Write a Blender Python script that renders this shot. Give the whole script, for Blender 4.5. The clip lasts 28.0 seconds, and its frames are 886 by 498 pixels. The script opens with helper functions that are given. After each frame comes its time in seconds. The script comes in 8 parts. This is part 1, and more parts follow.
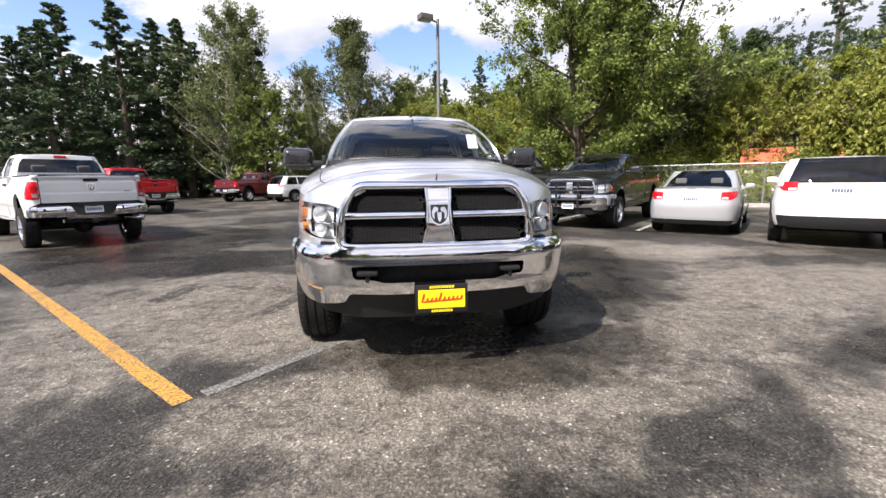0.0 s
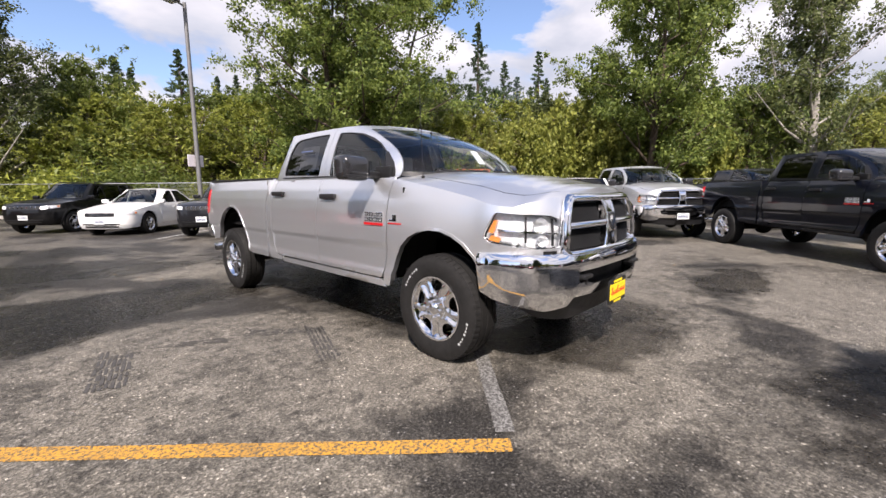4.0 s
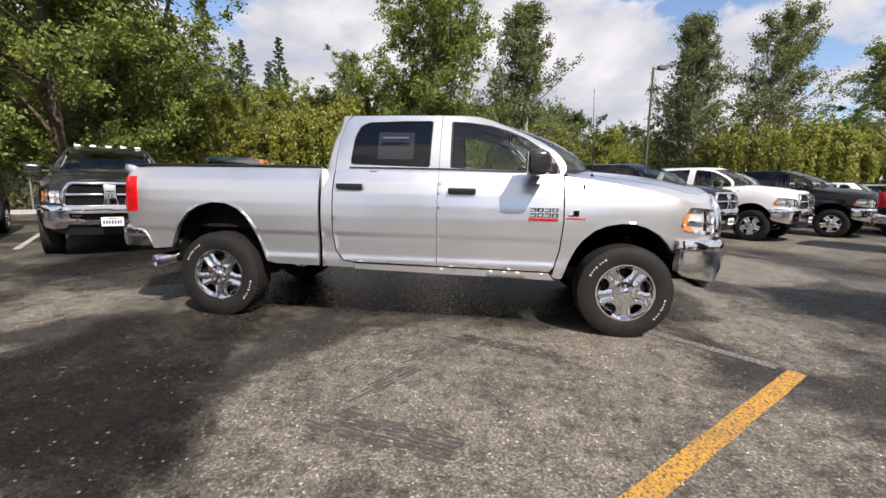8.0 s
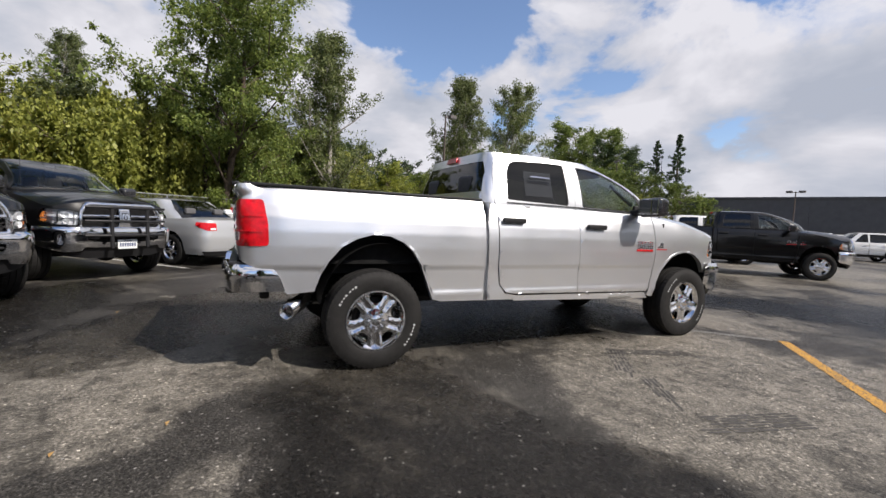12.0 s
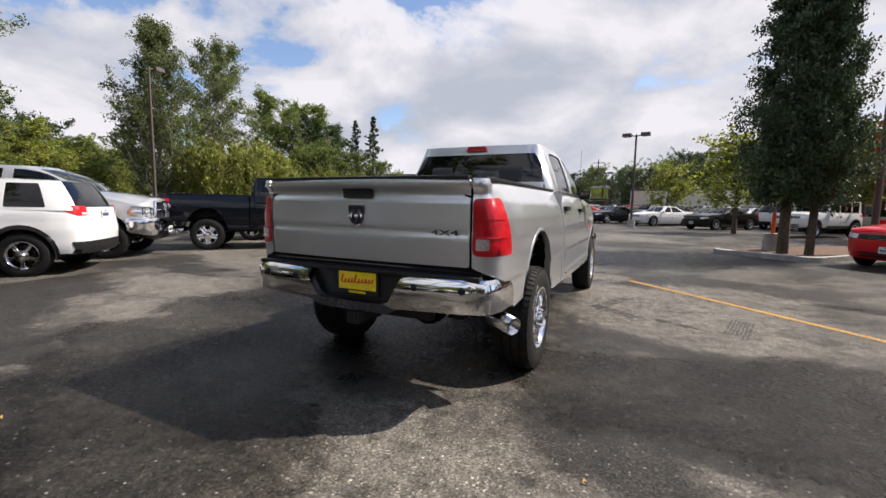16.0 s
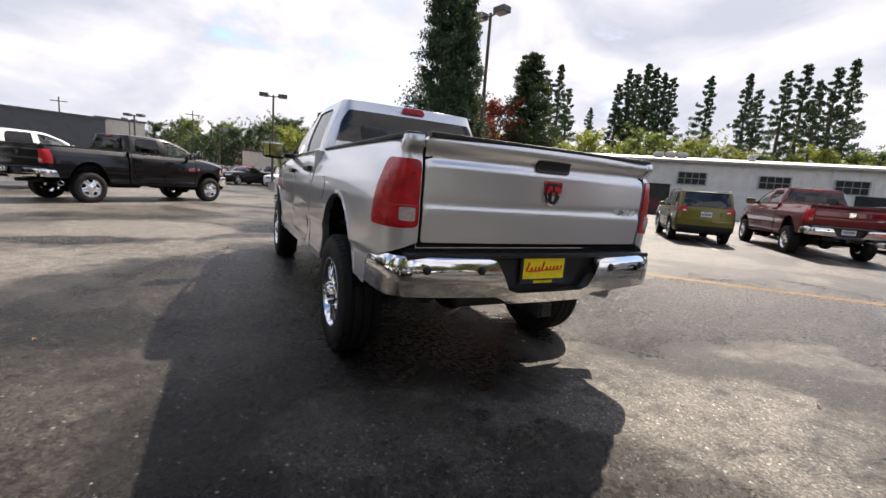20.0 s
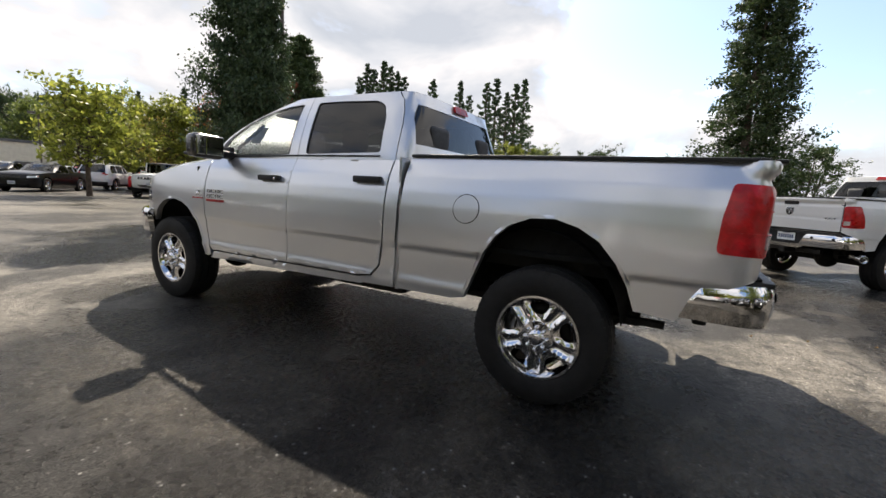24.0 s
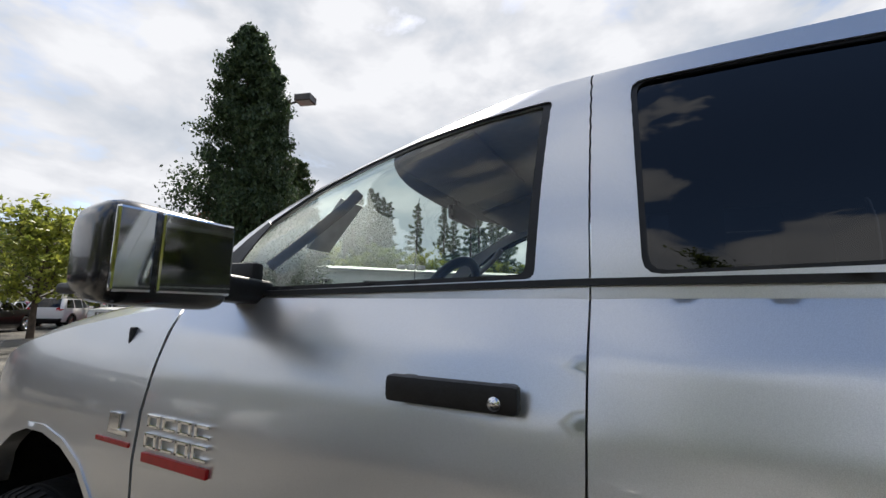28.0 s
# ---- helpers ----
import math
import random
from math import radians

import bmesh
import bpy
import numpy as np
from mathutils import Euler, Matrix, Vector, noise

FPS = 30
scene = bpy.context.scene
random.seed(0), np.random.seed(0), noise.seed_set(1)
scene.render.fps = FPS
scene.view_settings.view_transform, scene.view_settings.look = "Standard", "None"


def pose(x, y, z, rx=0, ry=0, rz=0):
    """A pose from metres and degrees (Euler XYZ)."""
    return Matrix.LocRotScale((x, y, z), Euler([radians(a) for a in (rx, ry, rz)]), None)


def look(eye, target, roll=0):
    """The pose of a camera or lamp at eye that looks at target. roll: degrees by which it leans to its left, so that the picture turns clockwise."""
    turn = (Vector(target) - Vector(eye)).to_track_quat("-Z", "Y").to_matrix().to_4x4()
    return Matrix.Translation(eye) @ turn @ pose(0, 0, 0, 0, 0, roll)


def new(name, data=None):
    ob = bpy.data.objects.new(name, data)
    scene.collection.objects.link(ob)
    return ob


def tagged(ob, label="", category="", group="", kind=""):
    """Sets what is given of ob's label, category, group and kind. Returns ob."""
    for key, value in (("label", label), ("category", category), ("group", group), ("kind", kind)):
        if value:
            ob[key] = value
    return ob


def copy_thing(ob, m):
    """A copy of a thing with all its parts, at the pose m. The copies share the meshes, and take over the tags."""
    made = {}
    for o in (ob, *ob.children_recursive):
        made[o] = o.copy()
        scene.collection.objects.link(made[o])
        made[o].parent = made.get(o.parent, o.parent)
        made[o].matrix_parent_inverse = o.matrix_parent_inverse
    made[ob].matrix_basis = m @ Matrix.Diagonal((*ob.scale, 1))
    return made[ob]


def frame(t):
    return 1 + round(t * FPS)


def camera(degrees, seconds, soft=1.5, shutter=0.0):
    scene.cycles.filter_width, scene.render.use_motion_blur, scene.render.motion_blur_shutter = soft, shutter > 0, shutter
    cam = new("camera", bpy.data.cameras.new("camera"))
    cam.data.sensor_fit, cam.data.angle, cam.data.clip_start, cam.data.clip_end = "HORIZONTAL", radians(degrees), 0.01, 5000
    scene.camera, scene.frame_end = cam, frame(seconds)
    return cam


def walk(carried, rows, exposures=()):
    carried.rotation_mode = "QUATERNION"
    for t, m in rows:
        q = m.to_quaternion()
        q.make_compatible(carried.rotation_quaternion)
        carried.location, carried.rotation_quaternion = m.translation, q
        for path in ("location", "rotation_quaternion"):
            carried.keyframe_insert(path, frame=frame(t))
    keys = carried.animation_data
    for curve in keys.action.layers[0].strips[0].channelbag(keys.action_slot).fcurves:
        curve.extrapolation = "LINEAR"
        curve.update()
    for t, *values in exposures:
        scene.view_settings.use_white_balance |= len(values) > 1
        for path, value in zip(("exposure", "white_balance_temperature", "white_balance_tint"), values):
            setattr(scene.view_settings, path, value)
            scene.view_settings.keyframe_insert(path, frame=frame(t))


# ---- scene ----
cam = camera(92.5, 28.0)
PATH = [
    (0, (-0.373, -3.583, 1.269), (-0.082, -1.63, 0.949), -0.7),
    (0.5, (-0.63, -3.545, 1.261), (-0.126, -1.628, 0.996), 2.0),
    (1, (-0.976, -3.453, 1.27), (-0.324, -1.583, 0.991), 2.4),
    (1.5, (-1.449, -3.409, 1.276), (-0.728, -1.569, 0.969), 0.5),
    (2, (-1.822, -3.308, 1.268), (-0.999, -1.514, 0.946), 1.4),
    (2.5, (-2.227, -3.09, 1.273), (-1.206, -1.395, 0.978), 2.3),
    (3, (-2.621, -2.841, 1.288), (-1.447, -1.25, 0.991), 0.5),
    (3.5, (-2.926, -2.493, 1.296), (-1.603, -1.019, 1.021), -0.4),
    (4, (-3.268, -2.187, 1.302), (-1.812, -0.845, 1.028), -0.5),
    (4.5, (-3.517, -1.79, 1.289), (-1.943, -0.582, 1.037), -0.5),
    (6.5, (-4.473, -0.243, 1.294), (-2.608, 0.435, 1.044), 0.8),
    (7, (-4.579, 0.219, 1.318), (-2.67, 0.735, 1.017), 1.3),
    (7.5, (-4.717, 0.671, 1.311), (-2.78, 1.071, 1.013), 1.0),
    (8, (-4.75, 1.142, 1.294), (-2.786, 1.38, 1.001), 1.0),
    (8.5, (-4.838, 1.61, 1.278), (-2.858, 1.649, 1.004), 0.9),
    (9, (-4.86, 2.047, 1.256), (-2.88, 1.928, 1.005), 0.4),
    (9.5, (-4.869, 2.516, 1.262), (-2.896, 2.282, 1.036), -0.0),
    (10, (-4.846, 2.98, 1.259), (-2.884, 2.661, 1.036), 1.5),
    (10.5, (-4.738, 3.419, 1.261), (-2.796, 2.978, 1.07), 2.2),
    (11, (-4.675, 3.883, 1.252), (-2.782, 3.284, 1.02), 1.4),
    (11.5, (-4.499, 4.344, 1.25), (-2.639, 3.629, 1.081), 2.3),
    (13.5, (-3.679, 5.878, 1.304), (-2.148, 4.601, 1.142), 2.3),
    (14, (-3.309, 6.199, 1.313), (-1.894, 4.793, 1.166), 2.1),
    (14.5, (-2.965, 6.515, 1.308), (-1.711, 4.971, 1.1), 2.2),
    (15, (-2.539, 6.76, 1.313), (-1.45, 5.095, 1.113), 2.7),
    (15.5, (-2.152, 7.033, 1.303), (-1.198, 5.29, 1.072), 0.9),
    (16, (-1.701, 7.158, 1.298), (-0.858, 5.357, 1.09), 1.0),
    (16.5, (-1.28, 7.325, 1.28), (-0.645, 5.445, 1.028), 1.1),
    (17, (-0.858, 7.376, 1.267), (-0.387, 5.444, 1.054), 0.9),
    (17.5, (-0.406, 7.423, 1.273), (-0.149, 5.448, 1.088), 2.7),
    (18, (0.019, 7.429, 1.267), (0.03, 5.439, 1.072), 4.3),
    (18.5, (0.468, 7.309, 1.264), (0.181, 5.34, 1.064), 5.0),
    (19, (0.888, 7.203, 1.255), (0.361, 5.291, 1.002), 4.8),
    (19.5, (1.25, 6.959, 1.242), (0.546, 5.106, 0.979), 5.9),
    (20, (1.649, 6.77, 1.223), (0.745, 5.011, 0.923), 4.4),
    (20.5, (1.977, 6.51, 1.207), (0.901, 4.847, 0.931), 3.7),
    (21, (2.325, 6.28, 1.205), (1.074, 4.736, 0.982), 2.2),
    (21.5, (2.634, 6.044, 1.208), (1.251, 4.618, 0.979), 3.6),
    (22, (2.885, 5.726, 1.209), (1.408, 4.394, 0.997), 3.7),
    (22.5, (3.173, 5.447, 1.188), (1.614, 4.225, 0.915), 2.6),
    (24.5, (3.384, 4.104, 1.241), (1.597, 3.239, 1.001), 2.1),
    (25, (3.342, 3.763, 1.195), (1.516, 2.970, 1.003), -0.2),
    (25.5, (3.219, 3.342, 1.224), (1.398, 2.519, 1.153), -0.4),
    (26, (3.036, 2.892, 1.280), (1.177, 2.160, 1.186), -0.1),
    (26.5, (2.757, 2.575, 1.310), (0.902, 1.830, 1.255), -0.7),
    (27, (2.410, 2.224, 1.345), (0.590, 1.400, 1.350), -0.8),
    (27.5, (2.075, 1.960, 1.357), (0.190, 1.318, 1.533), -0.8),
    (28, (1.661, 1.766, 1.396), (-0.105, 0.872, 1.679), 1.0),
]
walk(cam, [(t, look(eye, target, roll)) for t, eye, target, roll in PATH], [(0, 1.07, 6200, 18), (2, 1.05, 6200, 19), (4, 0.84, 6250, 20), (8, 0.66, 6400, 16), (11, 0.54, 6300, 15), (14, 0.34, 6050, 16), (17, 0.78, 6400, 16), (20, 1.02, 6450, 17), (22, 1.14, 6600, 17), (25, 0.90, 6600, 11), (27, 0.90, 6400, 11), (28, 0.68, 6250, 11)])

# ---- world, sun ----
SUN_AZ = math.atan2(-0.79, -0.60)      # the way to the sun on the plan, from +y towards +x
SUN_EL = radians(46.5)
world = bpy.data.worlds.new("sky_world")
scene.world = world
world.use_nodes = True
wn, wl = world.node_tree.nodes, world.node_tree.links
wn.clear()

w_out, w_bg = wn.new("ShaderNodeOutputWorld"), wn.new("ShaderNodeBackground")
w_bg2 = wn.new("ShaderNodeBackground")
w_mix = wn.new("ShaderNodeMixShader")
w_sky = wn.new("ShaderNodeTexSky")
w_sky.sky_type, w_sky.sun_disc = "NISHITA", False
w_sky.sun_elevation, w_sky.sun_rotation = SUN_EL, SUN_AZ
w_sky.altitude, w_sky.air_density, w_sky.dust_density, w_sky.ozone_density = 100, 1.0, 1.0, 1.5
w_bg.inputs["Strength"].default_value = 0.115
wl.new(w_sky.outputs[0], w_bg.inputs["Color"])
w_tc, w_sep = wn.new("ShaderNodeTexCoord"), wn.new("ShaderNodeSeparateXYZ")
wl.new(w_tc.outputs["Generated"], w_sep.inputs[0])
w_cmb = wn.new("ShaderNodeMapping")
w_cmb.inputs["Scale"].default_value = (1.0, 1.0, 1.9)
wl.new(w_tc.outputs["Generated"], w_cmb.inputs["Vector"])


def wnoise(scale, detail, rough, shift, distortion=0.0):
    m = wn.new("ShaderNodeMapping"); m.inputs["Location"].default_value = shift
    t = wn.new("ShaderNodeTexNoise")
    t.inputs["Scale"].default_value, t.inputs["Detail"].default_value = scale, detail
    t.inputs["Roughness"].default_value, t.inputs["Distortion"].default_value = rough, distortion
    wl.new(w_cmb.outputs[0], m.inputs["Vector"]); wl.new(m.outputs[0], t.inputs["Vector"])
    return t.outputs["Fac"]


def wramp(src, stops):
    r = wn.new("ShaderNodeValToRGB")
    e = r.color_ramp.elements
    while len(e) < len(stops):
        e.new(0.5)
    for k, (p, c) in zip(e, stops):
        k.position, k.color = p, (*c, 1) if len(c) == 3 else (c[0], c[0], c[0], 1)
    wl.new(src, r.inputs[0])
    return r.outputs["Color"]


def wmath(op, a, b, clamp=False):
    m = wn.new("ShaderNodeMath")
    m.operation, m.use_clamp = op, clamp
    for sock, v in zip(m.inputs, (a, b)):
        if isinstance(v, (int, float)):
            sock.default_value = v
        else:
            wl.new(v, sock)
    return m.outputs[0]


def wrange(src, a, b, c, d):
    r = wn.new("ShaderNodeMapRange")
    r.interpolation_type = "SMOOTHSTEP"
    for k, v in zip(("From Min", "From Max", "To Min", "To Max"), (a, b, c, d)):
        r.inputs[k].default_value = v
    wl.new(src, r.inputs["Value"])
    return r.outputs[0]


# cumulus: billows lit from above, with blue gaps between, closing towards the horizon
w_body = wnoise(2.6, 12, 0.56, (3.1, 7.7, 0.4), 0.25)
w_above = wnoise(2.6, 5, 0.50, (3.1 + 0.02, 7.7 + 0.015, 0.4 + 0.16), 0.25)
w_soft = wnoise(2.6, 5, 0.50, (3.1, 7.7, 0.4), 0.25)
w_field = wmath("ADD", w_body, 0.085)
w_field = wmath("ADD", w_field, wrange(w_sep.outputs["Z"], 0.02, 0.26, 0.10, 0.0))
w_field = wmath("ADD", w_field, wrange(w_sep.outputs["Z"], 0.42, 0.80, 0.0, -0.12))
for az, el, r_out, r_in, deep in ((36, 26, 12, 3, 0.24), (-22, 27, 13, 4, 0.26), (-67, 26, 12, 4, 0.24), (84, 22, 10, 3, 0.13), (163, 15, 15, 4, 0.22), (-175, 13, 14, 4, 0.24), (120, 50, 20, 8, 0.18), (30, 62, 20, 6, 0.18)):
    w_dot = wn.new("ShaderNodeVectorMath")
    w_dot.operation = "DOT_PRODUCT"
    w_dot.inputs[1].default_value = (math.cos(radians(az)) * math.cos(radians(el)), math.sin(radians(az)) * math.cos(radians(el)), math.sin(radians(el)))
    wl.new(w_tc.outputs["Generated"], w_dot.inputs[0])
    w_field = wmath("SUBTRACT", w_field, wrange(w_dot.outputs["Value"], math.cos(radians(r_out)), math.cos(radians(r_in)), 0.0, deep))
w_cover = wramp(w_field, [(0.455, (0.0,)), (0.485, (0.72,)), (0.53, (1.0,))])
w_lit = wmath("ADD", wmath("MULTIPLY", wmath("SUBTRACT", w_soft, w_above), 2.6), wmath("MULTIPLY", wmath("SUBTRACT", w_body, w_soft), 2.2))
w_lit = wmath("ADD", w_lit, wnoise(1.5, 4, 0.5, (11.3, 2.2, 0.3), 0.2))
w_shade = wramp(w_lit, [(0.05, (0.66, 0.71, 0.78)), (0.34, (0.84, 0.87, 0.91)), (0.52, (0.99, 0.99, 1.0)), (0.72, (1.16, 1.15, 1.14))])
w_bg2.inputs["Strength"].default_value = 0.505
wl.new(w_shade, w_bg2.inputs["Color"])
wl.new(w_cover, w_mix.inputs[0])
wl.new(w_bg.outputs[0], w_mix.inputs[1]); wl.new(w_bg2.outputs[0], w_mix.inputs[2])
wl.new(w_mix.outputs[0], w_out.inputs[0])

sun = new("sun", bpy.data.lights.new("sun", "SUN"))
sun.data.energy, sun.data.angle, sun.data.color = 5.0, radians(0.53), (1.0, 0.92, 0.78)
sun.matrix_world = look((-30, -22, 40), (-30 + 0.79 * math.cos(SUN_EL), -22 + 0.60 * math.cos(SUN_EL), 40 - math.sin(SUN_EL)))


# ---- materials ----
def material(name):
    m = bpy.data.materials.new(name)
    m.use_nodes = True
    return m, m.node_tree.nodes, m.node_tree.links, m.node_tree.nodes["Principled BSDF"]


def noise_ramp(n, l, scale, stops, detail=6, rough=0.6, src=None, distortion=0.0, shift=(0, 0, 0)):
    c = n.new("ShaderNodeTexCoord") if src is None else None
    mp = n.new("ShaderNodeMapping"); mp.inputs["Location"].default_value = shift
    t = n.new("ShaderNodeTexNoise")
    t.inputs["Scale"].default_value, t.inputs["Detail"].default_value, t.inputs["Roughness"].default_value = scale, detail, rough
    t.inputs["Distortion"].default_value = distortion
    l.new(c.outputs["Object"] if c else src, mp.inputs["Vector"]); l.new(mp.outputs[0], t.inputs["Vector"])
    r = n.new("ShaderNodeValToRGB")
    e = r.color_ramp.elements
    while len(e) < len(stops):
        e.new(0.5)
    for k, (p, col) in zip(e, stops):
        k.position = p
        k.color = (*col, 1) if isinstance(col, tuple) else (col, col, col, 1)
    l.new(t.outputs["Fac"], r.inputs[0])
    return r.outputs["Color"]


def mix(n, l, fac, a, b, mode="MIX"):
    m = n.new("ShaderNodeMix")
    m.data_type, m.blend_type = "RGBA", mode
    for sock, v in ((m.inputs[0], fac), (m.inputs[6], a), (m.inputs[7], b)):
        if hasattr(v, "links"):
            l.new(v, sock)
        else:
            sock.default_value = v if isinstance(v, (int, float)) else (*v, 1)
    return m.outputs[2]


def bump(n, l, b, height, strength, dist=0.01):
    k = n.new("ShaderNodeBump")
    k.inputs["Strength"].default_value, k.inputs["Distance"].default_value = strength, dist
    l.new(height, k.inputs["Height"]); l.new(k.outputs[0], b.inputs["Normal"])


def plain(name, colour, rough=0.5, metal=0.0, vary=0.15, scale=30.0, bumpy=0.0, coat=0.0):
    """One surface with slight two-scale variation of colour and gloss."""
    m, n, l, b = material(name)
    dark = tuple(c * (1 - vary) for c in colour)
    light = tuple(min(1, c * (1 + vary)) for c in colour)
    l.new(noise_ramp(n, l, scale, [(0.3, dark), (0.7, light)]), b.inputs["Base Color"])
    l.new(noise_ramp(n, l, scale * 0.3, [(0.3, max(0.02, rough * 0.85)), (0.7, min(1, rough * 1.15))]), b.inputs["Roughness"])
    b.inputs["Metallic"].default_value, b.inputs["Coat Weight"].default_value = metal, coat
    b.inputs["Coat Roughness"].default_value = 0.04
    if bumpy:
        bump(n, l, b, noise_ramp(n, l, scale * 3, [(0.3, 0.0), (0.7, 1.0)]), bumpy, 0.004)
    return m


def paint(name, colour, metal=0.0, rough=0.35, coat=0.9):
    """Car paint: a base with fine flake and faint dust under clear coat."""
    m, n, l, b = material(name)
    flake = noise_ramp(n, l, 900, [(0.35, tuple(c * 0.88 for c in colour)), (0.65, tuple(min(1, c * 1.1) for c in colour))], detail=2)
    l.new(flake, b.inputs["Base Color"])
    b.inputs["Metallic"].default_value = metal
    l.new(noise_ramp(n, l, 3.0, [(0.35, rough * 0.9), (0.7, rough * 1.12)]), b.inputs["Roughness"])
    b.inputs["Specular IOR Level"].default_value = 0.15
    b.inputs["Coat Weight"].default_value = coat
    l.new(noise_ramp(n, l, 7.0, [(0.4, 0.015), (0.75, 0.06)]), b.inputs["Coat Roughness"])
    return m


def glass(name, tint, gloss=1.0):
    """A thin pane: tinted see-through, with a mirror gloss that grows at a slant."""
    m = bpy.data.materials.new(name)
    m.use_nodes = True
    n, l = m.node_tree.nodes, m.node_tree.links
    n.clear()
    out, mixs = n.new("ShaderNodeOutputMaterial"), n.new("ShaderNodeMixShader")
    tr, gl, lw = n.new("ShaderNodeBsdfTransparent"), n.new("ShaderNodeBsdfGlossy"), n.new("ShaderNodeLayerWeight")
    tr.inputs[0].default_value = (*tint, 1)
    gl.inputs["Roughness"].default_value = 0.01
    lw.inputs["Blend"].default_value = 0.5
    p5, k = n.new("ShaderNodeMath"), n.new("ShaderNodeMath")
    p5.operation, p5.inputs[1].default_value = "POWER", 4.2
    k.operation, k.inputs[1].default_value, k.inputs[2].default_value = "MULTIPLY_ADD", 0.92 * gloss, 0.06 * gloss
    k.use_clamp = True
    l.new(lw.outputs["Facing"], p5.inputs[0]); l.new(p5.outputs[0], k.inputs[0]); l.new(k.outputs[0], mixs.inputs[0])
    l.new(tr.outputs[0], mixs.inputs[1]); l.new(gl.outputs[0], mixs.inputs[2]); l.new(mixs.outputs[0], out.inputs[0])
    return m


def leafy(name, dark, light, thin=0.45):
    m, n, l, b = material(name)
    g = n.new("ShaderNodeNewGeometry")
    r = n.new("ShaderNodeValToRGB")
    r.color_ramp.elements[0].color, r.color_ramp.elements[1].color = (*dark, 1), (*light, 1)
    l.new(g.outputs["Random Per Island"], r.inputs[0])
    oi = n.new("ShaderNodeObjectInfo")
    hs = n.new("ShaderNodeHueSaturation")
    mr = n.new("ShaderNodeMapRange")
    mr.inputs["To Min"].default_value, mr.inputs["To Max"].default_value = 0.8, 1.25
    l.new(oi.outputs["Random"], mr.inputs["Value"]); l.new(mr.outputs[0], hs.inputs["Value"])
    l.new(r.outputs[0], hs.inputs["Color"]); l.new(hs.outputs[0], b.inputs["Base Color"])
    b.inputs["Roughness"].default_value = 0.5
    b.inputs["Specular IOR Level"].default_value = 0.35
    tl, mx, out = n.new("ShaderNodeBsdfTranslucent"), n.new("ShaderNodeMixShader"), n["Material Output"]
    mx.inputs[0].default_value = thin
    l.new(hs.outputs[0], tl.inputs[0]); l.new(b.outputs[0], mx.inputs[1]); l.new(tl.outputs[0], mx.inputs[2]); l.new(mx.outputs[0], out.inputs[0])
    return m


def soft_spots(n, l, src, spots):
    """Soft-edged uneven spots at given places: x, y and two radii."""
    wob = n.new("ShaderNodeTexNoise")
    wob.inputs["Scale"].default_value, wob.inputs["Detail"].default_value, wob.inputs["Roughness"].default_value = 1.3, 8.0, 0.65
    l.new(src, wob.inputs["Vector"])
    total = None
    for x, y, rx, ry in spots:
        m = n.new("ShaderNodeMapping"); m.vector_type = "TEXTURE"
        m.inputs["Location"].default_value, m.inputs["Scale"].default_value = (x, y, 0), (rx, ry, 1)
        d = n.new("ShaderNodeVectorMath"); d.operation = "LENGTH"
        l.new(src, m.inputs["Vector"]); l.new(m.outputs[0], d.inputs[0])
        k = n.new("ShaderNodeMath"); k.operation = "MULTIPLY_ADD"
        k.inputs[1].default_value, k.inputs[2].default_value = 1.7, -0.85
        l.new(wob.outputs["Fac"], k.inputs[0])
        s = n.new("ShaderNodeMath"); s.operation = "ADD"
        l.new(d.outputs["Value"], s.inputs[0]); l.new(k.outputs[0], s.inputs[1])
        r = n.new("ShaderNodeMapRange"); r.interpolation_type = "SMOOTHSTEP"
        r.inputs["From Min"].default_value, r.inputs["From Max"].default_value, r.inputs["To Min"].default_value, r.inputs["To Max"].default_value = 0.72, 1.05, 0.9, 0.0
        l.new(s.outputs[0], r.inputs["Value"])
        if total is None:
            total = r.outputs[0]
        else:
            t = n.new("ShaderNodeMath"); t.operation = "MAXIMUM"
            l.new(total, t.inputs[0]); l.new(r.outputs[0], t.inputs[1])
            total = t.outputs[0]
    return total


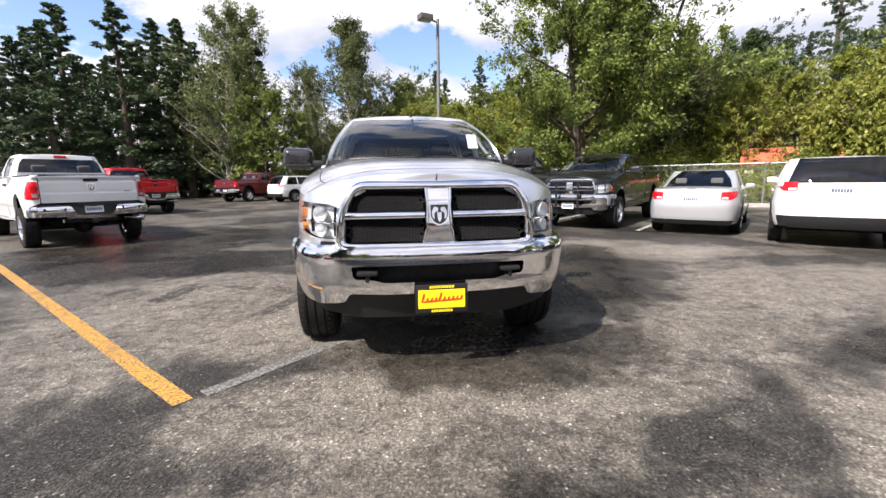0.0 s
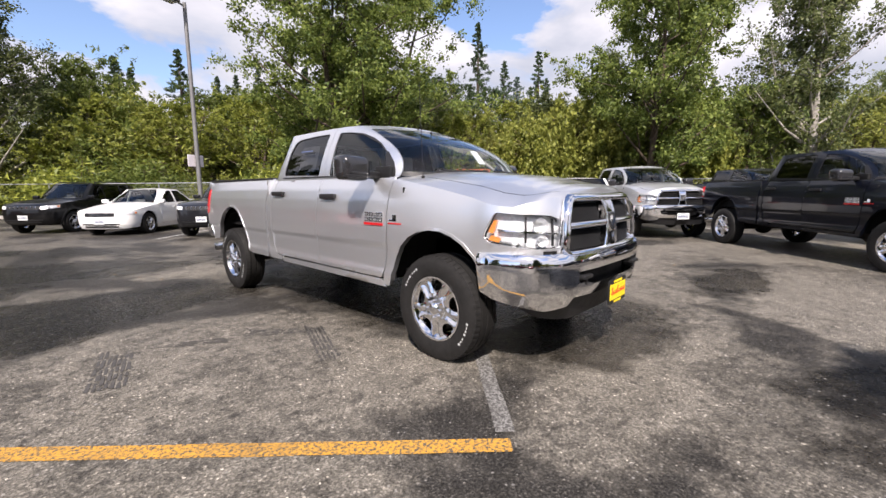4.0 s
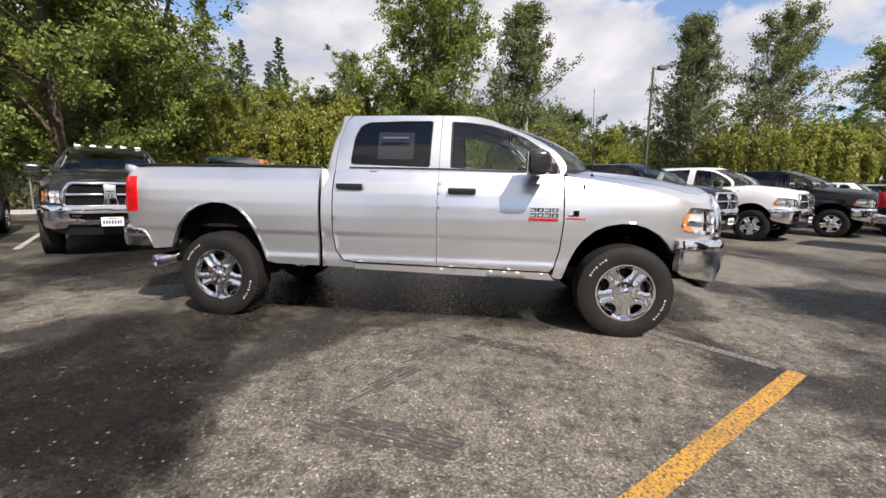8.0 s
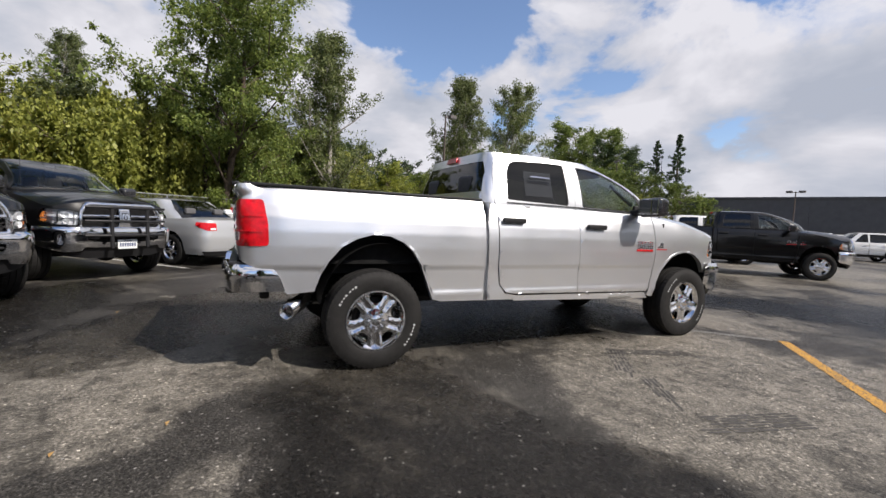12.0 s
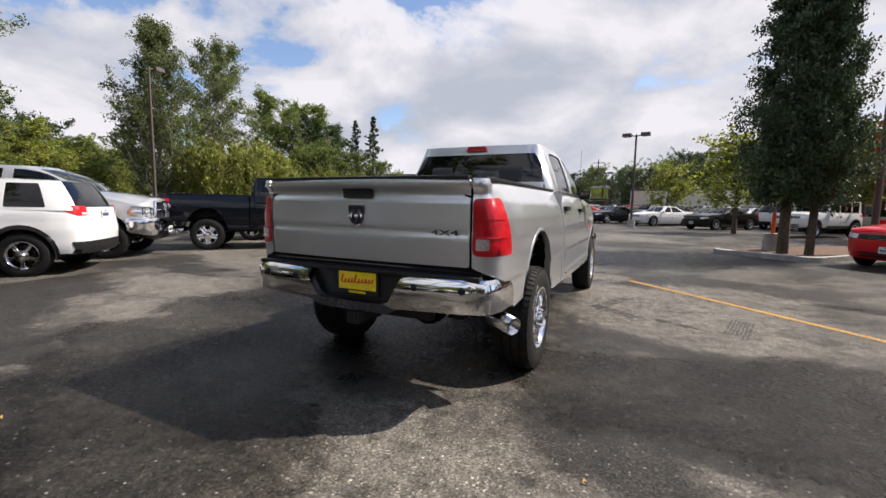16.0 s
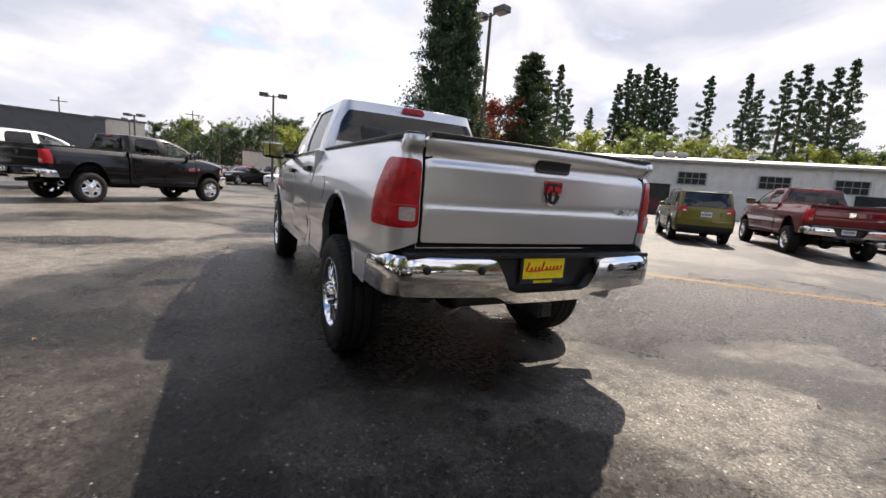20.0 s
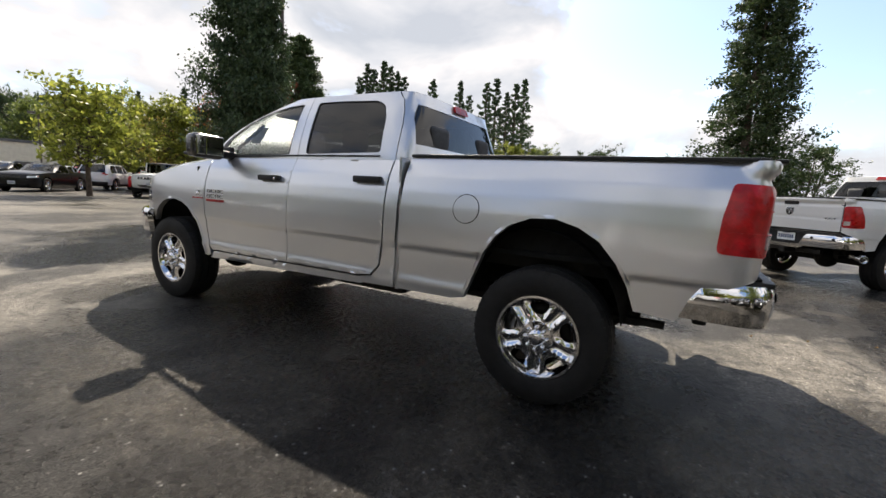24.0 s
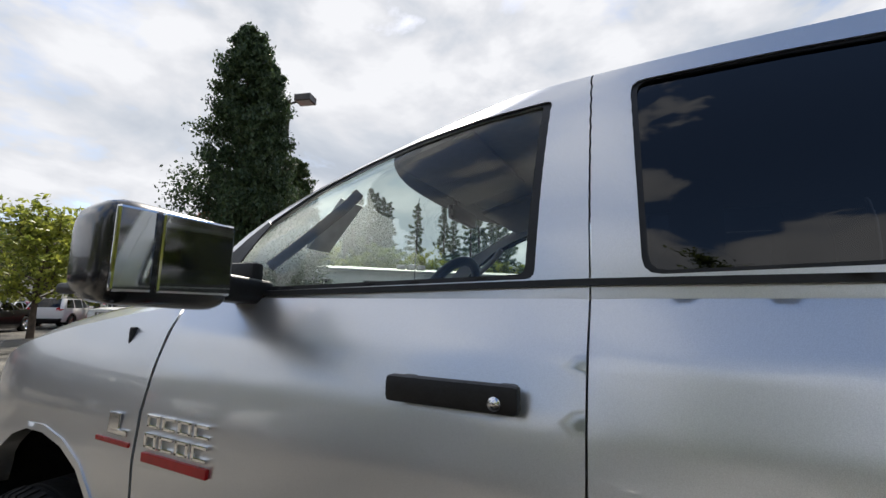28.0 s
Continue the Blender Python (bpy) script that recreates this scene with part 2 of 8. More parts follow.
def asphalt_material():
    """Old asphalt: dark damp patches, painted shade beside the truck, pale dry silt, stone grain, fine cracks."""
    m, n, l, b = material("asphalt")
    tc = n.new("ShaderNodeTexCoord")
    src = tc.outputs["Object"]
    grain = noise_ramp(n, l, 75, [(0.36, (0.014, 0.013, 0.012)), (0.50, (0.050, 0.047, 0.043)), (0.60, (0.105, 0.098, 0.089)), (0.70, (0.27, 0.255, 0.235))], detail=4, rough=0.8, src=src)
    silt_col = noise_ramp(n, l, 60, [(0.34, (0.085, 0.077, 0.065)), (0.5, (0.235, 0.216, 0.184)), (0.68, (0.45, 0.418, 0.365))], detail=4, rough=0.8, src=src)
    silt = noise_ramp(n, l, 0.42, [(0.47, 0.0), (0.545, 0.75)], detail=12, rough=0.66, src=src, distortion=0.6, shift=(4.0, 1.5, 0))
    fine = noise_ramp(n, l, 9.0, [(0.38, 0.22), (0.56, 1.0)], detail=8, rough=0.75, src=src)
    silt = mix(n, l, 1.0, silt, soft_spots(n, l, src, [(-1.9, 1.5, 1.4, 1.1), (-2.5, 0.4, 1.4, 1.3), (-2.3, 0.9, 1.2, 0.9), (-2.9, -0.4, 1.0, 0.8), (-1.4, 0.2, 1.0, 0.8), (-0.7, -1.25, 1.0, 0.5), (0.9, -1.2, 1.3, 0.5), (2.2, -0.4, 1.6, 0.9), (0.35, 5.2, 0.5, 0.4), (-0.4, 6.1, 0.6, 0.4), (-2.6, 2.2, 1.0, 0.6), (-0.2, 5.3, 0.6, 0.5), (0.9, 4.9, 0.7, 0.4), (1.9, 2.4, 0.5, 0.5), (-1.2, 5.4, 0.7, 0.4), (3.4, 4.2, 1.2, 0.5), (5.2, 0.6, 2.6, 1.2), (3.4, -2.6, 2.4, 1.4), (5.5, -7.5, 4.0, 4.0), (2.0, -13.5, 6.0, 4.0), (8.0, -2.0, 2.5, 2.5), (4.6, 3.0, 1.6, 0.8)]), "ADD")
    sfac = mix(n, l, 1.0, silt, fine, "MULTIPLY")
    col = mix(n, l, sfac, grain, silt_col)
    stone = n.new("ShaderNodeTexVoronoi"); stone.inputs["Scale"].default_value = 85.0
    l.new(src, stone.inputs["Vector"])
    sr = n.new("ShaderNodeValToRGB")
    e = sr.color_ramp.elements
    e.new(0.55); e.new(0.86)
    for k, (p, c) in zip(e, ((0.0, 0.34), (0.55, 0.74), (0.86, 1.2), (1.0, 3.6))):
        k.position, k.color = p, (c, c, c * 0.98, 1)
    l.new(stone.outputs["Color"], sr.inputs[0])
    col = mix(n, l, 0.85, col, sr.outputs[0], "MULTIPLY")
    col = mix(n, l, 0.8, col, noise_ramp(n, l, 3.2, [(0.32, 0.62), (0.5, 1.0), (0.68, 1.35)], detail=8, rough=0.72, src=src, shift=(2, 5, 0)), "MULTIPLY")
    damp_shade = noise_ramp(n, l, 0.23, [(0.56, 0.0), (0.64, 0.8)], detail=7, rough=0.55, src=src, distortion=0.4, shift=(9.2, 3.3, 0))
    # damp spots, plus painted shade that deepens the truck's shadow under and beside it
    damp_shade = mix(n, l, 1.0, damp_shade, soft_spots(n, l, src, [(-3.2, 3.9, 2.1, 1.2), (-5.2, 4.6, 2.6, 2.6), (-1.7, 3.9, 1.3, 0.9), (-3.2, 2.9, 0.7, 0.5), (2.8, 3.4, 1.0, 1.4), (-4.5, 7.5, 3.0, 2.0), (3.8, -1.2, 1.3, 0.5), (2.0, 7.2, 2.6, 0.9), (0.5, 5.9, 1.0, 0.9), (-1.6, 6.6, 1.2, 0.7), (1.6, 5.2, 1.5, 1.1), (1.2, 3.6, 1.5, 1.6), (1.7, 1.5, 1.3, 1.7), (0.3, 2.0, 1.2, 2.4), (2.3, 4.6, 1.2, 1.0), (0.6, -0.6, 1.3, 0.7), (0.3, -3.4, 1.6, 1.4), (-1.6, -5.2, 2.2, 2.0), (1.0, 5.6, 1.6, 0.5)]), "ADD")
    damp_shade = mix(n, l, 1.0, damp_shade, noise_ramp(n, l, 5.0, [(0.28, 0.72), (0.48, 1.0)], detail=8, rough=0.7, src=src, shift=(3, 1, 0)), "MULTIPLY")
    # one dark tone for both the damp and the painted shade
    dark_col = mix(n, l, 0.95, col, (0.20, 0.195, 0.185), "MULTIPLY")
    col = mix(n, l, damp_shade, col, dark_col)
    v = n.new("ShaderNodeTexVoronoi"); v.feature = "DISTANCE_TO_EDGE"; v.inputs["Scale"].default_value = 0.55
    wv = n.new("ShaderNodeTexNoise"); wv.inputs["Scale"].default_value = 3.0
    l.new(src, wv.inputs["Vector"])
    add = n.new("ShaderNodeMixRGB"); add.inputs[0].default_value = 0.18
    l.new(src, add.inputs[1]); l.new(wv.outputs["Color"], add.inputs[2]); l.new(add.outputs[0], v.inputs["Vector"])
    cr = n.new("ShaderNodeValToRGB")
    cr.color_ramp.elements[0].position, cr.color_ramp.elements[0].color = 0.0, (1, 1, 1, 1)
    cr.color_ramp.elements[1].position, cr.color_ramp.elements[1].color = 0.006, (0, 0, 0, 1)
    l.new(v.outputs["Distance"], cr.inputs[0])
    mask = noise_ramp(n, l, 0.3, [(0.5, 0.0), (0.6, 0.7)], src=src, shift=(1, 8, 0))
    crack = mix(n, l, 1.0, cr.outputs[0], mask, "MULTIPLY")
    col = mix(n, l, crack, col, (0.018, 0.017, 0.016))
    col = mix(n, l, 1.0, col, (0.84, 0.835, 0.83), "MULTIPLY")
    pale = n.new("ShaderNodeTexVoronoi"); pale.inputs["Scale"].default_value = 42.0
    l.new(src, pale.inputs["Vector"])
    pick = n.new("ShaderNodeMapRange"); pick.inputs["From Min"].default_value, pick.inputs["From Max"].default_value = 0.84, 0.90
    near_ = n.new("ShaderNodeMapRange"); near_.inputs["From Min"].default_value, near_.inputs["From Max"].default_value = 0.36, 0.24
    both_ = n.new("ShaderNodeMath"); both_.operation = "MULTIPLY"
    l.new(pale.outputs["Color"], pick.inputs["Value"]); l.new(pale.outputs["Distance"], near_.inputs["Value"])
    l.new(pick.outputs[0], both_.inputs[0]); l.new(near_.outputs[0], both_.inputs[1])
    col = mix(n, l, both_.outputs[0], col, (0.27, 0.26, 0.24))
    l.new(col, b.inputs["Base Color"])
    rg = mix(n, l, damp_shade, noise_ramp(n, l, 60, [(0.3, 0.36), (0.7, 0.56)], src=src), noise_ramp(n, l, 25, [(0.35, 0.16), (0.65, 0.34)], src=src))
    l.new(rg, b.inputs["Roughness"])
    b.inputs["Specular IOR Level"].default_value = 0.13
    h = mix(n, l, 0.45, noise_ramp(n, l, 75, [(0.3, 0.0), (0.7, 1.0)], detail=4, rough=0.75, src=src), stone.outputs["Distance"])
    h = mix(n, l, 0.45, h, noise_ramp(n, l, 26, [(0.3, 0.0), (0.7, 1.0)], detail=3, rough=0.6, src=src, shift=(7, 2, 0)))
    bump(n, l, b, h, 0.75, 0.014)
    return m


def worn_line(name, colour, wear=0.36):
    """Road paint, worn through to the asphalt in flakes."""
    m, n, l, b = material(name)
    flake = noise_ramp(n, l, 55, [(wear, 0.0), (wear + 0.10, 1.0)], detail=8, rough=0.75)
    big = noise_ramp(n, l, 2.2, [(0.25, 0.45), (0.5, 1.0)], detail=4)
    f = mix(n, l, 1.0, flake, big, "MULTIPLY")
    tone = noise_ramp(n, l, 60, [(0.3, tuple(c * 0.75 for c in colour)), (0.7, colour)])
    l.new(mix(n, l, f, (0.055, 0.052, 0.048), tone), b.inputs["Base Color"])
    b.inputs["Roughness"].default_value = 0.8
    bump(n, l, b, noise_ramp(n, l, 110, [(0.3, 0.0), (0.7, 1.0)], detail=4), 0.4, 0.005)
    return m


M = dict(
    silver=paint("silver_paint", (0.70, 0.71, 0.73), 0.84, 0.33),
    white=paint("white_paint", (0.78, 0.78, 0.77)), black=paint("black_paint", (0.0035, 0.0035, 0.004), 0.0, 0.35, 0.6),
    navy=paint("navy_paint", (0.003, 0.004, 0.008), 0.0, 0.35, 0.65), grey=paint("grey_paint", (0.10, 0.105, 0.11), 0.5),
    charcoal=paint("charcoal_paint", (0.013, 0.0135, 0.016), 0.25, 0.35, 0.8), red=paint("red_paint", (0.55, 0.012, 0.015)),
    maroon=paint("maroon_paint", (0.13, 0.008, 0.014), 0.3), green=paint("olive_paint", (0.14, 0.125, 0.02), 0.3),
    darkgreen=paint("dark_green_paint", (0.012, 0.045, 0.03), 0.3), lightsilver=paint("light_silver_paint", (0.50, 0.51, 0.52), 0.55),
    tan=paint("tan_paint", (0.28, 0.26, 0.22), 0.4), blue=paint("blue_paint", (0.10, 0.30, 0.42)),
    chrome=plain("chrome", (0.80, 0.80, 0.81), 0.05, 1.0, 0.03, 8), alloy=plain("alloy", (0.62, 0.62, 0.63), 0.16, 1.0, 0.06, 12),
    glossblack=plain("gloss_black", (0.020, 0.020, 0.022), 0.22, 0, 0.15, 20, 0, 0.5),
    plastic=plain("black_plastic", (0.016, 0.016, 0.017), 0.42, 0, 0.2, 40, 0.15), liner=plain("dark_liner", (0.012, 0.012, 0.012), 0.9, 0, 0.3, 20, 0.3),
    rubber=plain("tyre_rubber", (0.014, 0.0135, 0.013), 0.66, 0, 0.25, 18, 0.25), chassis=plain("frame_steel", (0.02, 0.019, 0.018), 0.7, 0.2, 0.3, 15, 0.2),
    clear=glass("clear_glass", (0.82, 0.89, 0.86)), tint=glass("tinted_glass", (0.035, 0.038, 0.045)), lens=glass("lamp_lens", (0.93, 0.94, 0.95), 0.5),
    clearlamp=plain("clear_lamp", (0.62, 0.50, 0.50), 0.15, 0.5, 0.3, 60, 0.2, 0.6), redlens=plain("red_lens", (0.46, 0.003, 0.008), 0.30, 0.0, 0.35, 22, 0.2, 0.35), amber=plain("amber_lens", (0.74, 0.24, 0.05), 0.15, 0, 0.1, 60, 0, 1.0),
    reflector=plain("reflector", (0.80, 0.81, 0.82), 0.32, 0.45, 0.20, 30, 0.5), yellow=plain("plate_yellow", (0.88, 0.66, 0.01), 0.4), platered=plain("plate_red", (0.62, 0.02, 0.015), 0.4),
    platewhite=plain("plate_white", (0.70, 0.72, 0.72), 0.45), plateink=plain("plate_ink", (0.06, 0.08, 0.16), 0.5), badge_red=plain("badge_red", (0.42, 0.01, 0.012), 0.3),
    seat=plain("grey_cloth", (0.075, 0.075, 0.078), 0.85, 0, 0.2, 60, 0.2), headliner=plain("headliner", (0.20, 0.19, 0.18), 0.95, 0, 0.08, 40),
    paper=plain("window_sticker", (0.66, 0.68, 0.68), 0.6), steel=plain("galvanised_steel", (0.42, 0.43, 0.44), 0.45, 0.8, 0.15, 20),
    pole=plain("brown_pole", (0.085, 0.065, 0.055), 0.6, 0, 0.2, 10), greypole=plain("grey_pole", (0.17, 0.17, 0.17), 0.55, 0.3, 0.15, 10), lamphead=plain("lamp_head", (0.09, 0.08, 0.075), 0.6, 0, 0.2, 10),
    lampglass=plain("lamp_glass", (0.45, 0.46, 0.46), 0.2), bark=plain("bark", (0.085, 0.062, 0.045), 0.95, 0, 0.45, 9, 0.9), palebark=plain("pale_bark", (0.28, 0.26, 0.23), 0.9, 0, 0.5, 7, 0.6),
    concrete=plain("concrete", (0.34, 0.33, 0.31), 0.9, 0, 0.25, 6, 0.5), soil=plain("bark_mulch", (0.10, 0.055, 0.030), 0.95, 0, 0.5, 14, 0.9),
    siding=plain("white_siding", (0.62, 0.62, 0.60), 0.8, 0, 0.12, 1.5, 0.15), darkwall=plain("dark_grey_wall", (0.10, 0.10, 0.105), 0.8, 0, 0.12, 1.5), metalroof=plain("metal_roof", (0.36, 0.35, 0.33), 0.6, 0.2, 0.2, 1.2),
    pane=plain("far_window", (0.03, 0.035, 0.04), 0.1, 0, 0.3, 2), roofred=plain("orange_roof", (0.45, 0.12, 0.06), 0.85, 0, 0.25, 5, 0.4), cream=plain("cream_wall", (0.62, 0.58, 0.48), 0.85, 0, 0.1, 3),
    signwhite=plain("sign_white", (0.75, 0.70, 0.72), 0.5), signred=plain("sign_red", (0.60, 0.10, 0.12), 0.5), orange=plain("cone_orange", (0.70, 0.12, 0.02), 0.5),
    leaf=leafy("leaf_green", (0.053, 0.086, 0.020), (0.22, 0.265, 0.060)), leaf_yel=leafy("leaf_yellow_green", (0.11, 0.145, 0.022), (0.36, 0.38, 0.066)),
    leaf_dark=leafy("leaf_dark", (0.022, 0.046, 0.018), (0.085, 0.125, 0.040), 0.25), needle=leafy("needle_dark", (0.026, 0.052, 0.024), (0.095, 0.140, 0.058), 0.2),
    spruce=leafy("needle_blue", (0.077, 0.116, 0.094), (0.209, 0.275, 0.231)), rust=leafy("leaf_rust", (0.12, 0.026, 0.012), (0.288, 0.078, 0.036)),
    dryleaf=leafy("leaf_dry", (0.156, 0.09, 0.022), (0.36, 0.264, 0.072)), birch=leafy("leaf_birch", (0.056, 0.080, 0.028), (0.225, 0.255, 0.095)), willow=leafy("leaf_willow", (0.11, 0.135, 0.026), (0.33, 0.34, 0.075)),
    asphalt=asphalt_material(), yline=worn_line("yellow_road_paint", (0.54, 0.28, 0.03), 0.42), wline=worn_line("white_road_paint", (0.50, 0.50, 0.47), 0.40), faint=worn_line("faint_road_paint", (0.24, 0.235, 0.22), 0.46),
    tyremark=plain("tyre_mark", (0.052, 0.049, 0.045), 0.8, 0, 0.4, 12), grass=plain("verge_grass", (0.085, 0.10, 0.028), 0.95, 0, 0.5, 1.2, 0.9), litter=plain("dry_leaf", (0.32, 0.20, 0.07), 0.8),
    hedge=plain("hill_soil", (0.05, 0.06, 0.022), 0.95, 0, 0.5, 0.5, 0.9),
)


for k_, s_ in (("liner", 0.1), ("rubber", 0.25), ("plastic", 0.35), ("chassis", 0.2), ("redlens", 0.3)):
    M[k_].node_tree.nodes["Principled BSDF"].inputs["Specular IOR Level"].default_value = s_


# ---- building blocks ----
def mesh_ob(name, verts, faces, mat, parent=None, label="", smooth=True, slots=None, face_mat=None):
    me = bpy.data.meshes.new(name)
    me.from_pydata([tuple(v) for v in verts], [], faces)
    for mm in (mat if isinstance(mat, (list, tuple)) else [mat]):
        me.materials.append(mm)
    if smooth:
        me.polygons.foreach_set("use_smooth", [True] * len(me.polygons))
    if face_mat is not None:
        me.polygons.foreach_set("material_index", face_mat)
    me.update()
    ob = new(name, me)
    if parent is not None:
        ob.parent = parent
    if label:
        ob["label"] = label
    return ob


def part(name, bm, mat, parent, label="", smooth=False, angle=40):
    me = bpy.data.meshes.new(name)
    bmesh.ops.recalc_face_normals(bm, faces=bm.faces)
    bm.to_mesh(me)
    bm.free()
    me.materials.append(mat)
    if smooth:
        me.polygons.foreach_set("use_smooth", [True] * len(me.polygons))
        me.set_sharp_from_angle(angle=radians(angle))
    ob = new(name, me)
    if parent is not None:
        ob.parent = parent
    if label:
        ob["label"] = label
    return ob


def box(bm, cx, cy, cz, sx, sy, sz, bevel=0.0, turn=None, seg=2):
    r = bmesh.ops.create_cube(bm, size=1.0)
    vs = r["verts"]
    bmesh.ops.scale(bm, vec=(sx, sy, sz), verts=vs)
    if bevel:
        es = list({e for v in vs for e in v.link_edges})
        vs = list({v for f in bmesh.ops.bevel(bm, geom=es, offset=bevel, segments=seg, affect="EDGES", profile=0.6)["faces"] for v in f.verts} | {v for v in vs if v.is_valid})
    m = Matrix.Translation((cx, cy, cz)) @ (turn.to_4x4() if turn is not None else Matrix.Identity(4))
    bmesh.ops.transform(bm, matrix=m, verts=vs)
    return vs


def rod(bm, a, b, r, r2=None, seg=10):
    a, b = Vector(a), Vector(b)
    d = b - a
    m = Matrix.Translation((a + b) / 2) @ d.to_track_quat("Z", "Y").to_matrix().to_4x4()
    return bmesh.ops.create_cone(bm, cap_ends=True, segments=seg, radius1=r, radius2=r if r2 is None else r2, depth=d.length, matrix=m)["verts"]


def lathe(profile, n, axis="x"):
    """Verts and faces of a profile of (along, radius) turned about an axis."""
    v, f = [], []
    for i in range(n):
        a = 2 * math.pi * i / n
        for d, r in profile:
            v.append((d, r * math.cos(a), r * math.sin(a)) if axis == "x" else (r * math.cos(a), r * math.sin(a), d))
    k = len(profile)
    for i in range(n):
        j = (i + 1) % n
        for q in range(k - 1):
            f.append((i * k + q, i * k + q + 1, j * k + q + 1, j * k + q))
    return v, f


from mathutils.geometry import delaunay_2d_cdt


def resample(loop, step):
    out = []
    for (a, b), (c, d) in zip(loop, loop[1:] + loop[:1]):
        k = max(1, int(math.ceil(math.hypot(c - a, d - b) / step)))
        out += [(a + (c - a) * i / k, b + (d - b) * i / k) for i in range(k)]
    return out


def inside(px, py, loops):
    c = np.zeros(len(px), bool)
    for lp in loops:
        a = np.array(lp)
        b = np.roll(a, -1, 0)
        for (x1, y1), (x2, y2) in zip(a, b):
            if y1 == y2:
                continue
            hit = ((y1 > py) != (y2 > py)) & (px < (x2 - x1) * (py - y1) / (y2 - y1) + x1)
            c ^= hit
    return c


def sheet(loops, fn0, step=0.05, depth=0.02, off=0.0, flip=False, fine=1.0):
    """A curved panel: loops in (u, v), the first the rim and the rest holes, laid on a surface fn(u, v, d), with a turned-in edge."""
    loops = [[(a, b * fine) for a, b in resample(lp, step)] for lp in loops]
    fn = lambda u, v, d=0.0: fn0(u, np.asarray(v) / fine, d)
    pts, edges = [], []
    for lp in loops:
        k = len(pts)
        pts += lp
        edges += [(k + i, k + (i + 1) % len(lp)) for i in range(len(lp))]
    rim = np.array(pts)
    lo, hi = rim.min(0), rim.max(0)
    gu, gv = np.meshgrid(np.arange(lo[0] + step / 2, hi[0], step), np.arange(lo[1] + step / 2, hi[1], step))
    gu = gu + (np.arange(gu.shape[0])[:, None] % 2) * step * 0.5
    gu, gv = gu.ravel(), gv.ravel()
    if len(gu):
        ok = inside(gu, gv, loops)
        gu, gv = gu[ok], gv[ok]
        if len(gu):
            d = np.min((gu[:, None] - rim[None, :, 0]) ** 2 + (gv[:, None] - rim[None, :, 1]) ** 2, 1)
            ok = d > (0.5 * step) ** 2
            pts = pts + list(zip(gu[ok], gv[ok]))
    vs, _, fs, *_ = delaunay_2d_cdt([Vector(p) for p in pts], edges, [], 0, 1e-7)
    uv = np.array([(v.x, v.y) for v in vs])
    cen = np.array([uv[list(f)].mean(0) for f in fs])
    keep = inside(cen[:, 0], cen[:, 1], loops)
    faces = [tuple(f) for f, k in zip(fs, keep) if k]
    top = fn(uv[:, 0], uv[:, 1], off)
    count = {}
    for f in faces:
        for a, b in zip(f, f[1:] + f[:1]):
            count[(a, b)] = 1
    border = [(a, b) for a, b in count if (b, a) not in count]
    verts = [tuple(p) for p in top]
    if depth:
        k = len(verts)
        ids = sorted({i for e in border for i in e})
        at = {i: n for n, i in enumerate(ids)}
        sub = uv[ids]
        verts += [tuple(p) for p in fn(sub[:, 0], sub[:, 1], off)] + [tuple(p) for p in fn(sub[:, 0], sub[:, 1], off - depth)]
        faces += [(k + at[b], k + at[a], k + len(ids) + at[a], k + len(ids) + at[b]) for a, b in border]
    a, b, c = (np.array(verts[i]) for i in faces[0][:3])
    u0 = uv[list(faces[0][:3])].mean(0)
    out = fn(u0[:1], u0[1:2], off + 0.01)[0] - fn(u0[:1], u0[1:2], off)[0]
    if (np.cross(b - a, c - a) @ out < 0) != flip:
        faces = [tuple(reversed(f)) for f in faces]
    return verts, faces


def smooth_line(pts, n=300):
    """A soft curve through points, by Catmull-Rom, resampled evenly."""
    p = np.array([pts[0], *pts, pts[-1]], float)
    p[0], p[-1] = 2 * p[1] - p[2], 2 * p[-2] - p[-3]
    out = []
    for i in range(1, len(p) - 2):
        for t in np.linspace(0, 1, 24, endpoint=False):
            a, b, c, d = p[i - 1 : i + 3]
            out.append(0.5 * (2 * b + (c - a) * t + (2 * a - 5 * b + 4 * c - d) * t * t + (3 * b - a - 3 * c + d) * t ** 3))
    out.append(p[-2])
    out = np.array(out)
    s = np.r_[0, np.cumsum(np.hypot(*np.diff(out, axis=0).T))]
    q = np.linspace(0, s[-1], n)
    return np.c_[np.interp(q, s, out[:, 0]), np.interp(q, s, out[:, 1])]


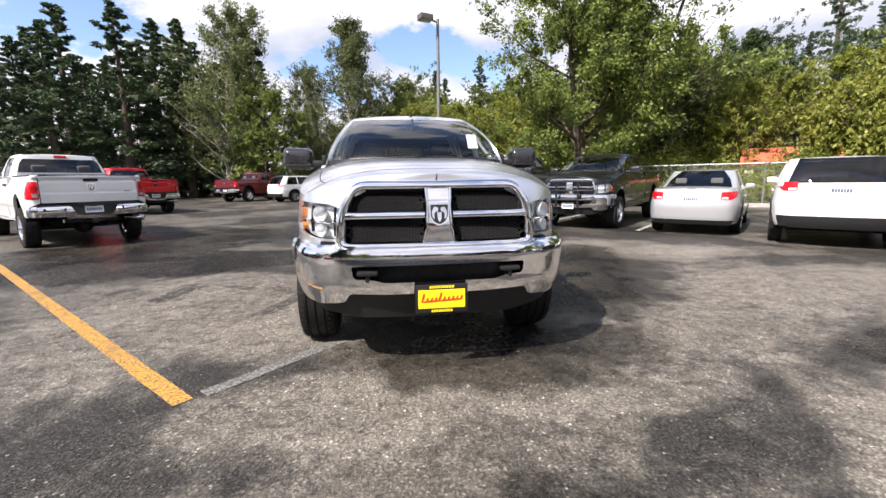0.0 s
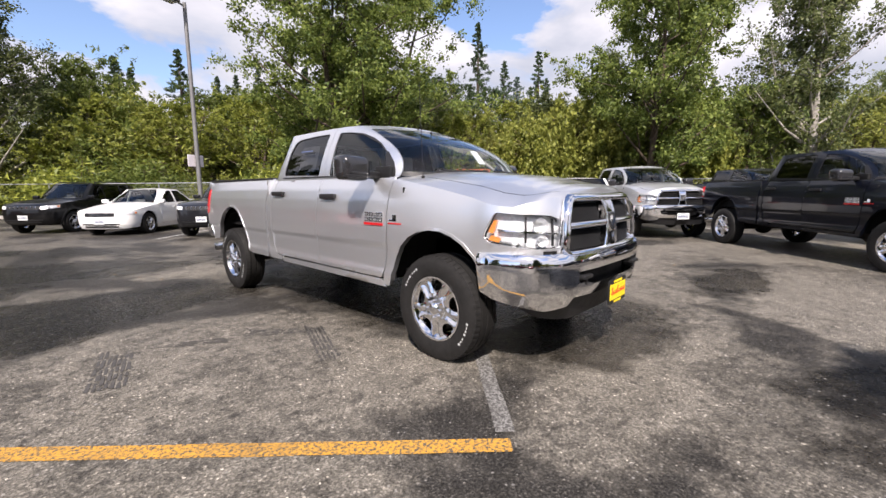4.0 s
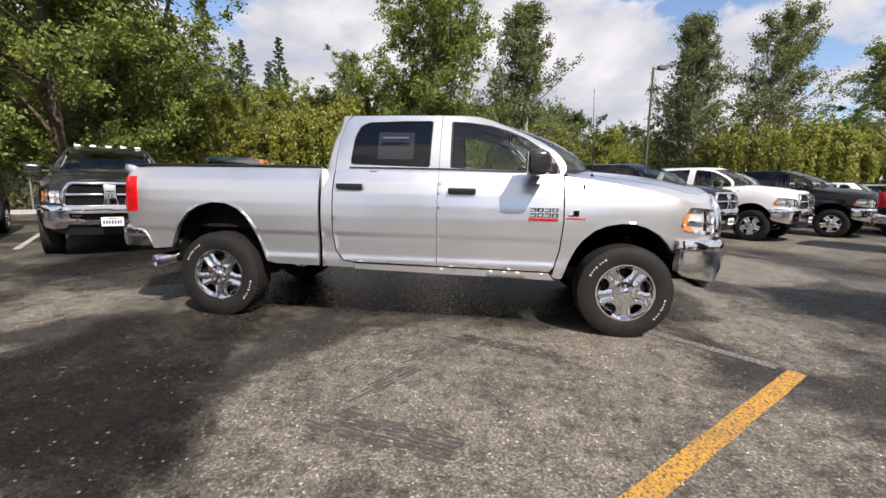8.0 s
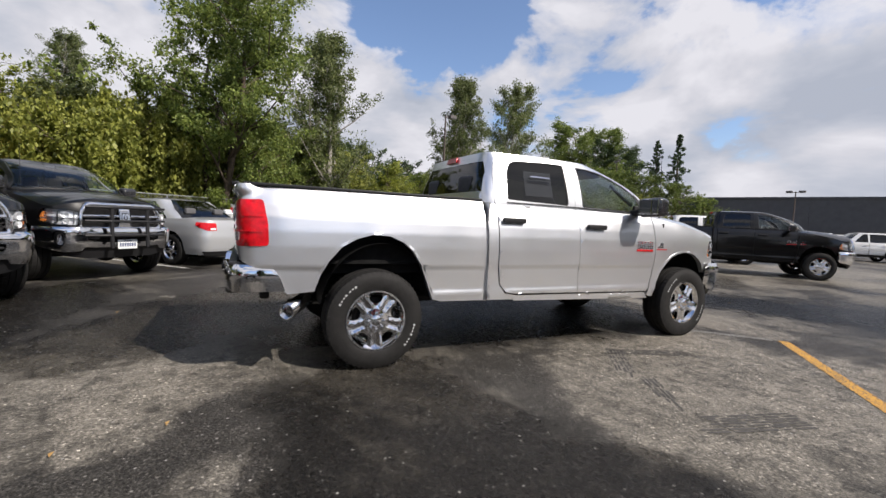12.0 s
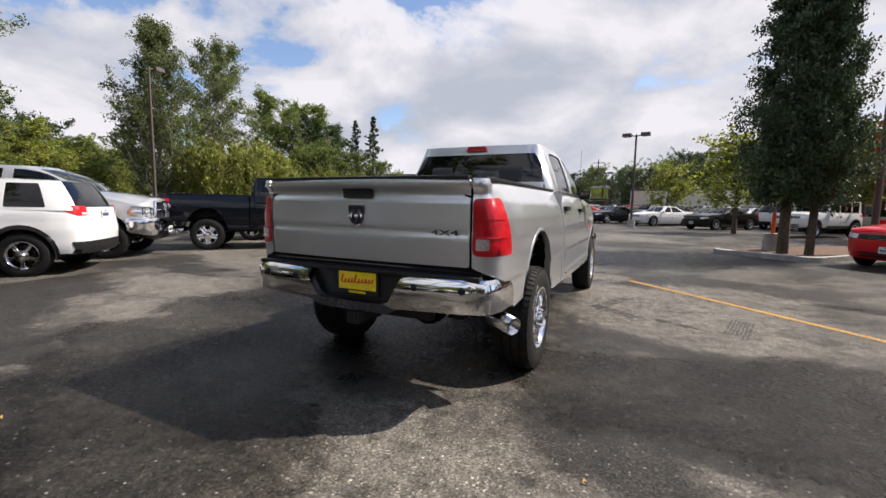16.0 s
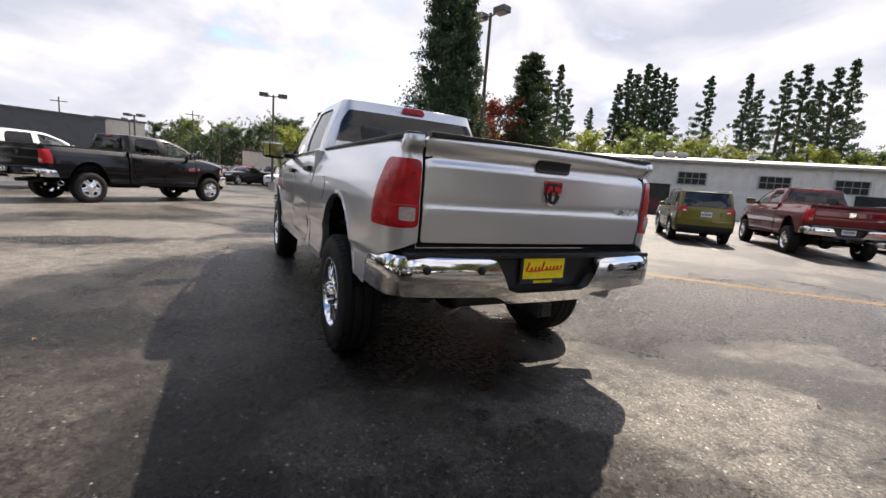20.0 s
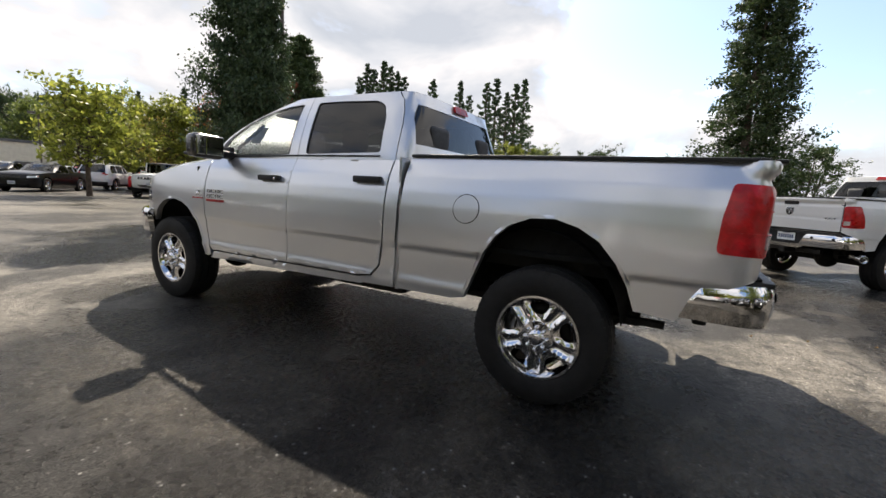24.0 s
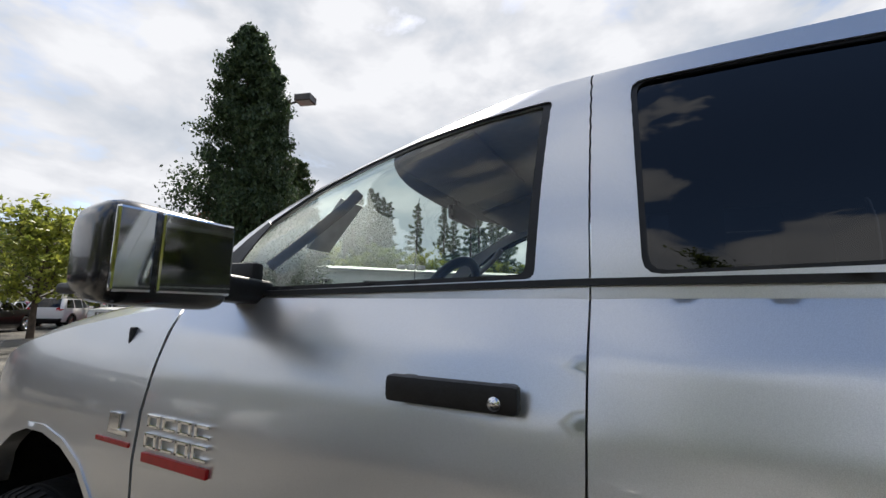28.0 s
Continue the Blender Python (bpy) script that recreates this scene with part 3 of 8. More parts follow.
class Shell:
    """A wall of a car's body: a half outline on the plan from the nose's middle to the tail's middle, with insets by height.
    With a second outline it leans from one at z0 to the other at z1. u runs along the outline, negative on the other side."""

    def __init__(self, half, side=((0, 0), (3, 0)), nose=None, tail=None, top=None, z0=0.0, z1=1.0, px=1.0, pf=1.0, pr=1.0):
        self.o = smooth_line(half)
        self.t = smooth_line(top) if top else None
        self.side, self.nose, self.tail = (np.array(k if k else side, float) for k in (side, nose, tail))
        self.z0, self.z1, self.px, self.pf, self.pr = z0, z1, px, pf, pr
        self.s = np.r_[0, np.cumsum(np.hypot(*np.diff(self.o, axis=0).T))]
        self.P = self.s[-1]
        d = np.gradient(self.o, self.s, axis=0)
        self.n = np.c_[-d[:, 1], d[:, 0]] * -1
        self.n /= np.hypot(*self.n.T)[:, None]
        self.n[0], self.n[-1] = (0, -1), (0, 1)

    def __call__(self, u, z, d=0.0):
        u, z = np.asarray(u, float), np.asarray(z, float)
        u = (u + self.P) % (2 * self.P) - self.P
        sg, a = np.where(u < 0, -1.0, 1.0), np.abs(u)
        x, y = np.interp(a, self.s, self.o[:, 0]), np.interp(a, self.s, self.o[:, 1])
        nx, ny = np.interp(a, self.s, self.n[:, 0]), np.interp(a, self.s, self.n[:, 1])
        if self.t is not None:
            q = np.clip((z - self.z0) / (self.z1 - self.z0), -0.3, 1.3)
            qs = np.sign(q) * np.abs(q)
            xt, yt = np.interp(a, self.s, self.t_x), np.interp(a, self.s, self.t_y)
            w = np.clip((y - self.o[0, 1]) / (self.o[-1, 1] - self.o[0, 1]) * 2.5 - 0.75, 0, 1)
            w = w * w * (3 - 2 * w)
            qy = (np.abs(qs) ** self.pf * (1 - w) + np.abs(qs) ** self.pr * w) * np.sign(qs)
            x = x + (xt - x) * np.abs(qs) ** self.px * np.sign(qs)
            y = y + (yt - y) * qy
        ins = np.interp(z, *self.side.T) * nx * nx + np.interp(z, *self.nose.T) * np.maximum(0, -ny) ** 2 + np.interp(z, *self.tail.T) * np.maximum(0, ny) ** 2
        return np.c_[sg * (x - nx * (ins - d)), y - ny * (ins - d), z]

    def match(self):
        """Pairs the two outlines point by point."""
        st = np.linspace(0, self.P, len(self.t))
        self.t_x, self.t_y = np.interp(self.s, st, self.t[:, 0]), np.interp(self.s, st, self.t[:, 1])
        return self

    def uy(self, y, z=None):
        """u on the flank at y."""
        k = (self.n[:, 0] > 0.35)
        if self.t is None or z is None:
            return float(np.interp(y, self.o[k, 1], self.s[k]))
        ys = self(self.s[k], np.full(k.sum(), z))[:, 1]
        return float(np.interp(y, ys, self.s[k]))

    def ux(self, x, z=None, rear=False):
        k = (self.n[:, 1] > 0.3) if rear else (self.n[:, 1] < -0.3)
        xs = self.o[k, 0] if self.t is None or z is None else self(self.s[k], np.full(k.sum(), z))[:, 0]
        s = self.s[k]
        return float(np.interp(x, xs[::-1], s[::-1])) if rear else float(np.interp(x, xs, s))


def both(fn, sg):
    return fn if sg > 0 else (lambda u, v, d=0.0: fn(-np.asarray(u), v, d))


def panel(name, loops, fn, mat, parent, sg=1, step=0.05, depth=0.025, off=0.0, label="", tall=1.0):
    v, f = sheet(loops, both(fn, sg), step, depth, off, False, tall)
    return mesh_ob(name, v, f, mat, parent, label)


def cover(name, shell, us, edge, crown, mat, parent, t0=-1.0, t1=1.0, k=17, power=3.0, label="", lip=0.0):
    """A lid laid across between the two flanks: hood, roof or boot."""
    v, f = [], []
    ts = np.linspace(t0, t1, k)
    for u in us:
        z = edge(u)
        p = shell(np.array([u]), np.array([z]))[0]
        c = crown(p[1])
        for t in ts:
            v.append((p[0] * t, p[1], z + c * (1 - abs(t) ** power)))
    for i in range(len(us) - 1):
        for j in range(k - 1):
            f.append((i * k + j, i * k + j + 1, (i + 1) * k + j + 1, (i + 1) * k + j))
    return mesh_ob(name, v, f, mat, parent, label)


def line(pts):
    a = np.array(pts, float)
    return lambda y: float(np.interp(y, a[:, 0], a[:, 1]))


def arc(cy, cz, ry, rz, a0, a1, n=14):
    return [(cy + ry * math.cos(radians(a)), cz + rz * math.sin(radians(a))) for a in np.linspace(a0, a1, n)]


def rounded(loop, r=0.03, n=4):
    """Rounds the corners of a loop."""
    out = []
    for i, p in enumerate(loop):
        a, b, c = np.array(loop[i - 1]), np.array(p), np.array(loop[(i + 1) % len(loop)])
        d1, d2 = a - b, c - b
        l1, l2 = np.hypot(*d1), np.hypot(*d2)
        k = min(r, 0.45 * l1, 0.45 * l2)
        s, e = b + d1 / l1 * k, b + d2 / l2 * k
        out += [tuple((1 - t) ** 2 * s + 2 * t * (1 - t) * b + t * t * e) for t in np.linspace(0, 1, n)]
    return out


# ---- wheels ----
def wheel(parent, x, y, z, r, width, rim, style, side, chromed=False):
    """A tyre with tread blocks and a spoked rim; its axle along x, its face outwards."""
    w = new("wheel")
    w.parent = parent
    w.matrix_basis = pose(x, y, z, 0, 0, 0 if side > 0 else 180)
    key = (round(r, 3), round(width, 3), round(rim, 3), style, chromed)
    if key not in WHEELS:
        h = width / 2
        prof = [(-h * 0.75, rim), (-h * 0.98, rim + 0.03), (-h, (r + rim) / 2), (-h * 0.95, r - 0.035), (-h * 0.86, r - 0.012), (-h * 0.6, r - 0.002),
                (-h * 0.5, r - 0.001), (-h * 0.49, r - 0.011), (-h * 0.42, r - 0.011), (-h * 0.41, r), (-0.05 * h, r), (-0.04 * h, r - 0.011), (0.04 * h, r - 0.011), (0.05 * h, r),
                (h * 0.41, r), (h * 0.42, r - 0.011), (h * 0.49, r - 0.011), (h * 0.5, r - 0.001), (h * 0.6, r - 0.002), (h * 0.86, r - 0.012), (h * 0.95, r - 0.035), (h, (r + rim) / 2), (h * 0.98, rim + 0.03), (h * 0.93, rim + 0.012), (h * 0.75, rim)]
        tv, tf = lathe(prof, 64)
        v, f = [], []
        n = 56
        for i in range(n):      # shoulder lugs
            a = 2 * math.pi * i / n
            for sx in (-1, 1):
                k = len(v)
                da = 1.6 / n
                for (ww, rr) in ((0.60, r - 0.004), (0.60, r + 0.003), (0.90, r - 0.010), (0.93, r - 0.026)):
                    for q in (-da, da):
                        v.append((sx * h * ww, rr * math.cos(a + q), rr * math.sin(a + q)))
                f += [(k, k + 1, k + 3, k + 2), (k + 2, k + 3, k + 5, k + 4), (k + 4, k + 5, k + 7, k + 6), (k, k + 2, k + 4, k + 6), (k + 1, k + 7, k + 5, k + 3)]
        tyre = mesh_ob("tyre", tv, tf, M["rubber"], None)
        tyre.data.set_sharp_from_angle(angle=radians(35))
        lugs = mesh_ob("tread_block", v, f, M["rubber"], None, "", False)
        lugs["kind"] = "stuff"
        rv, rf = lathe([(h * 0.80, rim + 0.012), (h * 0.95, rim + 0.006), (h * 0.95, rim - 0.008), (h * 0.80, rim - 0.016), (h * 0.70, rim * 0.87), (h * 0.60, rim * 0.85), (h * 0.45, rim - 0.03), (-h * 0.7, rim - 0.035), (-h * 0.75, rim + 0.004)], 48)
        spokes, per = style
        if chromed:
            spokes = 0
        k0 = len(rv)
        face = h * 0.62
        for i in range(spokes):
            a = 2 * math.pi * (i + 0.5) / spokes + math.pi / 2
            wi, wo = per
            # one spoke: two raised ribs with a sunk middle, from the hub out to the rim
            for rr, ww, dx in ((0.30 * rim, wi, 0.02), (0.62 * rim, (wi + wo) / 2, 0.012), (0.97 * rim, wo, 0.018)):
                for q, up in ((-1, -0.045), (-1, 0.0), (-0.72, 0.012), (-0.3, -0.010), (0.3, -0.010), (0.72, 0.012), (1, 0.0), (1, -0.045)):
                    rv.append((face + dx + up, rr * math.cos(a) - q * ww * math.sin(a), rr * math.sin(a) + q * ww * math.cos(a)))
            for s in range(2):
                for q in range(7):
                    b = k0 + s * 8 + q
                    rf.append((b, b + 1, b + 9, b + 8))
            k0 += 24
        if chromed:                 # a pressed face with five rounded openings and a channel down each spoke
            pt = lambda rr, aa: (rr * rim * math.cos(radians(aa)), rr * rim * math.sin(radians(aa)))
            loops = [[pt(0.968, q) for q in range(0, 360, 6)]]
            for i in range(5):
                c = 90 + 72 * i
                loops.append(rounded([pt(0.87, c - 17), pt(0.90, c), pt(0.87, c + 17), pt(0.70, c + 17), pt(0.57, c + 9), pt(0.57, c - 9), pt(0.70, c - 17)], 0.022, 5))

            def face_fn(u, v, d=0.0):
                rr, th = np.hypot(u, v), np.degrees(np.arctan2(v, u))
                lat = rr * np.radians(np.abs((th - 126 + 36) % 72 - 36))
                dish = np.interp(rr / rim, (0, 0.36, 0.46, 0.62, 0.86, 0.97), (0.030, 0.030, 0.020, 0.016, 0.012, 0.022))
                span = np.clip((rr / rim - 0.40) / 0.10, 0, 1) * np.clip((0.94 - rr / rim) / 0.08, 0, 1)
                ridge = 0.015 * np.exp(-((lat - 0.034 - 0.10 * np.maximum(0, rr - 0.14)) / 0.013) ** 2) - 0.009 * np.exp(-(lat / 0.020) ** 2)
                return np.c_[face_x + dish + ridge * span + d, u, v]

            face_x = face
            wv, wf_ = sheet(loops, face_fn, 0.0125, 0.032)
            rv, rf = list(rv) + wv, list(rf) + [tuple(q + len(rv) for q in p) for p in wf_]
        rimo = mesh_ob("rim", rv, rf, M["chrome" if chromed else "alloy"], None, "bright wheel rim")
        rimo.data.set_sharp_from_angle(angle=radians(42))
        hv, hf = lathe([(face - 0.05, 0.42 * rim), (face + 0.018, 0.42 * rim), (face + 0.034, 0.38 * rim), (face + 0.040, 0.22 * rim), (face + 0.06, 0.17 * rim), (face + 0.066, 0.12 * rim), (face + 0.067, 0.001)], 32)
        nuts = []
        for i in range(8 if chromed else 0):
            a = 2 * math.pi * i / (8 if chromed else 5)
            bv, bf = lathe([(face + 0.02, 0.05 * rim), (face + 0.055, 0.045 * rim), (face + 0.06, 0.001)], 8)
            nuts.append(mesh_ob("wheel_nut", [(p[0], p[1] + 0.265 * rim * math.cos(a), p[2] + 0.265 * rim * math.sin(a)) for p in bv], bf, M["chrome" if chromed else "alloy"], None))
        hub = mesh_ob("hub", hv, hf, M["chrome" if chromed else "alloy"], None, "bright wheel hub")
        hub.data.set_sharp_from_angle(angle=radians(35))
        dv, df = lathe([(0.0, 0.10), (0.015, 0.10), (0.015, 0.72 * rim), (0.0, 0.72 * rim), (-0.05, 0.5 * rim)], 32)
        disc = mesh_ob("brake_disc", dv, df, M["chassis"], None)
        made = [tyre, lugs, rimo, hub, disc] + nuts
        WHEELS[key] = made
        for o in made:
            o.parent = w
    else:
        for o in WHEELS[key]:
            c = o.copy()
            scene.collection.objects.link(c)
            c.parent = w
    return w


WHEELS = {}


# ---- the pickup truck ----
def bead(name, loop, wide, tall, fn, mat, parent, closed=True, off=0.0, k=9):
    """A rounded moulding laid along a line on a body surface."""
    p = np.array(resample(loop, 0.03) if closed else [tuple(np.array(a) + (np.array(b) - np.array(a)) * q) for a, b in zip(loop, loop[1:]) for q in np.linspace(0, 1, 6)[:-1]] + [loop[-1]])
    n = len(p)
    d = (np.roll(p, -1, 0) - np.roll(p, 1, 0)) if closed else np.gradient(p, axis=0)
    m = np.c_[-d[:, 1], d[:, 0]] / np.hypot(*d.T)[:, None]
    v = []
    for s in np.cos(np.linspace(math.pi, 0, k)):
        q = p + m * s * wide / 2
        v.append(fn(q[:, 0], q[:, 1], off + tall * math.sqrt(max(0, 1 - s * s))))
    v = np.array(v).transpose(1, 0, 2).reshape(-1, 3)
    f = [(i * k + j, i * k + j + 1, ((i + 1) % n) * k + j + 1, ((i + 1) % n) * k + j) for i in range(n if closed else n - 1) for j in range(k - 1)]
    return mesh_ob(name, v, f, mat, parent)


def shield_emblem(name, fn, u0, z1, z0, w, off, parent):
    """A chrome shield with a dark field and two curled plain shapes on it."""
    h = z1 - z0
    at = lambda pts, k=1.0: [(u0 + a * w * k, z0 + h * (0.5 + (b - 0.5) * k)) for a, b in pts]
    rim = [(-1, 1), (1, 1), (0.96, 0.42), (0.62, 0.14), (0, 0), (-0.62, 0.14), (-0.96, 0.42)]
    em = panel(name, [rounded(at(rim), 0.008)], fn, M["chrome"], parent, 1, 0.03, 0.016, off, "chrome shield emblem with a dark field")
    panel("emblem_field", [rounded(at(rim, 0.84), 0.006)], fn, M["plastic"], em, 1, 0.03, 0.003, off + 0.003, "dark field")
    for sx in (-1, 1):
        curl = [(sx * 0.10, 0.80), (sx * 0.50, 0.84), (sx * 0.74, 0.62), (sx * 0.66, 0.38), (sx * 0.44, 0.30), (sx * 0.50, 0.50), (sx * 0.36, 0.64), (sx * 0.14, 0.62)]
        panel("emblem_curl", [rounded(at(curl if sx < 0 else curl[::-1]), 0.005)], fn, M["chrome"], em, 1, 0.02, 0.004, off + 0.008)
    panel("emblem_wedge", [rounded(at([(-0.22, 0.60), (0.22, 0.60), (0.16, 0.28), (0, 0.16), (-0.16, 0.28)]), 0.005)], fn, M["chrome"], em, 1, 0.02, 0.004, off + 0.008)
    return em


def pickup(name, body, chrome_trim=True, fine=0.045, rails=M["plastic"]):
    """A crew-cab pickup, nose towards -y, the front axle over the origin, on the ground."""
    T = new(name)
    G = 0.005                                     # half a seam
    half = [(0, -0.905), (0.3, -0.90), (0.56, -0.865), (0.74, -0.785), (0.86, -0.665), (0.93, -0.50), (0.966, -0.30), (0.984, -0.05), (0.992, 0.5), (0.992, 1.6), (0.990, 2.7), (0.990, 3.6), (0.985, 4.4), (0.976, 4.62), (0.955, 4.74), (0.912, 4.803), (0.85, 4.830), (0.70, 4.848), (0.35, 4.865), (0, 4.868)]
    side = ((0.40, 0.026), (0.50, 0.014), (0.565, 0.010), (0.605, 0.003), (0.645, 0.015), (0.70, 0.014), (0.80, 0.011), (0.832, 0.012), (0.842, 0.0), (1.00, 0.0), (1.12, 0.008), (1.22, 0.026), (1.32, 0.058), (1.42, 0.112), (1.455, 0.135), (1.475, 0.16))
    tail = ((0.40, 0.04), (0.90, 0.018), (1.10, 0.002), (1.125, 0.016), (1.15, 0.008), (1.315, 0.006), (1.345, 0.024), (1.375, 0.024), (1.405, -0.010), (1.44, -0.012), (1.460, 0.002), (1.475, 0.02))
    nose = ((0.40, 0.05), (0.75, 0.0), (1.0, 0.0), (1.15, 0.025), (1.27, 0.075), (1.45, 0.25))
    B = Shell(half, side, nose, tail)
    uy, ux = B.uy, B.ux
    deck_pts = [(-0.93, 1.262), (-0.80, 1.24), (-0.62, 1.185), (-0.48, 1.20), (-0.30, 1.255), (0.0, 1.315), (0.3, 1.365), (0.56, 1.40), (0.8, 1.415), (2.75, 1.425)]
    dl = line(deck_pts)

    def deck(u):
        y = float(np.interp(abs(u), B.s, B.o[:, 1]))
        return 1.455 if y > 2.76 else dl(y)

    def along(u0, u1, n=24):
        return [(u, deck(u)) for u in np.linspace(u0, u1, n)]

    Y = lambda pts: [(uy(a), b) for a, b in pts]
    hl_loop = rounded([(ux(0.635), 0.905), (ux(0.622), 1.10), (ux(0.70), 1.128), (uy(-0.50), 1.150), (uy(-0.415), 0.985), (uy(-0.455), 0.945), (ux(0.80), 0.905)], 0.025)
    arch_f = [(0.565, 0.50), (0.515, 0.65), (0.46, 0.775), (0.40, 0.865), (0.30, 0.955), (0.19, 1.003), (0.06, 1.025), (-0.06, 1.02), (-0.17, 0.985), (-0.27, 0.925), (-0.35, 0.845), (-0.405, 0.765)]
    arch_r = [(3.27, 0.555), (3.32, 0.70), (3.39, 0.87), (3.47, 0.99), (3.56, 1.07), (3.69, 1.122), (3.84, 1.13), (3.98, 1.09), (4.10, 1.02), (4.20, 0.905), (4.265, 0.785), (4.31, 0.655)]
    tl_loop = rounded([(uy(4.615), 1.005), (uy(4.625), 1.17), (uy(4.665), 1.345), (ux(0.805, rear=True), 1.335), (ux(0.805, rear=True), 1.0), (ux(0.89, rear=True), 0.995)], 0.03)
    for sg in (1, -1):
        seam = [(0.555, 1.20), (0.552, 1.0), (0.575, 0.75), (0.615, 0.60), (0.635, 0.515)]
        loop = along(ux(0.46), uy(0.545), 40) + Y([(a - 0.008, b) for a, b in seam]) + Y([(0.58, 0.50)]) + Y(arch_f) + Y([(-0.42, 0.84)]) + [(ux(0.60), 0.84), (ux(0.60), 1.14), (ux(0.46), 1.205)]
        panel("fender", [loop, hl_loop], B, body, T, sg, fine, 0.03)
        front = Y([(0.557, 1.418)] + [(a + 0.004, b) for a, b in seam[:-1]] + [(0.655, 0.560), (1.6565, 0.575), (1.6585, 1.0), (1.6585, 1.418)]) + [(u, max(1.418, deck(u))) for u in np.linspace(uy(1.62), uy(0.60), 18)]
        panel("front_door", [front], B, body, T, sg, fine, 0.03, 0.0, "", 2.2)
        rear = Y([(1.6625, 1.418), (1.6625, 1.0), (1.6605, 0.575), (2.42, 0.585), (2.53, 0.60), (2.60, 0.68), (2.628, 0.85), (2.632, 1.422)]) + [(u, deck(u)) for u in np.linspace(uy(2.58), uy(1.74), 14)]
        panel("rear_door", [rear], B, body, T, sg, fine, 0.03, 0.0, "", 2.2)
        corner = Y([(2.644, 1.425), (2.640, 0.85), (2.612, 0.675), (2.545, 0.59), (2.44, 0.575), (2.44, 0.53), (2.735, 0.535), (2.745, 1.0), (2.745, 1.428)])
        panel("cab_corner", [corner], B, body, T, sg, fine, 0.05)
        panel("rocker_panel", [Y([(0.60, 0.480), (2.435, 0.515), (2.435, 0.566), (1.676, 0.560), (0.66, 0.546)])], B, body, T, sg, 0.03, 0.05, -0.012)
        bed = along(uy(2.775), ux(0.80, rear=True), 40) + [(ux(0.80, rear=True), 0.925), (ux(0.86, rear=True), 0.90)] + Y([(4.70, 0.845), (4.52, 0.675), (4.48, 0.640)]) + Y(arch_r[::-1]) + Y([(3.20, 0.54), (2.775, 0.535)])
        panel("bed_side", [bed, tl_loop], B, body, T, sg, fine, 0.03, 0.0, "", 2.6)
        inner = Y([(0.50, 0.56), (0.62, 0.50), (2.73, 0.545), (2.73, 1.40), (0.50, 1.36)])
        panel("inner_panel", [inner], B, M["liner"], T, sg, 0.06, 0.0, -0.045)
        # flares round the arches
        for nm, pts in (("front_arch_lip", arch_f), ("rear_arch_lip", arch_r)):
            c = np.array(pts).mean(0) - (0, 0.25)
            inner = [tuple(np.array(p) + (c - np.array(p)) / np.hypot(*(c - np.array(p))) * 0.022) for p in pts]
            panel(nm, [Y(pts + inner[::-1])], B, body, T, sg, 0.06, 0.05, 0.004)
        # headlamp: bowl, amber corner, lens
        bowl = mesh_ob("headlight", *sheet([hl_loop], both(B, sg), 0.04, 0.0, -0.055), M["reflector"], T, "clear headlamp with amber turn lamp")
        am = rounded([(uy(-0.452), 1.015), (uy(-0.492), 1.098), (uy(-0.515), 1.095), (uy(-0.490), 1.005)], 0.008)
        panel("turn_lamp", [am], B, M["amber"], bowl, sg, 0.05, 0.03, -0.02, "amber turn lamp")
        panel("lens", [hl_loop], B, M["lens"], bowl, sg, 0.05, 0.02, 0.002)
        for ua, ub, za, zb in ((ux(0.668), ux(0.676), 0.92, 1.105), (ux(0.832), ux(0.840), 0.945, 1.12)):
            panel("lamp_bezel", [rounded([(ua, za), (ua, zb), (ub, zb), (ub, za)], 0.004)], B, M["plastic"], bowl, sg, 0.05, 0.02, -0.022, "dark divider")
        panel("lamp_shelf", [[(ux(0.65), 0.998), (ux(0.65), 1.010), (uy(-0.52), 1.038), (uy(-0.52), 1.026)]], B, M["chrome"], bowl, sg, 0.05, 0.03, -0.018)
        am2 = rounded([(uy(-0.455), 0.962), (uy(-0.475), 0.995), (uy(-0.545), 0.975), (uy(-0.53), 0.945)], 0.006)
        panel("side_marker", [am2], B, M["amber"], bowl, sg, 0.05, 0.03, -0.02, "amber side marker")
        for uu, zz, rr in ((ux(0.765), 1.060, 0.052), (ux(0.755), 0.960, 0.040)):
            c = B(np.array([uu * sg]), np.array([zz]), -0.03)[0]
            v, f = lathe([(0.03, rr), (0.0, rr * 0.9), (-0.02, rr * 0.5), (-0.02, 0.001)], 20)
            nrm = Vector(B(np.array([uu * sg]), np.array([zz]), 0.03)[0] - c).normalized()
            q = nrm.to_track_quat("X", "Z").to_matrix()
            mesh_ob("reflector_bowl", [tuple(q @ Vector(p) + Vector(c)) for p in v], f, M["reflector"], bowl)
        # tail lamp
        tl = panel("tail_light", [tl_loop], B, M["redlens"], T, sg, 0.05, 0.04, 0.008, "red tail lamp with a clear lower window")
        cl = rounded([(ux(0.90, rear=True), 1.035), (ux(0.90, rear=True), 1.10), (ux(0.825, rear=True), 1.10), (ux(0.825, rear=True), 1.03)], 0.012)
        panel("reverse_lamp", [cl], B, M["clearlamp"], tl, sg, 0.05, 0.01, 0.012, "clear reversing window")
        for zz in (1.105, 1.215):
            panel("lamp_rib", [[(uy(4.66), zz), (uy(4.66), zz + 0.006), (ux(0.815, rear=True), zz + 0.006), (ux(0.815, rear=True), zz)]], B, M["redlens"], tl, sg, 0.05, 0.008, 0.014)
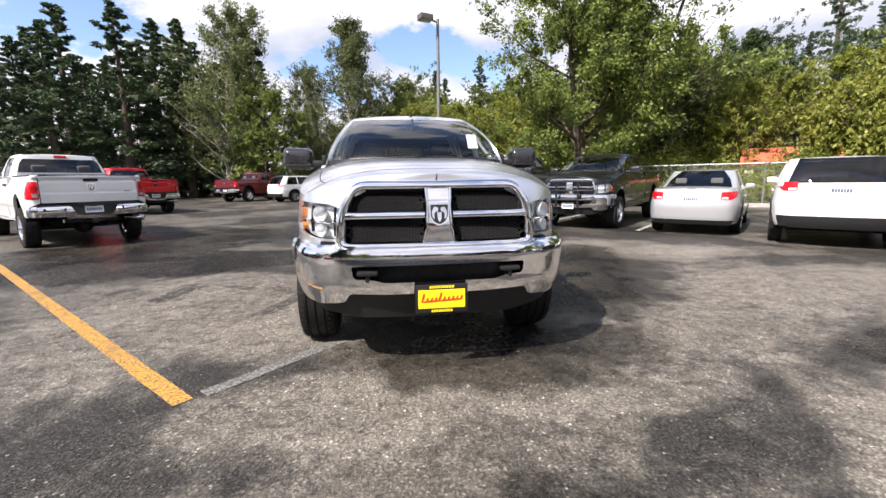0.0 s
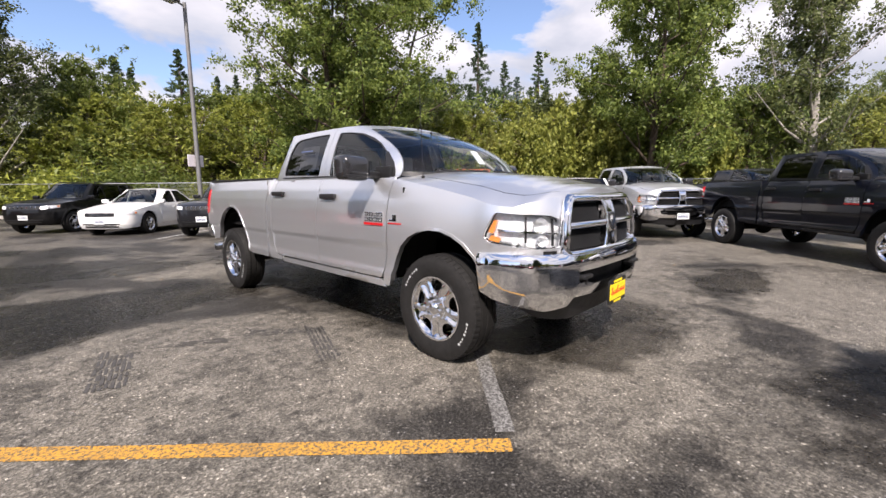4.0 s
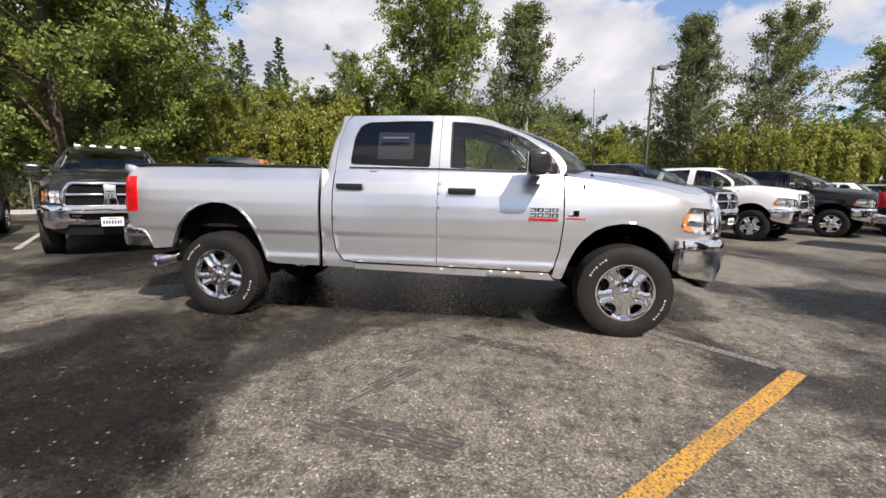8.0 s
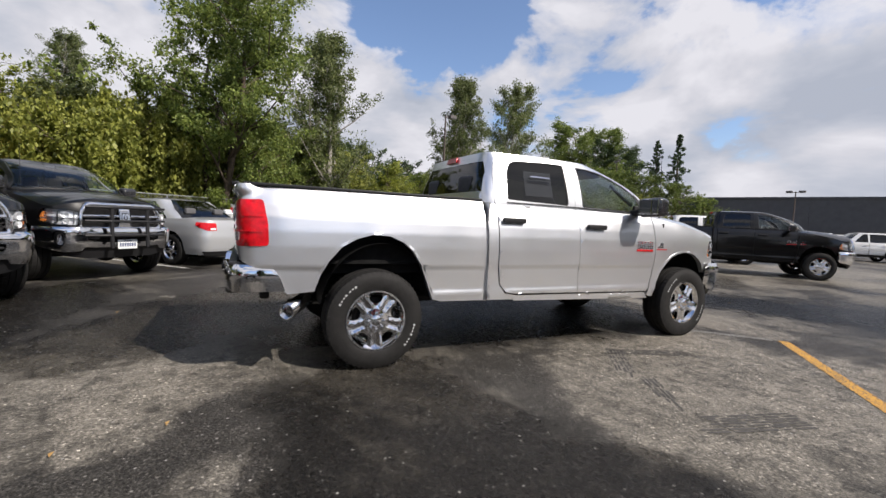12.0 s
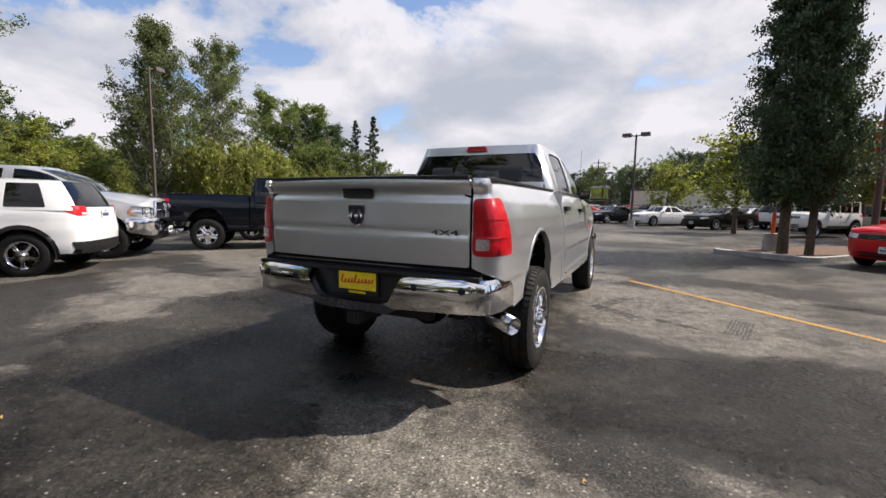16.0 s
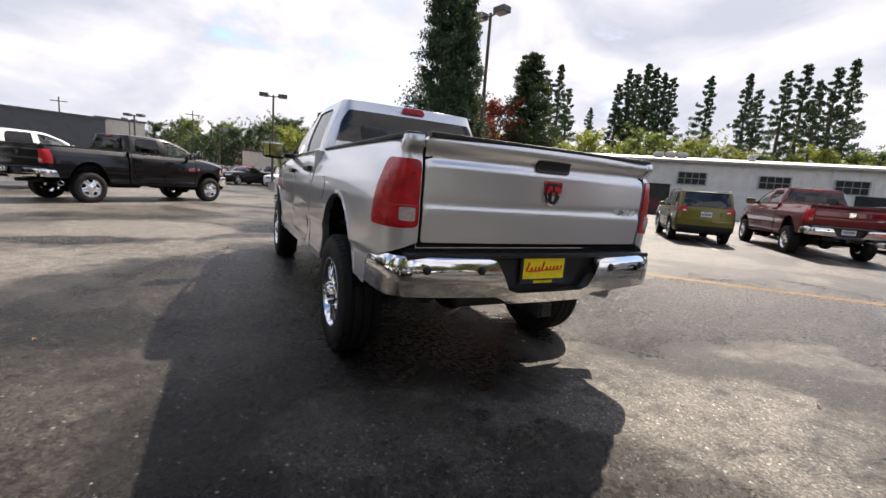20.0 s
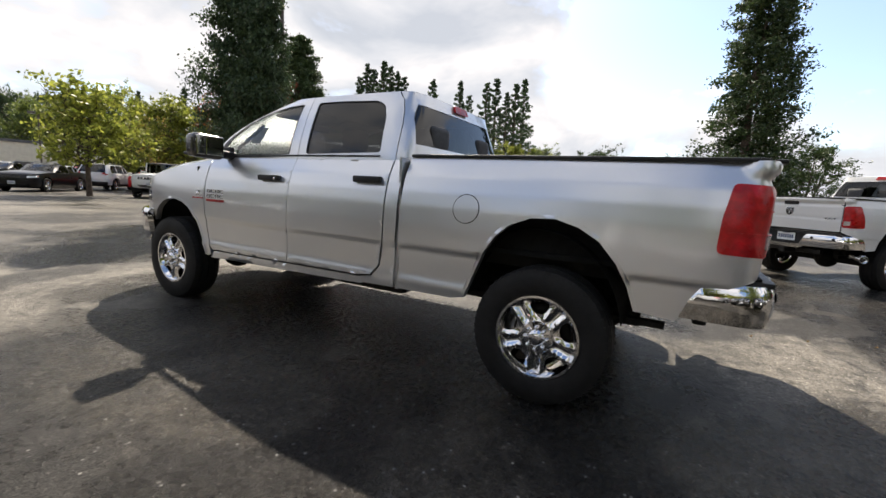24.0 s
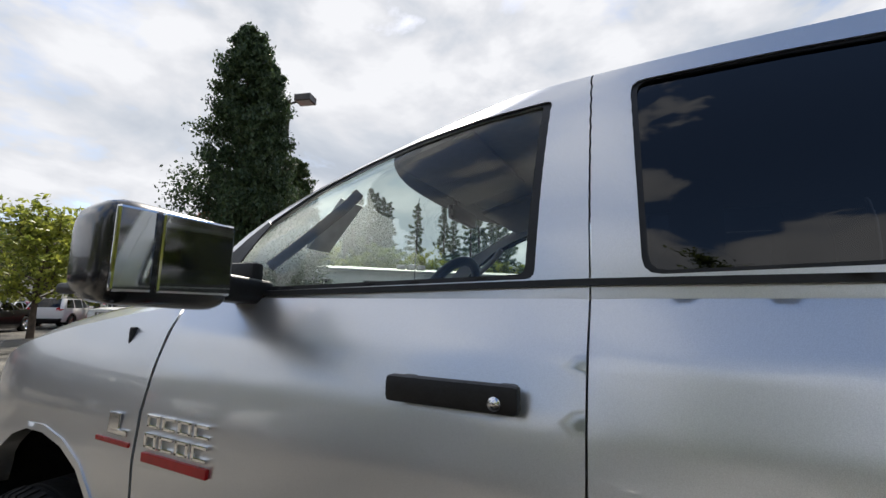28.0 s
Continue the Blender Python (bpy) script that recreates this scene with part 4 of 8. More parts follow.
        # handles
        for nm, ya, yb, zz in (("door_handle", 1.315, 1.565, 1.255), ("rear_door_handle", 2.345, 2.595, 1.280)):
            hb = bmesh.new()
            p = B(np.array([uy((ya + yb) / 2) * sg]), np.array([zz]))[0]
            box(hb, p[0] + sg * 0.030, (ya + yb) / 2, zz, 0.028, yb - ya, 0.048, 0.012)
            box(hb, p[0] + sg * 0.004, ya + 0.03, zz, 0.05, 0.035, 0.04, 0.008)
            box(hb, p[0] + sg * 0.004, yb - 0.03, zz, 0.05, 0.035, 0.04, 0.008)
            part(nm, hb, M["plastic"], T, "black plastic door handle", True)
            loopb = rounded([(uy(ya + 0.02), zz - 0.038), (uy(yb - 0.02), zz - 0.038), (uy(yb - 0.02), zz + 0.030), (uy(ya + 0.02), zz + 0.030)], 0.03)
            panel("handle_recess", [loopb], B, body, T, sg, 0.05, 0.004, 0.001)
        if sg > 0:
            lv, lf = lathe([(0.0, 0.011), (0.004, 0.011), (0.005, 0.001)], 14)
            p = B(np.array([uy(1.50)]), np.array([1.25]))[0]
            mesh_ob("key_lock", [(a + p[0] + 0.044, b + 1.527, c + 1.25) for a, b, c in lv], lf, M["chrome"], T, "small chrome key lock")
            fl = arc(3.272, 1.125, 0.088, 0.088, 0, 345, 24)
            panel("fuel_door", [Y(fl)], B, body, T, sg, 0.03, 0.004, 0.003, "round fuel door flush in the bed side")
            ring = Y(arc(3.272, 1.125, 0.093, 0.093, 0, 345, 24))
            panel("fuel_door_gap", [ring, Y(arc(3.272, 1.125, 0.088, 0.088, 0, 345, 24))], B, M["liner"], T, sg, 0.03, 0.002, 0.0022)
        # badges: plain bars of their size
        bb = bmesh.new()
        for dz, hh, ya, yb in ((0.052, 0.034, 0.60, 0.85), (0.006, 0.038, 0.60, 0.85)):
            n = 4
            for i in range(n):
                y0 = ya + (yb - ya) * i / n
                p = B(np.array([uy(y0 + 0.03) * sg]), np.array([1.055 + dz]))[0]
                w = (yb - ya) / n * 0.86
                box(bb, p[0] + sg * 0.004, y0 + w / 2, 1.055 + dz + hh * 0.36, 0.010, w, hh * 0.22, 0.002)
                box(bb, p[0] + sg * 0.004, y0 + w / 2, 1.055 + dz - hh * 0.36, 0.010, w, hh * 0.22, 0.002)
                box(bb, p[0] + sg * 0.004, y0 + w * 0.12, 1.055 + dz, 0.010, w * 0.22, hh * 0.9, 0.002)
                if i % 2 == 0:
                    box(bb, p[0] + sg * 0.004, y0 + w * 0.86, 1.055 + dz, 0.010, w * 0.22, hh * 0.9, 0.002)
        bd = part("door_badge", bb, M["chrome"], T, "chrome badge of plain bars over a red strip")
        bd["kind"] = "stuff"
        rb = bmesh.new()
        p = B(np.array([uy(0.72) * sg]), np.array([1.02]))[0]
        box(rb, p[0] + sg * 0.004, 0.725, 1.022, 0.010, 0.25, 0.022, 0.002)
        part("red_strip", rb, M["badge_red"], bd, "red strip")
        fb = bmesh.new()
        p = B(np.array([uy(0.45) * sg]), np.array([1.06]))[0]
        box(fb, p[0] + sg * 0.003, 0.45, 1.085, 0.008, 0.05, 0.05, 0.004)
        box(fb, p[0] + sg * 0.003, 0.47, 1.062, 0.008, 0.09, 0.016, 0.003)
        fbo = part("fender_badge", fb, M["chrome"], T, "small chrome badge with a red foot")
        fr = bmesh.new()
        box(fr, p[0] + sg * 0.003, 0.45, 1.035, 0.008, 0.16, 0.012, 0.002)
        part("red_foot", fr, M["badge_red"], fbo)
        # mirror: arm, housing, two panes
        mb = bmesh.new()
        vs = box(mb, sg * 0.965, 0.795, 1.432, 0.26, 0.105, 0.066, 0.022, None, 3)
        for v in mb.verts:
            v.co.z += 0.10 * max(0, abs(v.co.x) - 0.90)
        box(mb, sg * 0.868, 0.71, 1.462, 0.040, 0.20, 0.105, 0.016)
        mir = part("side_mirror", mb, M["plastic"], T, "black folding towing mirror", True)
        mh = bmesh.new()
        box(mh, sg * 1.130, 0.80, 1.492, 0.272, 0.19, 0.205, 0.060, None, 5)
        for v in mh.verts:
            if v.co.y < 0.80:
                q = (0.80 - v.co.y) / 0.095
                v.co.z = 1.495 + (v.co.z - 1.495) * (1 - 0.30 * q * q)
                v.co.x = sg * 1.12 + (v.co.x - sg * 1.12) * (1 - 0.16 * q * q)
            v.co.z += 0.05 * (abs(v.co.x) - 1.135)
        part("mirror_housing", mh, M["glossblack"], mir, "glossy black housing", True, 70)
        ml = bmesh.new()
        box(ml, sg * 1.13, 0.775, 1.425, 0.25, 0.15, 0.022, 0.009)
        part("mirror_ledge", ml, M["plastic"], mir, "", True)
        for z0, z1, xx0, xx1 in ((1.418, 1.578, 1.015, 1.175), (1.418, 1.578, 1.185, 1.255)):
            gb = bmesh.new()
            box(gb, sg * (xx0 + xx1) / 2, 0.894, (z0 + z1) / 2, xx1 - xx0, 0.012, z1 - z0, 0.005)
            part("mirror_pane", gb, M["chrome"], mir, "mirror glass")
        # wheel-house liners, mud under the arch
        for cy, r0 in ((0.06, 0.60), (3.74, 0.58)):
            v, f = [], []
            for i, a in enumerate(np.linspace(8, 172, 25)):
                for xx in (0.50, 0.955):
                    v.append((sg * xx, cy + r0 * 0.86 * math.cos(radians(a)), 0.47 + r0 * 0.98 * math.sin(radians(a))))
            f = [(2 * i, 2 * i + 1, 2 * i + 3, 2 * i + 2) for i in range(24)]
            k = len(v)
            v.append((sg * 0.50, cy, 0.5))
            f += [(k, 2 * i, 2 * i + 2) for i in range(24)]
            mesh_ob("wheel_house", v, f, M["liner"], T, "dark wheel-arch liner")
    # hood in three strips, so that the seams show
    us = [u for u in np.linspace(ux(0.006), uy(0.52), 58)]
    crown = line([(-0.93, 0.006), (-0.86, 0.04), (-0.75, 0.105), (-0.6, 0.175), (-0.45, 0.185), (-0.3, 0.165), (0, 0.135), (0.3, 0.108), (0.55, 0.075)])
    cover("hood", B, us, deck, crown, body, T, -0.845, 0.845, 33, 3.6, "broad raised hood")
    for a, b in ((-1.0, -0.852), (0.852, 1.0)):
        cover("hood_edge", B, us, deck, crown, body, T, a, b, 7, 3.6)
    cover("hood_underside", B, us, lambda u: deck(u) - 0.06, crown, M["liner"], T, -0.97, 0.97, 21, 3.6)
    # cowl
    cover("cowl", B, [u for u in np.linspace(uy(0.42), uy(0.95), 12)], lambda u: deck(u) - 0.015, line([(0.3, 0.085), (0.55, 0.06), (1, 0.02)]), M["plastic"], T, -0.93, 0.93, 17, 3.0, "black wiper cowl")
    # tailgate
    ur = ux(0.785, rear=True)
    P2 = 2 * B.P
    tg = rounded([(ur, 0.925), (ur, 1.452), (P2 - ur, 1.452), (P2 - ur, 0.925)], 0.02)
    gate = panel("tailgate", [tg], B, body, T, 1, fine, 0.05, 0.0, "closed tailgate with an emblem and 4X4 lettering", 2.6)
    hr = rounded([(B.P - 0.120, 1.332), (B.P - 0.120, 1.392), (B.P + 0.120, 1.392), (B.P + 0.120, 1.332)], 0.015)
    panel("tailgate_handle", [hr], B, M["plastic"], gate, 1, 0.04, 0.01, 0.012, "black recessed tailgate handle")
    shield_emblem("tailgate_emblem", B, B.P, 1.285, 1.145, 0.068, 0.010, gate)
    # 4X4 on the tailgate
    cu = bpy.data.curves.new("lettering", "FONT")
    cu.body, cu.size, cu.extrude, cu.align_x = "4X4", 0.075, 0.004, "CENTER"
    tmp = new("lettering", cu)
    dg = bpy.context.evaluated_depsgraph_get()
    tme = bpy.data.meshes.new_from_object(tmp.evaluated_get(dg))
    bpy.data.objects.remove(tmp)
    tme.materials.clear(); tme.materials.append(M["chrome"])
    py = B(np.array([ux(0.62, rear=True)]), np.array([1.15]))[0][1]
    tme.transform(Matrix.Translation((-0.63, py + 0.006, 1.115)) @ Matrix.Rotation(math.pi, 4, "Z") @ Matrix.Rotation(math.pi / 2, 4, "X") @ Matrix.Diagonal((1.45, 0.62, 1, 1)))
    tx = new("lettering", tme)
    tx.parent = gate
    tx["label"] = "chrome 4X4 lettering"
    # bed: floor, inner walls, rail caps
    bm = bmesh.new()
    box(bm, 0, 3.80, 0.875, 1.72, 2.06, 0.03)
    part("bed_floor", bm, M["liner"], T, "dark bed floor")
    for sg in (1, -1):
        bm = bmesh.new(); box(bm, sg * 0.815, 3.79, 1.15, 0.03, 2.03, 0.56); part("bed_wall", bm, M["liner"], T)
        bm = bmesh.new(); box(bm, sg * 0.74, 3.79, 0.985, 0.16, 0.9, 0.22, 0.05); part("bed_wheel_box", bm, M["liner"], T)
    bm = bmesh.new(); box(bm, 0, 2.80, 1.15, 1.64, 0.03, 0.55); part("bed_wall", bm, M["liner"], T)
    bm = bmesh.new(); box(bm, 0, 4.805, 1.15, 1.58, 0.03, 0.50); part("bed_wall", bm, M["liner"], T)
    for sg in (1, -1):
        bm = bmesh.new()
        box(bm, sg * 0.835, 3.785, 1.458, 0.075, 2.02, 0.022, 0.008)
        part("bed_rail_cap", bm, rails, T, "black bed rail cap", True)
    bm = bmesh.new()
    box(bm, 0, 4.845, 1.460, 1.56, 0.055, 0.022, 0.008)
    part("tailgate_cap", bm, rails, T, "black tailgate cap", True)
    # ---- cab above the belt
    belt = [(0, 0.205), (0.35, 0.235), (0.62, 0.33), (0.785, 0.45), (0.85, 0.56), (0.872, 0.75), (0.880, 1.2), (0.880, 2.0), (0.877, 2.5), (0.865, 2.67), (0.82, 2.735), (0.70, 2.752), (0.35, 2.762), (0, 2.765)]
    roofl = [(0, 1.17), (0.30, 1.195), (0.50, 1.255), (0.60, 1.33), (0.645, 1.42), (0.672, 1.55), (0.690, 1.85), (0.690, 2.2), (0.682, 2.48), (0.668, 2.59), (0.63, 2.635), (0.52, 2.652), (0.27, 2.66), (0, 2.662)]
    C = Shell(belt, top=roofl, z0=1.40, z1=1.945, px=1.45, pf=2.15, pr=1.6).match()
    ZT = 1.945

    def S(pts):
        return [(C.uy(a, b), b) for a, b in resample(pts, 0.04)]

    def S_open(pts):
        return [(C.uy(a, b), b) for a, b in pts]

    wf = rounded([(0.598, 1.430), (0.655, 1.565), (0.765, 1.655), (0.885, 1.735), (1.03, 1.80), (1.195, 1.850), (1.39, 1.878), (1.568, 1.888), (1.560, 1.456)], 0.018)
    wr = rounded([(1.745, 1.460), (1.735, 1.892), (2.00, 1.892), (2.35, 1.880), (2.43, 1.845), (2.475, 1.74), (2.497, 1.480)], 0.03)
    uwx = lambda z: C.ux(0.842 - 0.40 * (z - 1.42) if z < 1.8 else 0.690 - 0.45 * (z - 1.8), z)
    urx = lambda z: C.ux(0.79 - 0.26 * (z - 1.44), z, True)
    zs = np.linspace(1.416, ZT, 14)
    for sg in (1, -1):
        fu = [(uwx(z), z) for z in zs] + [(u, ZT) for u in np.linspace(uwx(ZT), C.uy(1.6535, ZT), 10)][1:] + [(C.uy(1.6535 + 0.010 * (1.935 - z), z), z) for z in zs[::-1]][1:]
        panel("front_door_frame", [fu, S(wf)], C, body, T, sg, fine, 0.025)
        ru = [(C.uy(1.6575 + 0.010 * (1.935 - z), z), z) for z in zs] + [(u, ZT) for u in np.linspace(C.uy(1.6575, ZT), C.uy(2.52, ZT), 8)][1:] + S_open([(2.575, 1.88), (2.60, 1.80), (2.618, 1.70), (2.625, 1.62), (2.632, 1.50), (2.635, 1.416)])
        panel("rear_door_frame", [ru, S(wr)], C, body, T, sg, fine, 0.025)
        pu = S_open([(2.641, 1.416), (2.638, 1.50), (2.631, 1.62), (2.624, 1.70), (2.606, 1.80), (2.581, 1.88)]) + [(u, ZT) for u in np.linspace(C.uy(2.53, ZT), urx(ZT), 8)] + [(urx(z), z) for z in zs[::-1]]
        panel("rear_pillar", [pu], C, body, T, sg, fine, 0.025)
        front_glass = panel("front_side_window", [S(wf)], C, M["clear"], T, sg, 0.08, 0.0, -0.012, "clear front side window")
        rear_glass = panel("rear_side_window", [S(wr)], C, M["tint"], T, sg, 0.08, 0.0, -0.012, "dark tinted rear side window")
        front_glass.visible_shadow = rear_glass.visible_shadow = False
        for nm, lp, wide in (("window_seal", wf, 0.022), ("window_seal", wr, 0.012)):
            cc = np.array(lp).mean(0)
            inn = [tuple(np.array(p) + (cc - np.array(p)) / np.hypot(*(cc - np.array(p))) * wide) for p in lp]
            panel(nm, [S(lp), S(inn)], C, M["plastic"], T, sg, 0.03, 0.0, -0.006)
        sill = line([(0.58, 1.4165), (1.65, 1.442), (2.5, 1.446)])
        belt_strip = [(C.uy(y, sill(y)), sill(y)) for y in np.linspace(0.585, 2.50, 40)] + [(C.uy(y, sill(y) + 0.013), sill(y) + 0.013) for y in np.linspace(2.50, 0.60, 40)]
        panel("belt_moulding", [belt_strip], C, M["plastic"], T, sg, 0.04, 0.012, 0.007, "black belt moulding")
        qt = S([(0.582, 1.425), (0.70, 1.432), (0.705, 1.52), (0.765, 1.630), (0.74, 1.648), (0.63, 1.550), (0.590, 1.480)])
        panel("quarter_seal", [qt], C, M["plastic"], T, sg, 0.06, 0.004, 0.003)
    us = [u for u in np.linspace(0.03, C.P - 0.03, 60)]
    cover("roof", C, us, lambda u: ZT, line([(1.1, 0.0), (1.25, 0.022), (1.5, 0.038), (2.0, 0.045), (2.4, 0.036), (2.62, 0.012), (2.67, 0.0)]), body, T, -1, 1, 21, 2.6)
    cover("headliner", C, [u for u in np.linspace(0.2, C.P - 0.2, 30)], lambda u: ZT - 0.05, line([(1.1, 0.0), (2.0, 0.03), (2.67, 0.0)]), M["headliner"], T, -0.97, 0.97, 13, 2.6)
    ws = [(uwx(z) - 0.012, z) for z in zs[1:-1]] + [(-uwx(z) + 0.012, z) for z in zs[::-1][1:-1]]
    wsg = panel("windshield", [ws], C, M["clear"], T, 1, 0.07, 0.0, -0.004, "raked clear windshield")
    wsg.visible_shadow = False
    for a in (0, 1):
        z0, z1 = (1.425, 1.46) if a == 0 else (1.865, 1.90)
        edge = [(uwx(z0), z0), (uwx(z1), z1), (-uwx(z1), z1), (-uwx(z0), z0)]
        panel("windshield_frit", [edge], C, M["plastic"], T, 1, 0.06, 0.0, -0.008)
    bead("hood_lip", [(-ux(0.56), 1.262), (-ux(0.35), 1.280), (-ux(0.1), 1.286), (ux(0.1), 1.286), (ux(0.35), 1.280), (ux(0.56), 1.262)], 0.045, 0.012, B, body, T, False, -0.012)
    hd = [(uwx(1.895), 1.895), (uwx(ZT), ZT), (-uwx(ZT), ZT), (-uwx(1.895), 1.895)]
    panel("roof_header", [hd], C, body, T, 1, fine, 0.0)
    rw = [(urx(z) + 0.008, z) for z in zs[3:-2]] + [(2 * C.P - urx(z) - 0.008, z) for z in zs[::-1][2:-3]]
    panel("rear_window", [rw], C, M["tint"], T, 1, 0.07, 0.0, -0.006, "dark tinted rear window").visible_shadow = False
    for z0, z1 in ((1.38, zs[3] + 0.012), (zs[-3] - 0.012, ZT)):
        panel("back_panel", [[(urx(z0), z0), (urx(z1), z1), (2 * C.P - urx(z1), z1), (2 * C.P - urx(z0), z0)]], C, body, T, 1, fine, 0.0, -0.001)
    bkp = bmesh.new()
    box(bkp, 0, 2.742, 0.98, 1.9, 0.02, 0.92)
    part("cab_back", bkp, body, T)
    cb = rounded([(C.P - 0.17, 1.885), (C.P - 0.16, 1.942), (C.P + 0.16, 1.942), (C.P + 0.17, 1.885)], 0.015)
    panel("high_brake_light", [cb], C, M["redlens"], T, 1, 0.05, 0.02, 0.022, "red high brake lamp over the rear window")
    # ---- nose: grille, bumper, plate
    chromed = M["chrome" if chrome_trim else "plastic"]
    gl_out = rounded([(-ux(0.645), 0.838), (-ux(0.622), 1.10), (-ux(0.545), 1.272), (ux(0.545), 1.272), (ux(0.622), 1.10), (ux(0.645), 0.838)], 0.085, 6)
    gl_in = rounded([(-ux(0.590), 0.878), (-ux(0.572), 1.10), (-ux(0.515), 1.218), (ux(0.515), 1.218), (ux(0.572), 1.10), (ux(0.590), 0.878)], 0.05, 6)
    grille = panel("grille", [gl_out, gl_in], B, chromed, T, 1, 0.04, 0.07, 0.012, "chrome crosshair grille with black mesh")
    ring = rounded([(-ux(0.617), 0.858), (-ux(0.597), 1.10), (-ux(0.530), 1.245), (ux(0.530), 1.245), (ux(0.597), 1.10), (ux(0.617), 0.858)], 0.07, 6)
    bead("surround", ring, 0.062, 0.042, B, chromed, grille, True, 0.012)
    for sx in (-1, 1):
        bead("cross_bar", [(sx * ux(0.09), 1.057), (sx * ux(0.3), 1.057), (sx * ux(0.45), 1.056), (sx * ux(0.585), 1.054)], 0.050, 0.030, B, chromed, grille, False, 0.012)
    post = rounded([(-0.082, 1.232), (0.082, 1.232), (0.074, 1.10), (0.082, 0.97), (0.108, 0.862), (-0.108, 0.862), (-0.082, 0.97), (-0.074, 1.10)], 0.012)
    panel("centre_post", [post], B, chromed, grille, 1, 0.03, 0.05, 0.034, "chrome centre post")
    for sx in (-1, 1):
        bead("post_edge", [(sx * 0.078, 1.225), (sx * 0.070, 1.10), (sx * 0.078, 0.97), (sx * 0.102, 0.870)], 0.022, 0.014, B, chromed, grille, False, 0.030)
    back = rounded([(-ux(0.60), 0.86), (-ux(0.57), 1.23), (ux(0.57), 1.23), (ux(0.60), 0.86)], 0.03)
    panel("grille_backing", [back], B, M["liner"], grille, 1, 0.08, 0.0, -0.06)
    for sx in (-1, 1):
        for z0, z1 in ((0.875, 1.045), (1.07, 1.222)):
            gv, gf = [], []
            for k in range(-9, 22):
                for slope in (1, -1):
                    xa = 0.08 + k * 0.036
                    pts = []
                    for q in np.linspace(0, 1, 7):
                        pts.append((xa + (q if slope > 0 else 1 - q) * (z1 - z0) * 1.9, z0 + (z1 - z0) * q))
                    pts = [p for p in pts if 0.07 < p[0] < 0.59 - 0.35 * max(0, p[1] - 1.10)]
                    for (xa1, za1), (xb1, zb1) in zip(pts, pts[1:]):
                        n = len(gv)
                        q = B(np.array([sx * ux(xa1)] * 2 + [sx * ux(xb1)] * 2), np.array([za1 - 0.007, za1 + 0.007, zb1 + 0.007, zb1 - 0.007]), np.array([-0.008, -0.026, -0.026, -0.008]))
                        gv += [tuple(p) for p in q]
                        gf.append((n, n + 1, n + 2, n + 3))
            mesh_ob("grille_mesh", gv, gf, M["plastic"], grille, "black diamond mesh", False)["kind"] = "stuff"
    shield_emblem("grille_emblem", B, 0.0, 1.130, 0.985, 0.066, 0.048, grille)
    bh = [(0, -0.985), (0.30, -0.980), (0.55, -0.955), (0.74, -0.895), (0.88, -0.785), (0.955, -0.63), (0.985, -0.45), (0.99, -0.36), (0.7, 0.0), (0, 0.0)]
    F = Shell(bh, ((0.38, 0.10), (0.50, 0.05), (0.62, 0.012), (0.80, 0.0), (0.845, 0.008), (0.87, 0.025), (0.885, 0.05)))
    fu = lambda x: F.ux(x)
    fy = lambda y: float(np.interp(y, F.o[:, 1][: int(np.argmax(F.o[:, 1] > -0.34))], F.s[: int(np.argmax(F.o[:, 1] > -0.34))]))
    out = [(-fy(-0.40), 0.87), (-fy(-0.43), 0.60), (-fy(-0.50), 0.555), (-fu(0.80), 0.485), (-fu(0.62), 0.505), (-fu(0.58), 0.565), (-fu(0.30), 0.555), (fu(0.30), 0.555), (fu(0.58), 0.565), (fu(0.62), 0.505), (fu(0.80), 0.485), (fy(-0.50), 0.555), (fy(-0.43), 0.60), (fy(-0.40), 0.87), (fu(0.68), 0.878), (fu(0.64), 0.852), (-fu(0.64), 0.852), (-fu(0.68), 0.878)]
    slot = rounded([(-fu(0.55), 0.665), (-fu(0.56), 0.745), (fu(0.56), 0.745), (fu(0.55), 0.665), (fu(0.42), 0.655), (fu(0.36), 0.635), (-fu(0.36), 0.635), (-fu(0.42), 0.655)], 0.025)
    bump_f = panel("front_bumper", [rounded(out, 0.02), slot], F, M["chrome" if chrome_trim else "plastic"], T, 1, 0.035, 0.05, 0.0, "chrome front bumper with a dark air slot")
    bm = bmesh.new()
    box(bm, 0, -0.86, 0.69, 1.30, 0.03, 0.20)
    part("air_slot", bm, M["liner"], bump_f, "dark air slot")
    for sx in (-1, 1):
        bm = bmesh.new()
        box(bm, sx * 0.46, -0.93, 0.70, 0.13, 0.10, 0.028, 0.012)
        box(bm, sx * 0.46, -0.915, 0.67, 0.03, 0.10, 0.06, 0.012)
        part("tow_hook", bm, M["plastic"], bump_f, "black tow hook", True)
    val = [(-fy(-0.52), 0.57), (-fu(0.84), 0.43), (-fu(0.5), 0.375), (fu(0.5), 0.375), (fu(0.84), 0.43), (fy(-0.52), 0.57)]
    panel("air_dam", [val], F, M["plastic"], T, 1, 0.06, 0.03, -0.035, "black lower air dam")
    bm = bmesh.new()
    box(bm, 0, -0.78, 0.84, 1.5, 0.10, 0.10)
    part("bumper_filler", bm, M["liner"], T)
    bm = bmesh.new()
    rod(bm, (-0.80, 0.30, 1.38), (-0.80, 0.33, 2.15), 0.004, 0.002, 6)
    rod(bm, (-0.80, 0.30, 1.36), (-0.80, 0.30, 1.42), 0.014)
    part("antenna", bm, M["plastic"], T, "thin whip antenna", True)
